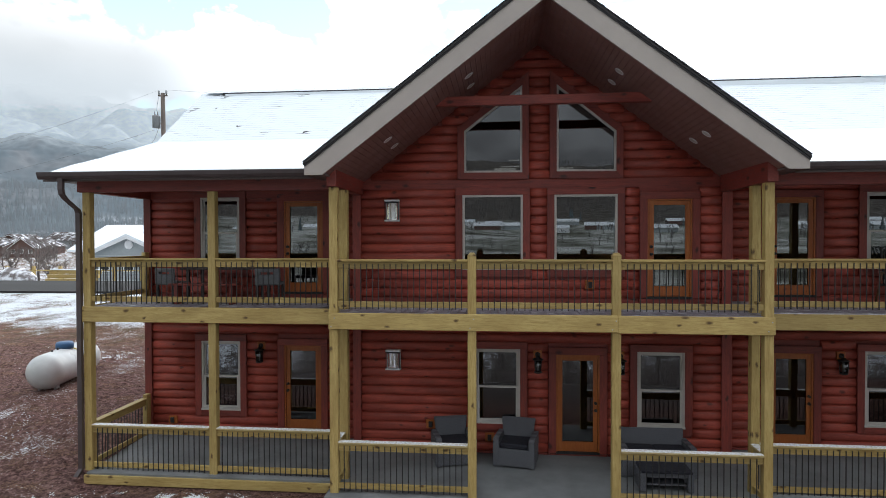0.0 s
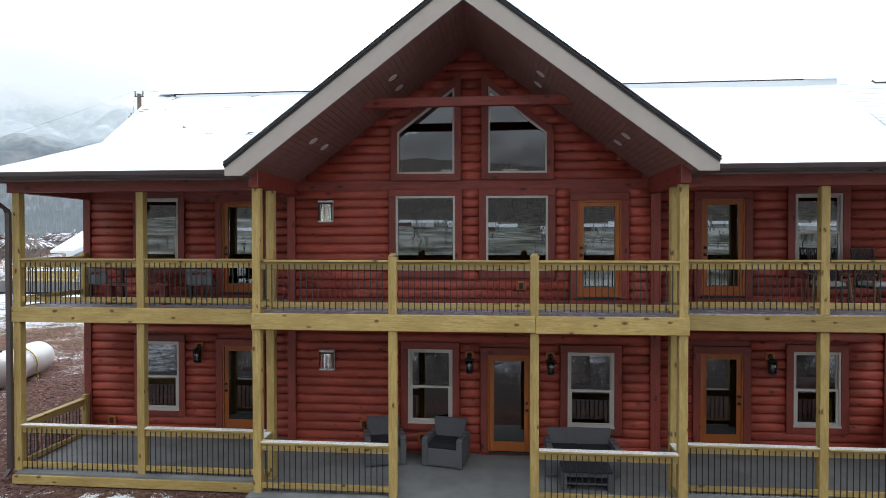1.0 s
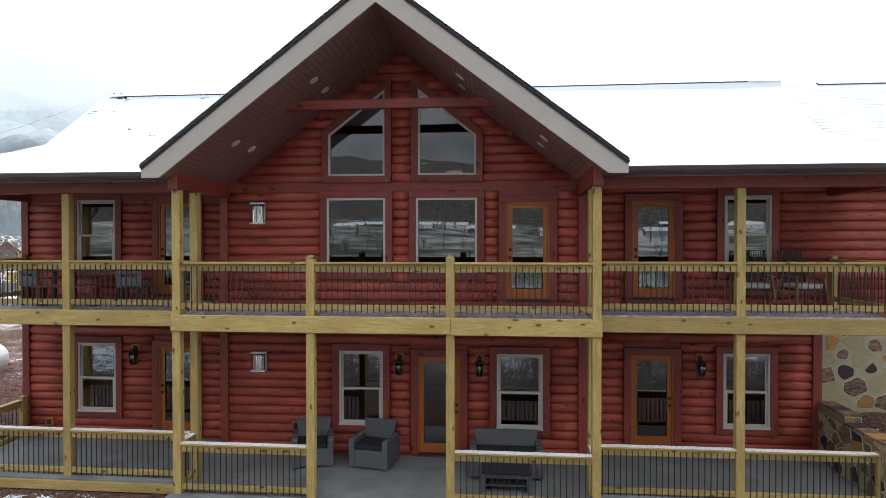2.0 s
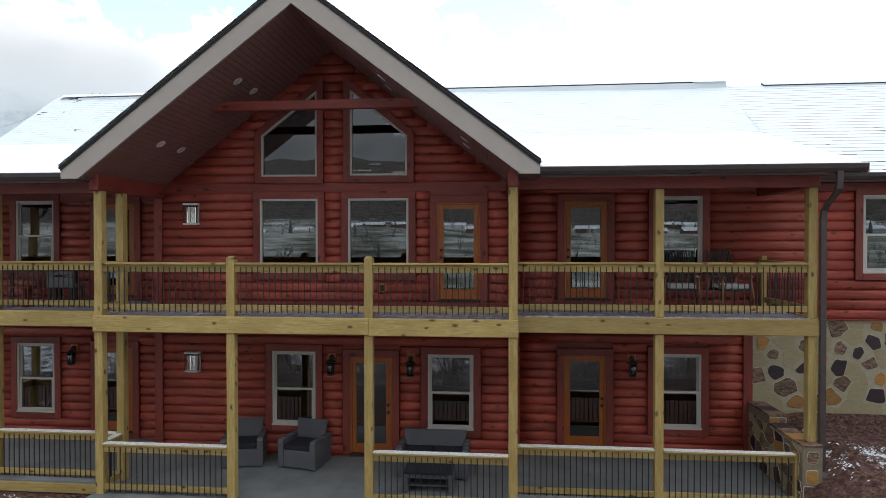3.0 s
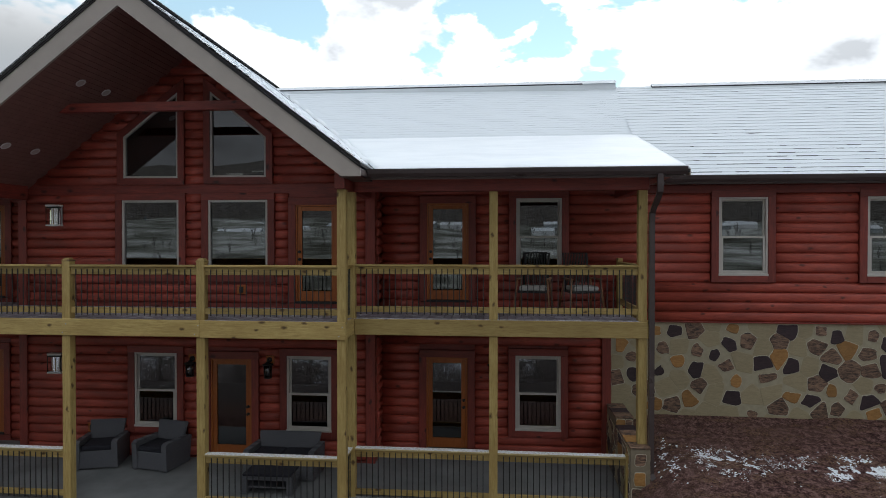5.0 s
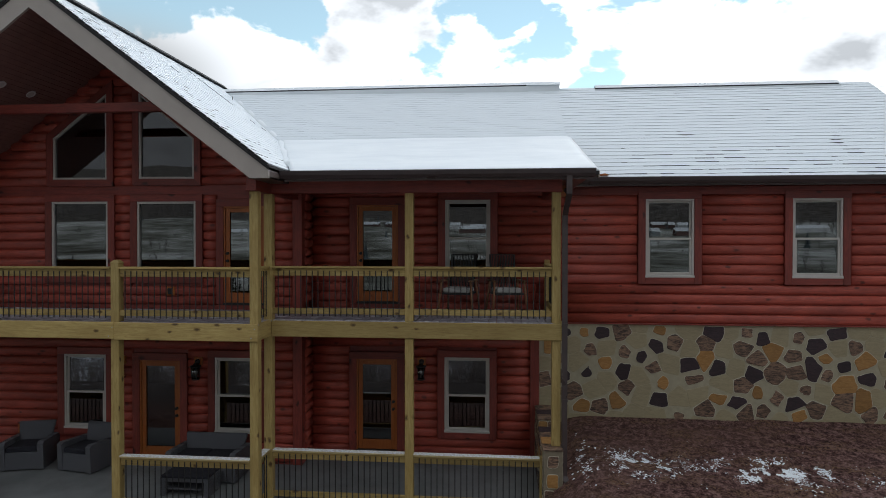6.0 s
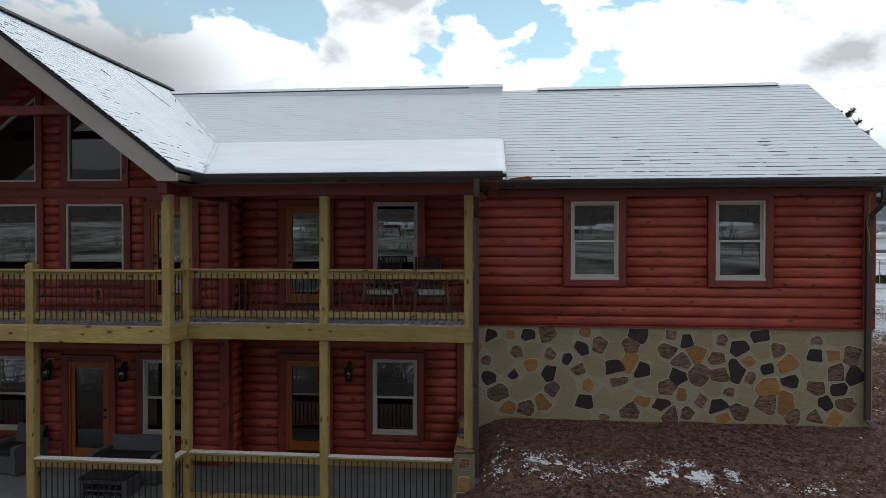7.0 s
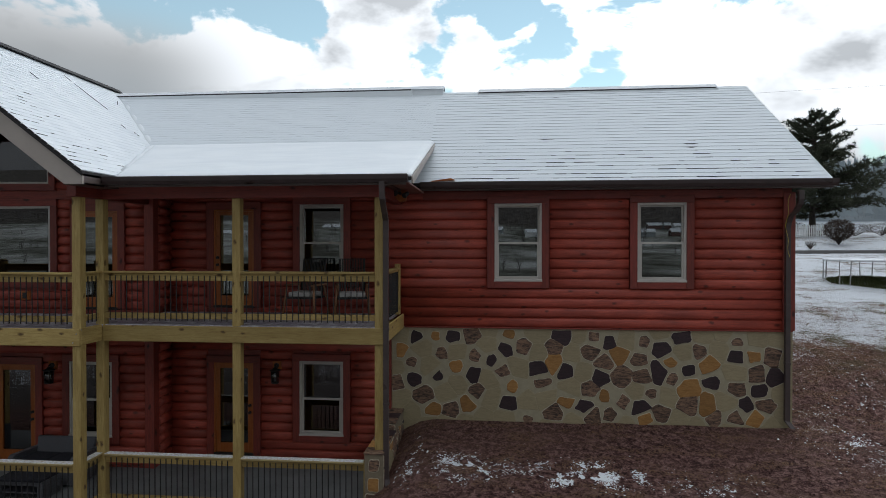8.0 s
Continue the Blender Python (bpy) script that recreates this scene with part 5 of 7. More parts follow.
# cracks in the gable's snow where the dark shingle shows
bm = bmesh.new()
for xa, xb, y, wide in ((1.42, 1.62, 14.36, 0.010), (1.68, 1.95, 14.355, 0.016), (1.95, 2.26, 14.34, 0.028), (2.26, 2.53, 14.35, 0.018), (1.98, 2.17, 12.62, 0.020), (3.13, 3.25, 13.95, 0.016), (3.32, 3.43, 14.17, 0.018), (1.60, 1.66, 12.30, 0.010)):
    za, zb = 8.897 - GS * (xa - MID), 8.897 - GS * (xb - MID)
    prism(bm, ((xa, za), (xb, zb), (xb, zb + 0.009), (xa, za + 0.009)), "y", y, y + wide)
for k in range(1, 34):
    d = 4.08 * (1 - k / 36)
    for _ in range(RNG.choice((1, 2, 3))):
        y = G_Y0 + 0.05 + 1.5 * RNG.random() ** 2
        w = RNG.uniform(0.003, 0.009)
        for side in (-1, 1):
            x, z = MID + side * (d + 0.004), 8.887 - GS * (d + 0.004)
            prism(bm, ((x, z), (x - side * w, z + w * GS), (x - side * w, z + w * GS + 0.009), (x, z + 0.009)), "y", y, y + RNG.uniform(0.05, 0.24))
part("bare_crack", bm, SHINGLE, roof)
bm = bmesh.new()
prism(bm, ((MID - 0.14, 8.86), (MID, 8.975), (MID + 0.14, 8.86)), "y", G_Y0, G_Y1)
part("gable_ridge_cap", bm, SHINGLE, roof)
# ridge vent
for xa, xb, zr in ((-7.49, 9.55, R_Z), (11.32, 17.25, 8.56)):
    bm = bmesh.new()
    prism(bm, ((R_Y - 0.17, zr - 0.10), (R_Y - 0.17, zr - 0.045), (R_Y, zr + 0.05), (R_Y + 0.17, zr - 0.045), (R_Y + 0.17, zr - 0.1)), "x", xa, xb)
    vent = part("ridge_vent", bm, SHINGLE, roof)
    bm = bmesh.new()
    prism(bm, ((R_Y - 0.155, zr - 0.040), (R_Y, zr + 0.075), (R_Y + 0.155, zr - 0.040), (R_Y, zr + 0.052)), "x", xa - (0.5 if xa < 0 else 0.0), xb + (0.88 if xa < 0 else 0.05))
    part("snow_cap", bm, SNOW, vent)
bm = bmesh.new()
prism(bm, ((R_Y - 0.16, R_Z - 0.26), (R_Y - 0.12, R_Z - 0.035), (R_Y, R_Z + 0.05), (R_Y + 0.12, R_Z - 0.035), (R_Y + 0.16, R_Z - 0.26)), "x", 7.0, 10.40)
for xa, xb, zr in ((-7.4, 9.6, R_Z), (11.3, 17.3, 8.56)):
    prism(bm, ((R_Y - 0.205, zr - 0.26), (R_Y - 0.185, zr - 0.074), (R_Y, zr - 0.074), (R_Y, zr - 0.26)), "x", xa, xb)
part("ridge_bank", bm, SNOW, roof)
# wing roof
WE_Y, WE_Z, WR_Z, WX1 = 12.52, 5.80, 8.57, 18.02
WSL = (WR_Z - WE_Z) / (R_Y - WE_Y)
bm = bmesh.new()
prism(bm, ((WE_Y, WE_Z), (R_Y, WR_Z), (20.5, WE_Z), (20.5, WE_Z - 0.07), (R_Y, WR_Z - 0.07), (WE_Y, WE_Z - 0.07)), "x", 10.36, WX1)
prism(bm, ((WE_Y, WE_Z), (13.9, WE_Z + WSL * (13.9 - WE_Y)), (13.9, WE_Z + WSL * (13.9 - WE_Y) - 0.07), (WE_Y, WE_Z - 0.07)), "x", 10.0, 10.36)
part("wing_deck", bm, SHINGLE, roof)
courses("snowy_shingles", roof, THINSNOW, lambda t: (10.02 if t < 0.35 else 10.33, lerp(WE_Y, R_Y, t), lerp(WE_Z, WR_Z, t)), lambda t: (WX1 + 0.01, lerp(WE_Y, R_Y, t), lerp(WE_Z, WR_Z, t)), 30, (0, -WSL, 1), 0.009, 90, 0.006, EDGE)
bm = bmesh.new()
for k in range(1, 9):
    y, z = WE_Y + (R_Y - WE_Y) * k / 30, WE_Z + (WR_Z - WE_Z) * k / 30
    for _ in range(max(2, 12 - k)):
        x, w = RNG.uniform(10.7, 17.8), RNG.uniform(0.08, 0.7) * (1.2 - 0.09 * k)
        box(bm, x, min(x + w, 17.99), y - 0.012, y - 0.004, z - 0.006, z + RNG.uniform(0.004, 0.010), 0.001)
part("bare_shingle_edge", bm, SHINGLE, roof)
# fascia boards of the gable
for side in (-1, 1):
    bm = bmesh.new()
    xe = MID + side * 4.065
    prism(bm, ((MID, 8.42), (MID + side * 3.755, 8.42 - GS * 3.755), (xe, 5.571), (xe, 5.705), (MID, 8.79)), "y", 9.855, 9.90)
    part("gable_fascia", bm, FASCIA, roof, "beige-grey metal fascia board")
    bm = bmesh.new()
    for k in range(2):
        prism(bm, ((MID, 8.79 + 0.03 * k), (xe + side * 0.012 * k, 5.705 + 0.03 * k), (xe + side * 0.02 * k, 5.735 + 0.03 * k), (MID, 8.82 + 0.03 * k)), "y", 9.835 - 0.01 * k, 9.86)
    part("drip_edge", bm, SHINGLE, roof)
    # soffit planks
    bm = bmesh.new()
    ln = 3.72
    ang = math.atan(GS)
    npl = 44
    for k in range(npl):
        d0, d1 = k * ln / npl, (k + 1) * ln / npl - 0.006
        pts = ((MID + side * d0, 8.425 - GS * d0), (MID + side * d1, 8.425 - GS * d1), (MID + side * d1, 8.46 - GS * d1), (MID + side * d0, 8.46 - GS * d0))
        prism(bm, pts, "y", 9.90, YC + 0.05)
    prism(bm, ((MID, 8.47), (MID + side * ln, 8.47 - GS * ln), (MID + side * ln, 8.49 - GS * ln), (MID, 8.49)), "y", 9.90, YC + 0.05)
    whole("ceiling_gable", bm, SOFFIT, "dark maroon beadboard soffit under the gable", "soffit", "structure")
    # eave return of the gable over the side beam
    bm = bmesh.new()
    prism(bm, ((MID + side * 3.71, 5.571), (xe, 5.571), (xe, 5.60), (MID + side * 3.71, 5.60)), "y", 9.90, 11.2)
    part("eave_return", bm, EAVE, roof)
    bm = bmesh.new()
    prism(bm, ((xe - side * 0.02, 5.60), (xe, 5.571), (xe, 5.705), (xe - side * 0.02, 5.705)), "y", 9.90, E_Y)
    part("eave_fascia", bm, EAVE, roof)
    # recessed lamps
    for d, z in ((1.325, 0), (2.805, 0)):
        for y in (10.785, 11.495):
            x = MID + side * d
            zz = 8.425 - GS * d
            lamp = thing("recessed_light", (x, y, zz), "round white recessed light set in the soffit, unlit", "ceiling light", "soffit lights")
            mt = Matrix.Translation((x, y, zz)) @ Matrix.Rotation(side * ang, 4, 'Y')
            bm = lathe(bmesh.new(), (0, 0, 0), ((0.092, 0.004), (0.092, -0.008), (0.066, -0.010), (0.062, 0.002)), 20)
            bm.transform(mt)
            part("trim_ring", bm, WHITEPAINT, lamp)
            bm = lathe(bmesh.new(), (0, 0, 0), ((0.063, 0.002), (0.063, -0.004)), 20)
            bm.transform(mt)
            part("lens", bm, CANLENS, lamp)
# porch ceilings and eave soffits
for x0, x1 in ((X0R + 0.1, P_GL - 0.07), (P_GR + 0.07, X1R - 0.1)):
    bm = bmesh.new()
    k = 0
    y = 10.46
    while y < YW:
        box(bm, x0, x1, y, min(y + 0.094, YW), 5.628, 5.66, 0.003)
        y += 0.1
    whole("ceiling_porch", bm, SOFFIT, "dark maroon beadboard porch ceiling", "ceiling", "structure")
for side, xe in ((-1, X0R), (1, X1R)):
    bm = bmesh.new()
    prism(bm, ((E_Y + 0.02, E_Z - 0.10), (E_Y + 0.02, E_Z), (K_Y, K_Z - 0.01), (K_Y, K_Z - 0.10), (E_Y + 0.15, E_Z - 0.10)), "x", xe - 0.02 if side < 0 else xe, xe if side < 0 else xe + 0.02)
    if side < 0:
        prism(bm, ((K_Y, K_Z - 0.17), (K_Y, K_Z - 0.01), (R_Y, R_Z - 0.01), (R_Y, R_Z - 0.17)), "x", xe - 0.02, xe)
    part("rake_board", bm, FASCIA if side > 0 else GUTTER, roof)
    bm = bmesh.new()
    yy = 13.3
    prism(bm, ((10.9, 5.60), (YW, 5.60), (YW, 6.3), (10.9, 5.75)), "x", xe + (0.02 if side < 0 else -0.6), xe + (0.5 if side < 0 else -0.42))
    part("gable_closure", bm, GUTTER, roof)
bm = bmesh.new()
prism(bm, ((WE_Y + 0.03, WE_Z - 0.12), (WE_Y + 0.03, WE_Z), (R_Y, WR_Z - 0.02), (R_Y, WR_Z - 0.16)), "x", WX1 - 0.02, WX1)
prism(bm, ((WE_Y + 0.03, WE_Z - 0.12), (YW + 0.02, WE_Z - 0.12), (YW + 0.02, WE_Z - 0.09), (WE_Y + 0.03, WE_Z - 0.09)), "x", 10.0, WX1 - 0.02)
part("wing_soffit", bm, SOFFIT, roof)


# ---- gutters and downspouts ----
def gutter(x0, x1, y, ztop, label):
    g = thing("gutter", ((x0 + x1) / 2, y, ztop - 0.13), label, "gutter")
    prof = ((y + 0.13, ztop), (y + 0.13, ztop - 0.13), (y + 0.05, ztop - 0.13), (y + 0.015, ztop - 0.075), (y, ztop - 0.02), (y, ztop), (y + 0.008, ztop), (y + 0.022, ztop - 0.06), (y + 0.055, ztop - 0.12), (y + 0.12, ztop - 0.122), (y + 0.12, ztop))
    bm = bmesh.new()
    a, b = [bm.verts.new((x0, *p)) for p in prof], [bm.verts.new((x1, *p)) for p in prof]
    for i in range(len(prof) - 1):
        bm.faces.new((a[i], b[i], b[i + 1], a[i + 1]))
    bmesh.ops.recalc_face_normals(bm, faces=bm.faces)
    part("trough", bm, GUTTER, g)
    for x in (x0, x1):
        bm = bmesh.new()
        prism(bm, ((y + 0.13, ztop), (y + 0.13, ztop - 0.13), (y + 0.05, ztop - 0.13), (y + 0.015, ztop - 0.075), (y, ztop - 0.02), (y, ztop)), "x", x - 0.004, x + 0.004)
        part("end_cap", bm, GUTTER, g)
    part("fascia_board", one_box(x0 + 0.03, x1 - 0.03, y + 0.132, y + 0.155, ztop - 0.165, ztop - 0.005, 0.003), EAVE, g)
    return g


GL_ = "dark brown metal eave gutter with its fascia"
gutter(-8.20, MID - 4.08, 10.29, 5.735, GL_)
gutter(MID + 4.08, 10.36, 10.29, 5.735, GL_)
gutter(10.30, 18.06, 12.40, 5.815, GL_)


def downspout(path, label):
    d = thing("downspout", path[-1], label, "downspout")
    bm = bmesh.new()
    w, dd = 0.045, 0.035
    rows = []
    pts = [Vector(p) for p in path]
    for i, p in enumerate(pts):
        rows.append([bm.verts.new(p + Vector((sx * w, sy * dd, 0))) for sx, sy in ((-1, -1), (1, -1), (1, 1), (-1, 1))])
    for a, b in zip(rows, rows[1:]):
        for k in range(4):
            bm.faces.new((a[k], a[(k + 1) % 4], b[(k + 1) % 4], b[k]))
    bm.faces.new(rows[0]), bm.faces.new(rows[-1])
    bmesh.ops.recalc_face_normals(bm, faces=bm.faces)
    part("pipe", bm, GUTTER, d)
    for z in (0.3, 0.6):
        q = pts[-2].lerp(pts[-4], z)
        part("strap", one_box(q.x - w - 0.006, q.x + w + 0.006, q.y - dd - 0.004, q.y + dd + 0.004, q.z - 0.02, q.z + 0.02, 0.002), GUTTER, d)
    return d


DS = "dark brown rectangular metal downspout"
downspout([(-7.765, 10.36, 5.62), (-7.765, 10.36, 5.42), (-7.765, 10.38, 5.33), (-7.76, 10.46, 5.25), (-7.755, 10.62, 5.15), (-7.75, 10.76, 5.07), (-7.75, 10.80, 5.0), (-7.75, 10.80, 4.8), (-7.75, 10.80, 0.05), (-7.80, 10.72, -0.08)], DS)
downspout([(9.95, 10.36, 5.62), (9.95, 10.36, 5.46), (9.95, 10.38, 5.33), (9.945, 10.50, 5.22), (9.935, 10.68, 5.10), (9.93, 10.78, 5.0), (9.93, 10.80, 4.86), (9.93, 10.80, 4.8), (9.93, 10.80, 0.62), (9.99, 10.74, 0.48)], DS)
downspout([(17.42, 12.47, 5.60), (17.42, 12.47, 5.44), (17.415, 12.50, 5.34), (17.39, 12.60, 5.22), (17.36, 12.74, 5.12), (17.35, 12.80, 5.0), (17.35, 12.82, 4.9), (17.35, 12.82, 4.8), (17.35, 12.82, 1.2), (17.42, 12.74, 1.08)], DS)


# ---- stone base of the wing, and the stone wall beside the porch ----
def clip_cell(poly, px, pz, qx, qz):
    """The side of an outline that is nearer to p than to q."""
    mx, mz, nx, nz = (px + qx) / 2, (pz + qz) / 2, qx - px, qz - pz
    out = []
    for i in range(len(poly)):
        a, b = poly[i], poly[(i + 1) % len(poly)]
        da, db = (a[0] - mx) * nx + (a[1] - mz) * nz, (b[0] - mx) * nx + (b[1] - mz) * nz
        if da <= 0:
            out.append(a)
        if (da < 0 < db) or (db < 0 < da):
            t = da / (da - db)
            out.append((a[0] + (b[0] - a[0]) * t, a[1] + (b[1] - a[1]) * t))
    return out


def rounded(poly, cut):
    """Corners cut back, as worn stones have them."""
    out = []
    for i in range(len(poly)):
        p, a, b = Vector(poly[i]), Vector(poly[i - 1]), Vector(poly[(i + 1) % len(poly)])
        for q in (a, b):
            d = q - p
            if d.length > 1e-6:
                out.append(tuple(p + d * min(cut / d.length, 0.4)))
    return out


STONERNG = random.Random(21)


def stone_face(wall, seeds, u0, u1, v0, v1, place, jitter=0.03, proud=0.016):
    """Flat stones between joints: seeds are (u, v, colour); place(u, v, out) gives the spot on the wall."""
    for i, (px, pz, col) in enumerate(seeds):
        poly = [(u0, v0), (u1, v0), (u1, v1), (u0, v1)]
        for j, (qx, qz, other) in enumerate(seeds):
            if j != i and abs(qx - px) < 1.2 and abs(qz - pz) < 1.2:
                poly = clip_cell(poly, px, pz, qx, qz)
                if len(poly) < 3:
                    break
        if len(poly) < 3:
            continue
        cx, cz = sum(p[0] for p in poly) / len(poly), sum(p[1] for p in poly) / len(poly)
        size = max(math.hypot(p[0] - cx, p[1] - cz) for p in poly)
        if col != "cream":
            lim = STONERNG.uniform(0.135, 0.26)
            sx, sz = STONERNG.uniform(0.82, 1.12), STONERNG.uniform(0.82, 1.12)
            poly = [((p[0] - cx) * sx * min(1, lim / max(1e-3, math.hypot(p[0] - cx, p[1] - cz))) + cx,
                     (p[1] - cz) * sz * min(1, lim / max(1e-3, math.hypot(p[0] - cx, p[1] - cz))) + cz) for p in poly]
        clean = [p for k, p in enumerate(poly) if math.hypot(p[0] - poly[k - 1][0], p[1] - poly[k - 1][1]) > 0.02]
        if len(clean) < 3:
            continue
        k = 1 - (0.010 if col != "cream" else 0.003) / max(size, 0.05)
        clean = [((p[0] - cx) * k + cx + STONERNG.uniform(-jitter, jitter) * (col != "cream"), (p[1] - cz) * k + cz + STONERNG.uniform(-jitter, jitter) * (col != "cream")) for p in clean]
        clean = rounded(clean, 0.022)
        if col != "cream":
            uneven = []
            for k, p in enumerate(clean):
                q = clean[(k + 1) % len(clean)]
                uneven.append(p)
                if math.hypot(q[0] - p[0], q[1] - p[1]) > 0.09:
                    f = STONERNG.uniform(0.35, 0.65)
                    uneven.append((lerp(p[0], q[0], f) + STONERNG.uniform(-0.014, 0.014), lerp(p[1], q[1], f) + STONERNG.uniform(-0.014, 0.014)))
            clean = uneven
        out = proud * (0.8 if col != "cream" else 0.25) + STONERNG.uniform(0, 0.003)
        bm = bmesh.new()
        base = [bm.verts.new(place(p[0], p[1], 0.0)) for p in clean]
        lip = [bm.verts.new(place(p[0], p[1], out * 0.7)) for p in clean]
        top = [bm.verts.new(place((p[0] - cx) * 0.94 + cx, (p[1] - cz) * 0.94 + cz, out)) for p in clean]
        n = len(clean)
        for a, b in ((base, lip), (lip, top)):
            for q in range(n):
                bm.faces.new((a[q], a[(q + 1) % n], b[(q + 1) % n], b[q]))
        bm.faces.new(top)
        if col != "cream":
            grow = 1 + 0.016 / max(size, 0.05)
            wide = [(min(max((p[0] - cx) * grow + cx, u0), u1), min(max((p[1] - cz) * grow + cz, v0), v1)) for p in clean]
            edge = [bm.verts.new(place(p[0], p[1], 0.0)) for p in wide]
            bed = [bm.verts.new(place(p[0], p[1], 0.0075)) for p in wide]
            inner = [bm.verts.new(place(p[0], p[1], 0.0075)) for p in clean]
            for a, b in ((edge, bed), (bed, inner)):
                for q in range(n):
                    bm.faces.new((a[q], a[(q + 1) % n], b[(q + 1) % n], b[q])).material_index = 1
        bmesh.ops.recalc_face_normals(bm, faces=bm.faces)
        part("stone", bm, [STONES[col], JOINT], wall)


def fill_seeds(seeds, u0, u1, v0, v1, gap, rng):
    """Add pale stones where none lies yet."""
    seeds = list(seeds)
    for _ in range(4000):
        u, v = rng.uniform(u0, u1), rng.uniform(v0, v1)
        if all(math.hypot(u - s[0], v - s[1]) > (gap if s[2] == "cream" else gap * 0.97) for s in seeds):
            seeds.append((u, v, "cream"))
    return seeds


PLUM = ((10.18, 2.76), (10.94, 2.72), (11.99, 2.58), (11.70, 2.26), (10.61, 1.92), (10.07, 1.86), (11.28, 1.95), (11.99, 1.43), (12.64, 2.11), (13.11, 2.77),
        (14.03, 2.75), (13.20, 2.08), (13.86, 1.97), (13.51, 1.31), (14.61, 1.39), (15.04, 2.58), (15.40, 2.77), (15.49, 2.14), (14.99, 2.08), (16.44, 2.39),
        (16.03, 1.96), (16.91, 1.75), (16.65, 1.38), (17.15, 2.02))
BROWN = ((11.29, 2.82), (10.66, 2.44), (10.09, 2.19), (9.74, 1.79), (10.29, 1.47), (10.88, 1.26), (11.38, 2.34), (11.91, 2.03), (11.40, 1.61), (12.31, 2.48),
         (12.98, 2.54), (12.70, 1.79), (12.94, 1.24), (13.73, 2.76), (13.61, 2.48), (13.95, 2.22), (13.62, 1.74), (14.30, 1.49), (14.01, 1.18), (13.67, 1.15),
         (14.68, 2.68), (14.65, 2.01), (14.27, 2.01), (14.53, 2.26), (14.83, 1.62), (15.03, 1.27), (15.25, 1.94), (15.55, 1.45), (15.76, 2.48), (12.39, 1.13),
         (16.48, 2.73), (17.12, 2.40), (16.38, 1.78), (16.90, 2.07), (16.01, 1.18), (16.39, 1.22), (16.93, 1.47))
OCHRE = ((10.59, 2.77), (11.01, 2.10), (10.45, 1.25), (11.21, 1.34), (12.02, 2.80), (12.14, 1.73), (12.92, 2.24), (13.19, 1.47), (14.22, 2.39), (13.98, 1.61),
         (14.74, 1.16), (15.20, 2.28), (15.50, 1.76), (16.77, 2.45), (15.88, 1.39), (15.92, 2.23), (16.83, 1.21), (9.75, 2.39))
wall_stone = wall_thing("wall_stone", (XC, YW, 0.9), "pale stone-faced foundation wall with plum, brown and ochre flagstones")
part("backing", one_box(XC + 0.05, XR, YW - 0.005, YW + 0.2, 0.3, 2.91, 0.004), MORTAR, wall_stone)
seeds = [(*p, "dark") for p in PLUM] + [(*p, "brown") for p in BROWN] + [(*p, "orange") for p in OCHRE]
seeds = fill_seeds(seeds, XC + 0.1, XR - 0.05, 0.85, 2.9, 0.30, random.Random(4))
stone_face(wall_stone, seeds, XC + 0.06, XR - 0.005, 0.7, 2.905, lambda u, v, o: (u, YW - 0.004 - o, v))
part("ledge_board", one_box(9.93, XR - 0.0, YW - 0.05, YW + 0.02, 2.905, 2.93, 0.004), TRIM["x"], wall_stone)
bm = bmesh.new()
prism(bm, ((YW, 0.3), (20.2, 0.3), (20.2, 2.9), (YW, 2.9)), "x", XR - 0.05, XR + 0.01)
part("side_facing", bm, STONES["cream"], wall_stone)

low = wall_thing("stone_wall", (9.73, 11.8, 0.0), "low stepped stone wall at the end of the porch with pale caps")
bm = bmesh.new()
box(bm, 9.575, 9.895, 10.70, 11.95, -0.3, 1.055, 0.008)
box(bm, 9.575, 9.895, 11.95, YW - 0.02, -0.3, 1.205, 0.008)
part("core", bm, plain("pier_mortar", (0.20, 0.165, 0.115), 0.85, 0.0, 0.15, 10.0, 0.2), low)
pier_rng = random.Random(8)


def mottled(u0, u1, v0, v1, gap, rng):
    seeds = []
    for _ in range(900):
        u, v = rng.uniform(u0, u1), rng.uniform(v0, v1)
        if all(math.hypot(u - s[0], v - s[1]) > gap for s in seeds):
            seeds.append((u, v, rng.choice(("dark", "brown", "orange", "brown", "cream"))))
    return seeds


stone_face(low, [(9.72, 0.88, "brown"), (9.73, 0.55, "orange"), (9.70, 0.22, "brown"), (9.74, -0.05, "dark")],
           9.58, 9.89, -0.1, 1.05, lambda u, v, o: (u, 10.70 - o, v), 0.012)
stone_face(low, mottled(10.72, 12.85, 0.08, 1.2, 0.24, pier_rng), 10.72, 12.88, 0.05, 1.04, lambda u, v, o: (9.575 - o, u, v))
stone_face(low, mottled(10.72, 12.85, 0.3, 1.2, 0.24, pier_rng), 10.72, 12.88, 0.2, 1.04, lambda u, v, o: (9.895 + o, u, v))
stone_face(low, [(9.66, 1.12, "orange"), (9.82, 1.12, "brown")], 9.58, 9.89, 1.06, 1.20, lambda u, v, o: (u, 11.95 - o, v), 0.01)
for k, (y0, y1, z0, col) in enumerate(((10.685, 10.98, 1.055, "brown"), (10.99, 11.33, 1.055, "orange"), (11.34, 11.62, 1.055, "brown"), (11.63, 11.94, 1.055, "dark"), (11.935, 12.24, 1.205, "brown"), (12.25, 12.56, 1.205, "dark"), (12.57, YW - 0.01, 1.205, "brown"))):
    part("cap_stone", one_box(9.562 + 0.006 * (k % 2), 9.905 - 0.005 * (k % 3), y0, y1, z0, z0 + 0.035, 0.010), STONES[col], low)


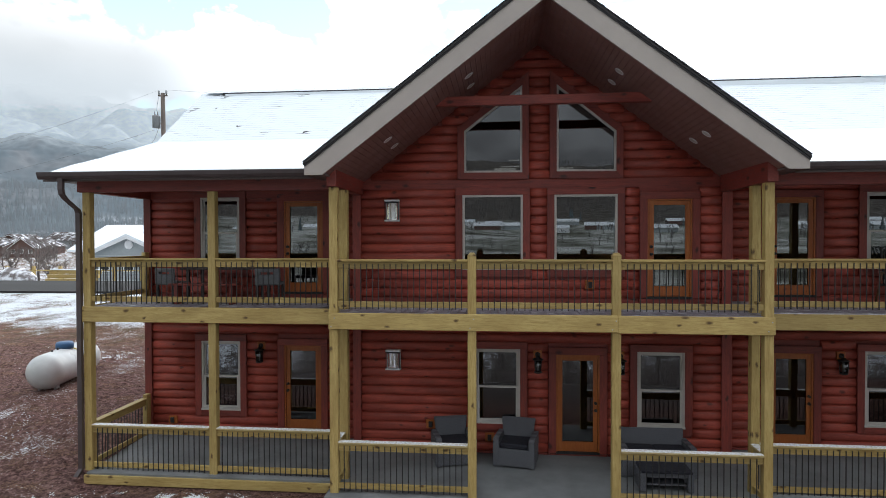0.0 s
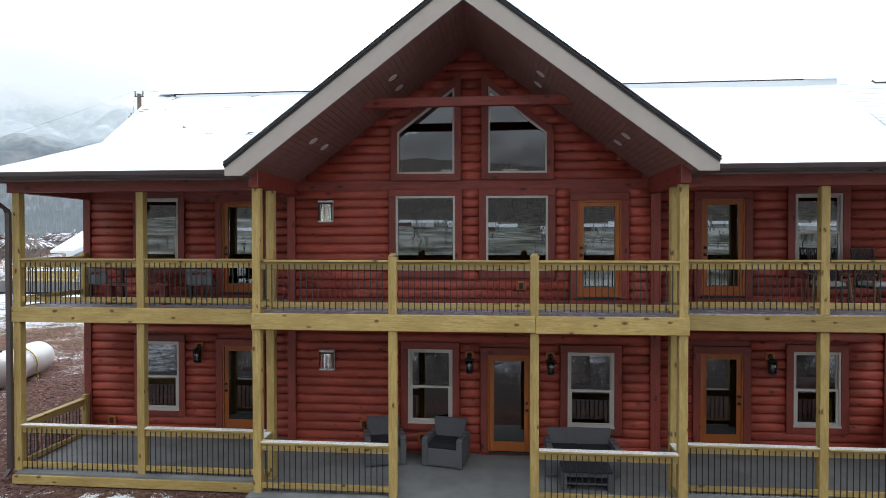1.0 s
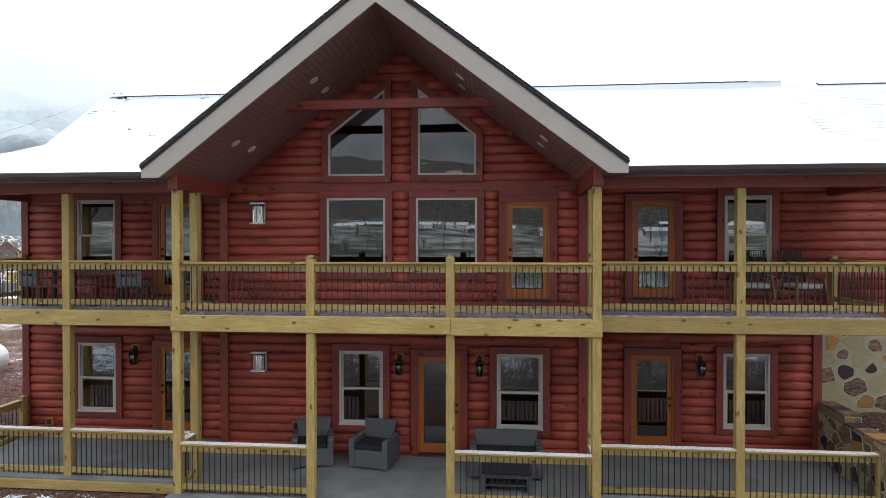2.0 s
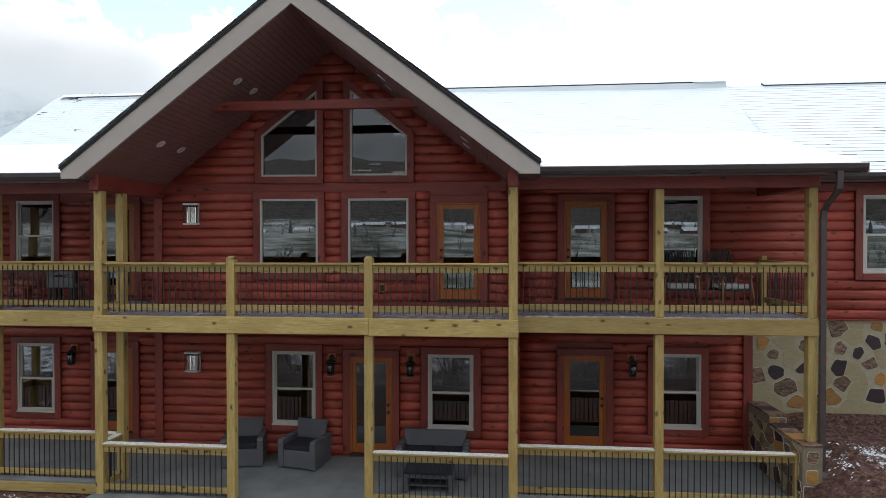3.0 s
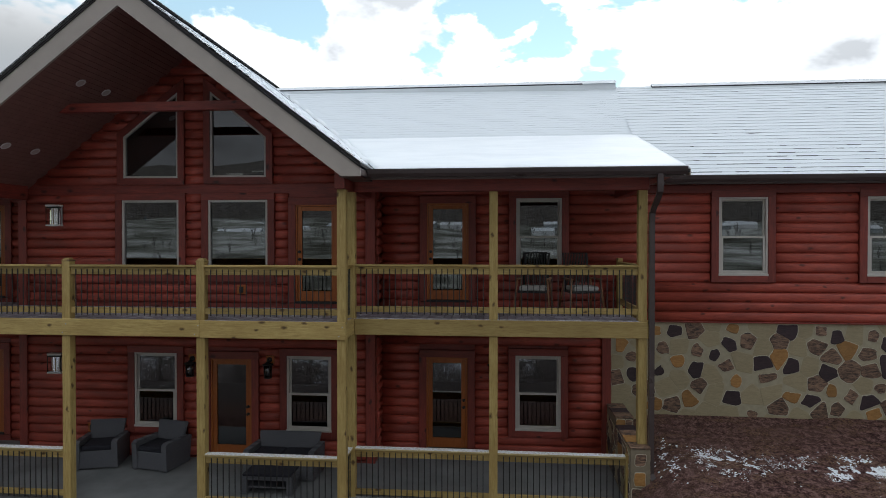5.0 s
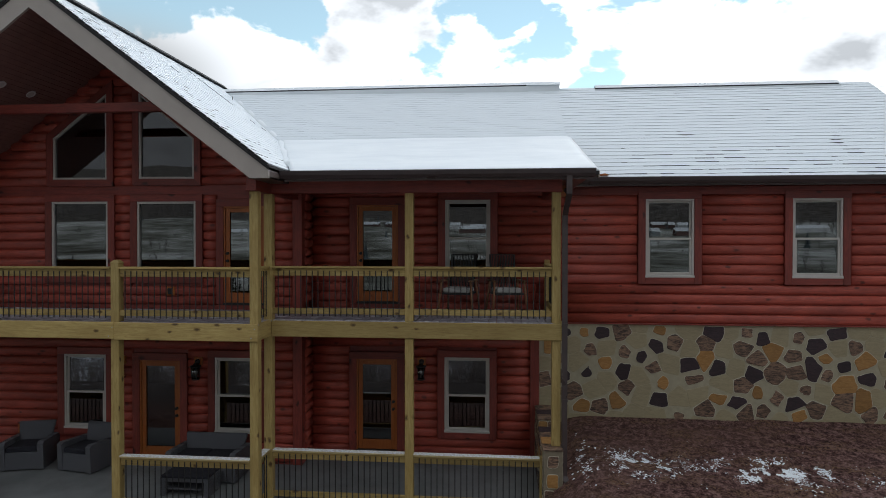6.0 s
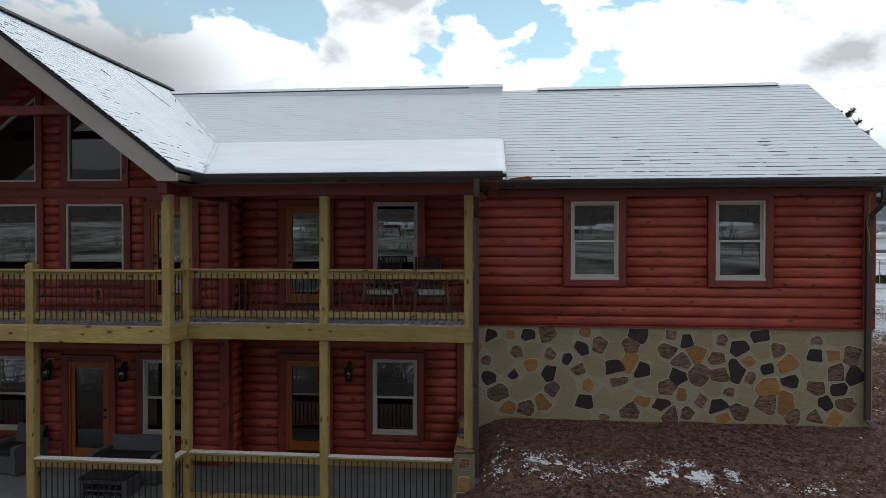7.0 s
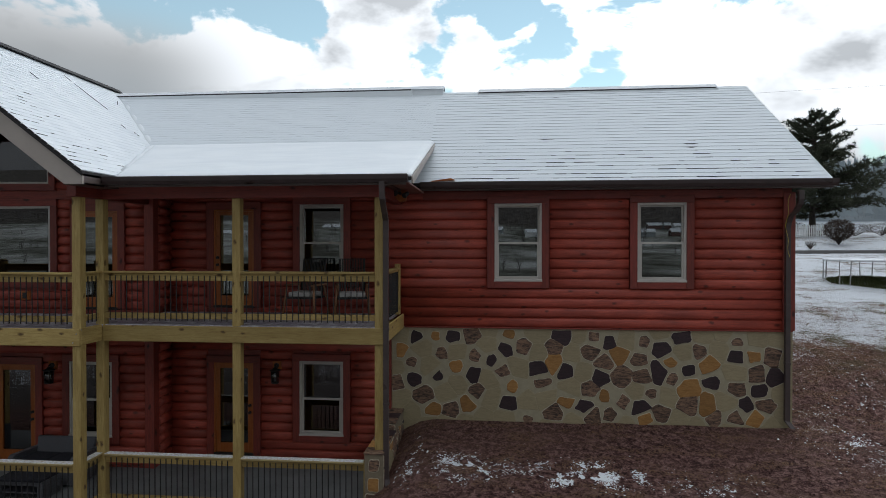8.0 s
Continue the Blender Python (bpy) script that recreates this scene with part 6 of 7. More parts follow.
# ---- fixtures on the front ----
def lantern(x, y, z):
    l = thing("wall_lantern", (x, y, z - 0.2), "black metal wall lantern with clear glass on a cedar block", "wall lantern", "porch lanterns")
    part("mounting_block", one_box(x - 0.085, x + 0.085, y - 0.075, y - 0.02, z + 0.10, z + 0.27, 0.006), CEDAR["z"], l, "orange cedar block")
    bm = lathe(bmesh.new(), (x, y - 0.075, z + 0.185), ((0.055, 0.0), (0.055, -0.015), (0.03, -0.03)), 14, "y")
    tube(bm, ((x, y - 0.09, z + 0.185), (x, y - 0.13, z + 0.215), (x, y - 0.165, z + 0.20), (x, y - 0.17, z + 0.16)), 0.012, 8)
    part("arm", bm, BLACK, l)
    c = (x, y - 0.17, z)
    bm = lathe(bmesh.new(), c, ((0.012, 0.17), (0.03, 0.165), (0.045, 0.14), (0.108, 0.115), (0.112, 0.10), (0.09, 0.098)), 16)
    part("hood", bm, BLACK, l)
    bm = lathe(bmesh.new(), c, ((0.082, 0.098), (0.066, -0.14)), 16)
    g = part("glass", bm, GLASS, l)
    g.visible_shadow = False
    bm = lathe(bmesh.new(), c, ((0.072, -0.135), (0.080, -0.15), (0.074, -0.165), (0.02, -0.18)), 16)
    part("base", bm, BLACK, l)
    for k in range(4):
        a = math.pi / 4 + k * math.pi / 2
        bm = tube(bmesh.new(), ((c[0] + 0.090 * math.cos(a), c[1] + 0.090 * math.sin(a), z + 0.10), (c[0] + 0.073 * math.cos(a), c[1] + 0.073 * math.sin(a), z - 0.145)), 0.007, 6)
        part("rib", bm, BLACK, l)
    bm = lathe(bmesh.new(), c, ((0.012, -0.13), (0.014, -0.05), (0.024, 0.0), (0.016, 0.04), (0.004, 0.05)), 10)
    part("bulb", bm, WHITEPAINT, l)
    return l


for x, y, z in ((-4.97, YW, 1.93), (1.10, YC, 1.94), (2.74, YC, 1.94), (7.25, YW, 1.90)):
    lantern(x, y, z)


def sconce(x0, x1, y, z0, z1):
    s = thing("wall_sconce", ((x0 + x1) / 2, y, z0), "polished chrome box sconce with white ends on the log wall", "wall light", "chrome sconces")
    xm = (x0 + x1) / 2
    part("backplate", one_box(x0 + 0.01, x1 - 0.01, y - 0.06, y - 0.03, z0 + 0.01, z1 - 0.01, 0.004), STEEL, s)
    part("top_plate", one_box(x0, x1, y - 0.17, y - 0.03, z1 - 0.04, z1, 0.006), WHITEPAINT, s, "white top plate")
    part("bottom_plate", one_box(x0, x1, y - 0.17, y - 0.03, z0, z0 + 0.035, 0.006), WHITEPAINT, s, "white bottom plate")
    bm = bmesh.new()
    n = 14
    arc = [(xm + (x1 - x0 - 0.07) / 2 * math.sin(lerp(-1.45, 1.45, k / n)), y - 0.06 - 0.085 * math.cos(lerp(-1.45, 1.45, k / n))) for k in range(n + 1)]
    lo, hi = [bm.verts.new((p[0], p[1], z0 + 0.035)) for p in arc], [bm.verts.new((p[0], p[1], z1 - 0.075)) for p in arc]
    for k in range(n):
        bm.faces.new((lo[k], lo[k + 1], hi[k + 1], hi[k])).smooth = True
    part("reflector", bm, CHROME, s, "mirror-bright curved shield")
    for x in (x0 + 0.012, x1 - 0.012):
        part("corner_rod", tube(bmesh.new(), ((x, y - 0.155, z0 + 0.035), (x, y - 0.155, z1 - 0.04)), 0.008, 8), BLACK, s)
    part("collar", one_box(x0 + 0.02, x1 - 0.02, y - 0.15, y - 0.05, z1 - 0.075, z1 - 0.045, 0.004), BLACK, s)
    return s


sconce(-2.04, -1.735, YC, 4.85, 5.30)
sconce(-2.03, -1.715, YC, 1.77, 2.19)


def outlet(x, y, z):
    o = thing("outlet", (x, y, z), "black weatherproof outlet cover on a small cedar block", "outlet", "outlets")
    part("mounting_block", one_box(x - 0.095, x + 0.095, y - 0.065, y - 0.02, z - 0.09, z + 0.09, 0.006), CEDAR["z"], o, "orange cedar block")
    part("cover", one_box(x - 0.04, x + 0.04, y - 0.10, y - 0.062, z - 0.06, z + 0.06, 0.012), BLACK, o)


for x, y, z in ((2.15, YC, 3.55), (0.12, YC, 0.40), (-1.10, YC, 0.64), (-7.06, YW, 0.40)):
    outlet(x, y, z)

# floodlight under the wing eave
f = thing("floodlight", (9.98, 12.0, 5.56), "twin-headed dark floodlight on a bracket under the eave", "floodlight")
part("bracket", prism(bmesh.new(), ((9.84, 5.62), (10.10, 5.62), (10.08, 5.42), (9.97, 5.40), (9.86, 5.50)), "y", 12.0, 12.10), CEDAR["x"], f)
bm = bmesh.new()
tube(bm, ((9.98, 12.0, 5.56), (9.98, 11.93, 5.56)), 0.03, 10)
part("swivel", bm, BLACK, f)
for dx in (-0.07, 0.09):
    bm = lathe(bmesh.new(), (0, 0, 0), ((0.03, 0.06), (0.042, 0.03), (0.055, -0.06), (0.05, -0.065)), 14)
    bm.transform(Matrix.Translation((9.98 + dx * 1.4, 11.90, 5.56 - dx * 0.3)) @ Matrix.Rotation(radians(-50), 4, 'X') @ Matrix.Rotation(radians(30 if dx > 0 else -30), 4, 'Y'))
    part("lamp_head", bm, BLACK, f)
# an offcut of wood lying in the wing's eave
bm = bmesh.new()
prism(bm, ((10.50, 5.825), (10.97, 5.865), (10.90, 5.90), (10.52, 5.85)), "y", 12.55, 12.64)
whole("wood_offcut", bm, CEDAR["x"], "small wedge-shaped offcut of cedar lying on the snowy eave", "wood offcut")
# loose cord by the wing downspout
bm = bmesh.new()
tube(bm, [(17.36 - 0.07 * math.sin(k / 12 * 3.1) - 0.02 * math.sin(k * 1.3), 12.74, 5.55 - k * 0.1) for k in range(13)], 0.004, 6)
whole("cord", bm, YELLOW, "thin yellow cord hanging beside the downspout", "cord")


# ---- lower porch furniture ----
def turned(bm, m):
    bm.transform(m)
    return bm


def wicker_seat(name, x, y, turn, width, label, category, group="", tall=0.80):
    z0 = slab_z(y)
    s = thing(name, (x, y, z0), label, category, group)
    mt = Matrix.Translation((x, y, z0)) @ Matrix.Rotation(radians(turn), 4, 'Z')
    w, d = width / 2, 0.36
    part("seat_base", turned(one_box(-w + 0.10, w - 0.10, -d, d - 0.1, 0.02, 0.36, 0.012), mt), WICKER, s)
    for sg in (-1, 1):
        bm = bmesh.new()
        xo, xi = sg * w, sg * (w - 0.11)
        prism(bm, ((-d - 0.01, 0.015), (d - 0.06, 0.015), (d, 0.53), (-d + 0.03, 0.56), (-d - 0.03, 0.52)), "x", min(xo, xi), max(xo, xi))
        part("arm", turned(bm, mt), WICKER, s)
    bm = bmesh.new()
    ww = w - 0.09
    for a, b in (((0.16, 0.34), (0.30, tall)),):
        lo = [(-ww + 0.03, a[0], a[1]), (ww - 0.03, a[0], a[1]), (ww - 0.03, a[0] + 0.09, a[1]), (-ww + 0.03, a[0] + 0.09, a[1])]
        hi = [(-ww - 0.035, b[0], b[1]), (ww + 0.035, b[0], b[1]), (ww + 0.035, b[0] + 0.06, b[1] - 0.01), (-ww - 0.035, b[0] + 0.06, b[1] - 0.01)]
        va, vb = [bm.verts.new(p) for p in lo], [bm.verts.new(p) for p in hi]
        bm.faces.new(va), bm.faces.new(vb)
        for i in range(4):
            bm.faces.new((va[i], va[(i + 1) % 4], vb[(i + 1) % 4], vb[i]))
        bmesh.ops.recalc_face_normals(bm, faces=bm.faces)
        bmesh.ops.bevel(bm, geom=bm.edges[:], offset=0.012, segments=2, affect='EDGES')
    part("backrest", turned(bm, mt), WICKER, s)
    n = 1 if width < 1 else 2
    cw = (2 * w - 0.23) / n
    for k in range(n):
        bm = one_box(-w + 0.115 + k * cw, -w + 0.115 + (k + 1) * cw - 0.01, -d + 0.01, 0.18, 0.36, 0.46, 0.03)
        part("cushion", turned(bm, mt), CUSHION, s, "dark navy seat cushion")
    for a in (-1, 1):
        for b in (-1, 1):
            part("foot", turned(one_box(a * (w - 0.06) - 0.025, a * (w - 0.06) + 0.025, b * (d - 0.07) - 0.025, b * (d - 0.07) + 0.025, 0, 0.03, 0.003), mt), BLACK, s)
    return s


WL = "grey woven-wicker armchair with a dark cushion on the porch slab"
wicker_seat("armchair", 0.66, 11.90, -10, 0.80, WL, "armchair", "wicker armchairs")
wicker_seat("armchair", -0.60, 11.88, 15, 0.80, WL, "armchair", "wicker armchairs")
wicker_seat("loveseat", 3.27, 11.68, 0, 1.36, "grey woven-wicker loveseat with dark cushions below the window", "loveseat", "", 0.73)
t = thing("coffee_table", (3.26, 10.98, slab_z(10.98)), "low grey wicker coffee table with a dark top", "coffee table")
zt = slab_z(10.98)
part("tabletop", one_box(2.82, 3.70, 10.74, 11.22, zt + 0.33, zt + 0.37, 0.01), CUSHION, t)
for x in (2.80, 3.62):
    part("end_panel", one_box(x, x + 0.10, 10.75, 11.21, zt, zt + 0.33, 0.01), WICKER, t)
part("apron", one_box(2.90, 3.62, 10.77, 10.80, zt + 0.25, zt + 0.33, 0.006), WICKER, t)
part("shelf", one_box(2.90, 3.62, 10.80, 11.17, zt + 0.10, zt + 0.13, 0.006), WICKER, t)


# ---- balcony furniture ----
def rope_chair(x, y, turn):
    c = thing("patio_chair", (x, y, Z_FLOOR), "dark slat-back patio chair with teak legs and pale cushion", "chair", "balcony chairs")
    mt = Matrix.Translation((x, y, Z_FLOOR)) @ Matrix.Rotation(radians(turn), 4, 'Z')
    for a in (-1, 1):
        part("leg", turned(tube(bmesh.new(), ((a * 0.34, -0.30, 0.0), (a * 0.29, -0.22, 0.62)), 0.02, 8), mt), TEAK, c)
        part("leg", turned(tube(bmesh.new(), ((a * 0.33, 0.34, 0.0), (a * 0.28, 0.20, 0.62)), 0.02, 8), mt), TEAK, c)
        part("armrest", turned(one_box(a * 0.29 - 0.03, a * 0.29 + 0.03, -0.28, 0.26, 0.61, 0.64, 0.008), mt), TEAK, c)
    part("seat_frame", turned(one_box(-0.28, 0.28, -0.25, 0.25, 0.36, 0.40, 0.008), mt), BLACK, c)
    part("cushion", turned(one_box(-0.25, 0.25, -0.25, 0.20, 0.40, 0.49, 0.03), mt), PALECLOTH, c, "pale grey seat cushion")
    bm = bmesh.new()
    tube(bm, ((-0.24, 0.20, 0.38), (-0.25, 0.36, 1.12), (0.25, 0.36, 1.12), (0.24, 0.20, 0.38)), 0.016, 8)
    part("back_frame", turned(bm, mt), BLACK, c)
    for k in range(15):
        xx = -0.22 + k * 0.0314
        part("back_cord", turned(tube(bmesh.new(), ((xx, 0.215, 0.42), (xx * 1.03, 0.36, 1.11)), 0.009, 5), mt), RUBBER, c)
    return c


rope_chair(8.06, 12.28, -12)
rope_chair(8.98, 12.30, 14)


def block_chair(x, y, turn):
    c = thing("dining_chair", (x, y, Z_FLOOR), "grey woven dining chair with a slotted back", "chair", "balcony dining chairs")
    mt = Matrix.Translation((x, y, Z_FLOOR)) @ Matrix.Rotation(radians(turn), 4, 'Z')
    part("seat", turned(one_box(-0.24, 0.24, -0.24, 0.22, 0.38, 0.44, 0.012), mt), PALEWICKER, c)
    bm = bmesh.new()
    box(bm, -0.25, 0.25, 0.20, 0.25, 0.40, 0.60, 0.012)
    box(bm, -0.25, 0.25, 0.21, 0.26, 0.645, 0.72, 0.012)
    box(bm, -0.25, -0.13, 0.205, 0.255, 0.60, 0.645, 0.004)
    box(bm, 0.13, 0.25, 0.205, 0.255, 0.60, 0.645, 0.004)
    part("backrest", turned(bm, mt), PALEWICKER, c)
    for a in (-1, 1):
        for b in (-1, 1):
            part("leg", turned(one_box(a * 0.21 - 0.02, a * 0.21 + 0.02, b * 0.2 - 0.02, b * 0.2 + 0.02, 0, 0.38, 0.004), mt), BLACK, c)


PALEWICKER = plain("pale_grey_wicker", (0.115, 0.118, 0.127), 0.7, 0.0, 0.25, 60.0, 0.5)
block_chair(-6.38, 11.75, 165)
block_chair(-4.32, 11.75, 190)
t = thing("dining_table", (-5.4, 12.05, Z_FLOOR), "dark brown patio dining table beside the wall", "table")
part("tabletop", one_box(-6.25, -4.5, 11.75, 12.55, Z_FLOOR + 0.68, Z_FLOOR + 0.72, 0.008), plain("dark_table", (0.045, 0.028, 0.026), 0.5), t)
for x in (-6.15, -4.66):
    for y in (11.82, 12.42):
        part("leg", one_box(x, x + 0.06, y, y + 0.06, Z_FLOOR, Z_FLOOR + 0.68, 0.005), plain("table_leg", (0.05, 0.03, 0.028), 0.5), t)
t = thing("bench", (-5.6, 11.5, Z_FLOOR), "low red-brown wooden bench before the table", "bench")
part("seat", one_box(-6.3, -4.88, 11.4, 11.68, Z_FLOOR + 0.38, Z_FLOOR + 0.42, 0.006), TRIM["x"], t)
for x in (-6.2, -5.05):
    part("leg", one_box(x, x + 0.08, 11.43, 11.65, Z_FLOOR, Z_FLOOR + 0.38, 0.006), TRIM["z"], t)

# lights inside the great room, lit
for x0, x1, y, z, h in ((0.20, 0.75, 15.5, 6.20, 0.11), (1.80, 2.2, 15.5, 6.20, 0.11), (0.38, 0.92, 17.0, 6.52, 0.03), (0.60, 0.95, 18.2, 6.85, 0.03)):
    c = thing("ceiling_light", ((x0 + x1) / 2, y, z), "bright white linear ceiling light seen through the gable glass", "ceiling light", "great room lights")
    part("diffuser", one_box(x0, x1, y, y + 0.06, z, z + h, 0.005), GLOW, c)
    part("stem", tube(bmesh.new(), (((x0 + x1) / 2, y + 0.03, z + h), ((x0 + x1) / 2, y + 0.03, 8.3)), 0.008, 6), BLACK, c)


# ---- surroundings: beyond the house on both sides ----
TREERNG = random.Random(12)


def conifer(name, x, y, h, r, label, dense=1.0, lean=0.0, category="tree", group="", outline=None, lush=9, lift=0.0):
    """A pine: trunk, whorls of drooping limbs, and sprays of needles on each."""
    z0 = height(x, y, False) - 0.1
    t = thing(name, (x, y, z0), label, category, group)
    bm = tube(bmesh.new(), [(x + lean * k * h * 0.1, y, z0 + h * 0.97 * k / 6) for k in range(7)], [0.028 * h * (1 - k / 6.4) for k in range(7)], 8)
    part("trunk", bm, BARK, t)
    limbs, crown = bmesh.new(), bmesh.new()
    zz = 0.16
    while zz < 0.99:
        spread = r * ((1 - zz) ** 0.62 * (0.55 + 0.55 * min(1, (zz - 0.05) / 0.25)) if outline is None else profile(outline, zz))
        for k in range(TREERNG.randint(4, 6)):
            if TREERNG.random() > dense:
                continue
            a = TREERNG.uniform(0, 2 * math.pi)
            ln = spread * TREERNG.uniform(0.45, 1.15)
            p0 = Vector((x + lean * zz * h * 0.6, y, z0 + zz * h))
            d = Vector((math.cos(a), math.sin(a), 0))
            rise = (TREERNG.uniform(-0.05, 0.32) - 0.12 * (lift > 0) + lift * zz * zz) * ln
            pts = [p0, p0 + d * ln * 0.5 + Vector((0, 0, rise * 0.35)), p0 + d * ln + Vector((0, 0, rise))]
            tube(limbs, pts, [0.006 * h, 0.004 * h, 0.0015 * h], 4, 0, False)
            n = max(4, int(ln * lush))
            for i in range(n):
                s = 0.22 + 0.80 * (i / n)
                q = pts[0].lerp(pts[1], s * 2) if s < 0.5 else pts[1].lerp(pts[2], s * 2 - 1)
                q = q + Vector((TREERNG.gauss(0, 0.10), TREERNG.gauss(0, 0.10), TREERNG.gauss(0.05, 0.08))) * ln * 0.5
                for _ in range(5):
                    u = (d * TREERNG.uniform(0.1, 1.0) + Vector((TREERNG.gauss(0, 0.6), TREERNG.gauss(0, 0.6), TREERNG.gauss(0.35, 0.5)))).normalized()
                    w = u.cross(Vector((TREERNG.gauss(0, 1), TREERNG.gauss(0, 1), TREERNG.gauss(0, 1)))).normalized()
                    L = h * TREERNG.uniform(0.014, 0.034)
                    v = [crown.verts.new(q - w * L * 0.13), crown.verts.new(q + w * L * 0.13), crown.verts.new(q + u * L + w * L * 0.05), crown.verts.new(q + u * L - w * L * 0.05)]
                    crown.faces.new(v)
        zz += TREERNG.uniform(0.022, 0.04)
    part("branchwork", limbs, BARK, t)
    part("crown", crown, NEEDLE, t, "dark green needle sprays")
    return t


def branch(bm, p, d, ln, rad, depth, rng, twig=0.62):
    q = p + d * ln
    tube(bm, (p, p.lerp(q, 0.5) + Vector((rng.gauss(0, 0.03), rng.gauss(0, 0.03), 0)) * ln, q), [rad, rad * 0.8, rad * 0.6], 5 if depth > 2 else 3, 0, False)
    if depth == 0:
        return
    for _ in range(rng.choice((2, 3, 3))):
        nd = (d + Vector((rng.gauss(0, 0.5), rng.gauss(0, 0.5), rng.gauss(0.12, 0.3)))).normalized()
        branch(bm, p.lerp(q, rng.uniform(0.6, 1.0)), nd, ln * rng.uniform(0.55, 0.8), rad * twig, depth - 1, rng, twig)


def bare_tree(x, y, h, seed, depth=5, mat=None, label="bare leafless deciduous tree on snowy ground", group="bare trees"):
    rng = random.Random(seed)
    z0 = height(x, y, False) - 0.1
    t = thing("bare_tree", (x, y, z0), label, "tree", group)
    bm = bmesh.new()
    tube(bm, ((x, y, z0), (x + rng.gauss(0, 0.02) * h, y, z0 + h * 0.28)), [h * 0.022, h * 0.016], 6)
    part("trunk", bm, BARK, t)
    bm = bmesh.new()
    for _ in range(4):
        d = Vector((rng.gauss(0, 0.4), rng.gauss(0, 0.4), 1)).normalized()
        branch(bm, Vector((x, y, z0 + h * rng.uniform(0.2, 0.28))), d, h * 0.27, h * 0.012, depth - 1, rng)
    part("crown", bm, mat or TWIG, t)
    return t


# right side
conifer("pine_tree", 42.3, 62.0, 12.0, 6.8, "large dark green pine with open ragged crown", 0.82, 0.02, "tree", "", ((0.1, 0.10), (0.2, 0.55), (0.30, 0.95), (0.40, 1.0), (0.5, 0.66), (0.62, 0.62), (0.75, 0.50), (0.9, 0.30), (1.0, 0.06)), 25, 0.5)


def bush(name, x, y, rx, h, mat, label, n=900, seed=1):
    rng = random.Random(seed)
    z0 = height(x, y, False)
    b = thing(name, (x, y, z0), label, "shrub")
    bm = bmesh.new()
    for _ in range(16):
        a = rng.uniform(0, 6.28)
        tube(bm, ((x, y, z0), (x + math.cos(a) * rx * 0.5, y + math.sin(a) * rx * 0.5, z0 + h * 0.5), (x + math.cos(a) * rx * 0.8, y + math.sin(a) * rx * 0.8, z0 + h * 0.85)), [0.03, 0.02, 0.008], 4, 0, False)
    part("stems", bm, BARK, b)
    bm = bmesh.new()
    for _ in range(n):
        u = Vector((rng.gauss(0, 1), rng.gauss(0, 1), rng.gauss(0, 1))).normalized() * rng.uniform(0.55, 1.02) ** 0.6
        zc = 0.58 + u.z * 0.42
        wide = 0.74 + 0.28 * zc
        p = Vector((x + u.x * rx * wide, y + u.y * rx * wide, z0 + h * zc))
        a, c = Vector((rng.gauss(0, 1), rng.gauss(0, 1), rng.gauss(0, 1))).normalized(), Vector((rng.gauss(0, 1), rng.gauss(0, 1), rng.gauss(0, 1))).normalized()
        s = h * rng.uniform(0.028, 0.06)
        bm.faces.new((bm.verts.new(p), bm.verts.new(p + a * s), bm.verts.new(p + (a + c) * s * 0.7), bm.verts.new(p + c * s * 0.6)))
    part("foliage", bm, mat, b)
    return b


FROSTLEAF = frosted("frosted_leaf", (0.075, 0.055, 0.045), 0.54, 0.68, 0.85, 4.0)
bush("round_bush", 39.6, 52.4, 1.2, 2.1, FROSTLEAF, "round clipped bush with frost on its leaves", 5200, 2)
bush("shrub", 33.8, 50.9, 0.55, 1.1, HEDGE, "small rusty shrub in a pot by the lane", 500, 3)
bush("shrub", 36.6, 50.8, 0.5, 0.7, HEDGE, "small rusty shrub by the lane", 400, 4)
for k in range(12):
    bush("hedge_bush", 36.5 + k * 3.1, 61.5 + TREERNG.uniform(-1, 1), 2.0, 1.5 + TREERNG.uniform(-0.3, 0.4), FROSTLEAF, "frosted hedge bush along the garden edge", 2000, 20 + k)

fence = thing("picket_fence", (39, 59, height(39, 59, False)), "white painted wooden picket fence on the snowy rise", "fence")
fz = height(38, 59, False)
pick = bmesh.new()
prism(pick, ((-0.05, 0), (0.05, 0), (0.05, 1.0), (0, 1.12), (-0.05, 1.0)), "y", 0, 0.025)
PICK = mesh_of("picket", pick, WHITEPAINT)
for k in range(52):
    shared("picket", PICK, fence, (33.0 + k * 0.19, 59.0, fz + 0.08))
for z in (0.35, 0.85):
    part("fence_rail", one_box(32.9, 42.9, 59.03, 59.07, fz + z, fz + z + 0.08), WHITEPAINT, fence)
for k in range(5):
    part("fence_post", one_box(33.0 + k * 2.4, 33.1 + k * 2.4, 59.05, 59.15, fz - 0.2, fz + 1.15), WHITEPAINT, fence)

# trampoline
TX, TY, TR = 27.05, 25.6, 2.2
tz = height(TX, TY, False) + 0.06
t = thing("trampoline", (TX, TY, tz), "round garden trampoline with snow on its mat and steel legs", "trampoline")
ringp = [(TX + TR * math.cos(a * math.pi / 18), TY + TR * math.sin(a * math.pi / 18), tz + 0.84) for a in range(37)]
part("frame", tube(bmesh.new(), ringp, 0.03, 8), STEEL, t)
bm = lathe(bmesh.new(), (TX, TY, tz + 0.84), ((TR - 0.32, 0.0), (TR - 0.34, 0.012), (0.02, 0.02)), 36)
part("jump_mat", bm, frosted("snowy_mat", (0.03, 0.03, 0.032), 0.36, 0.46, 0.8, 2.5), t)
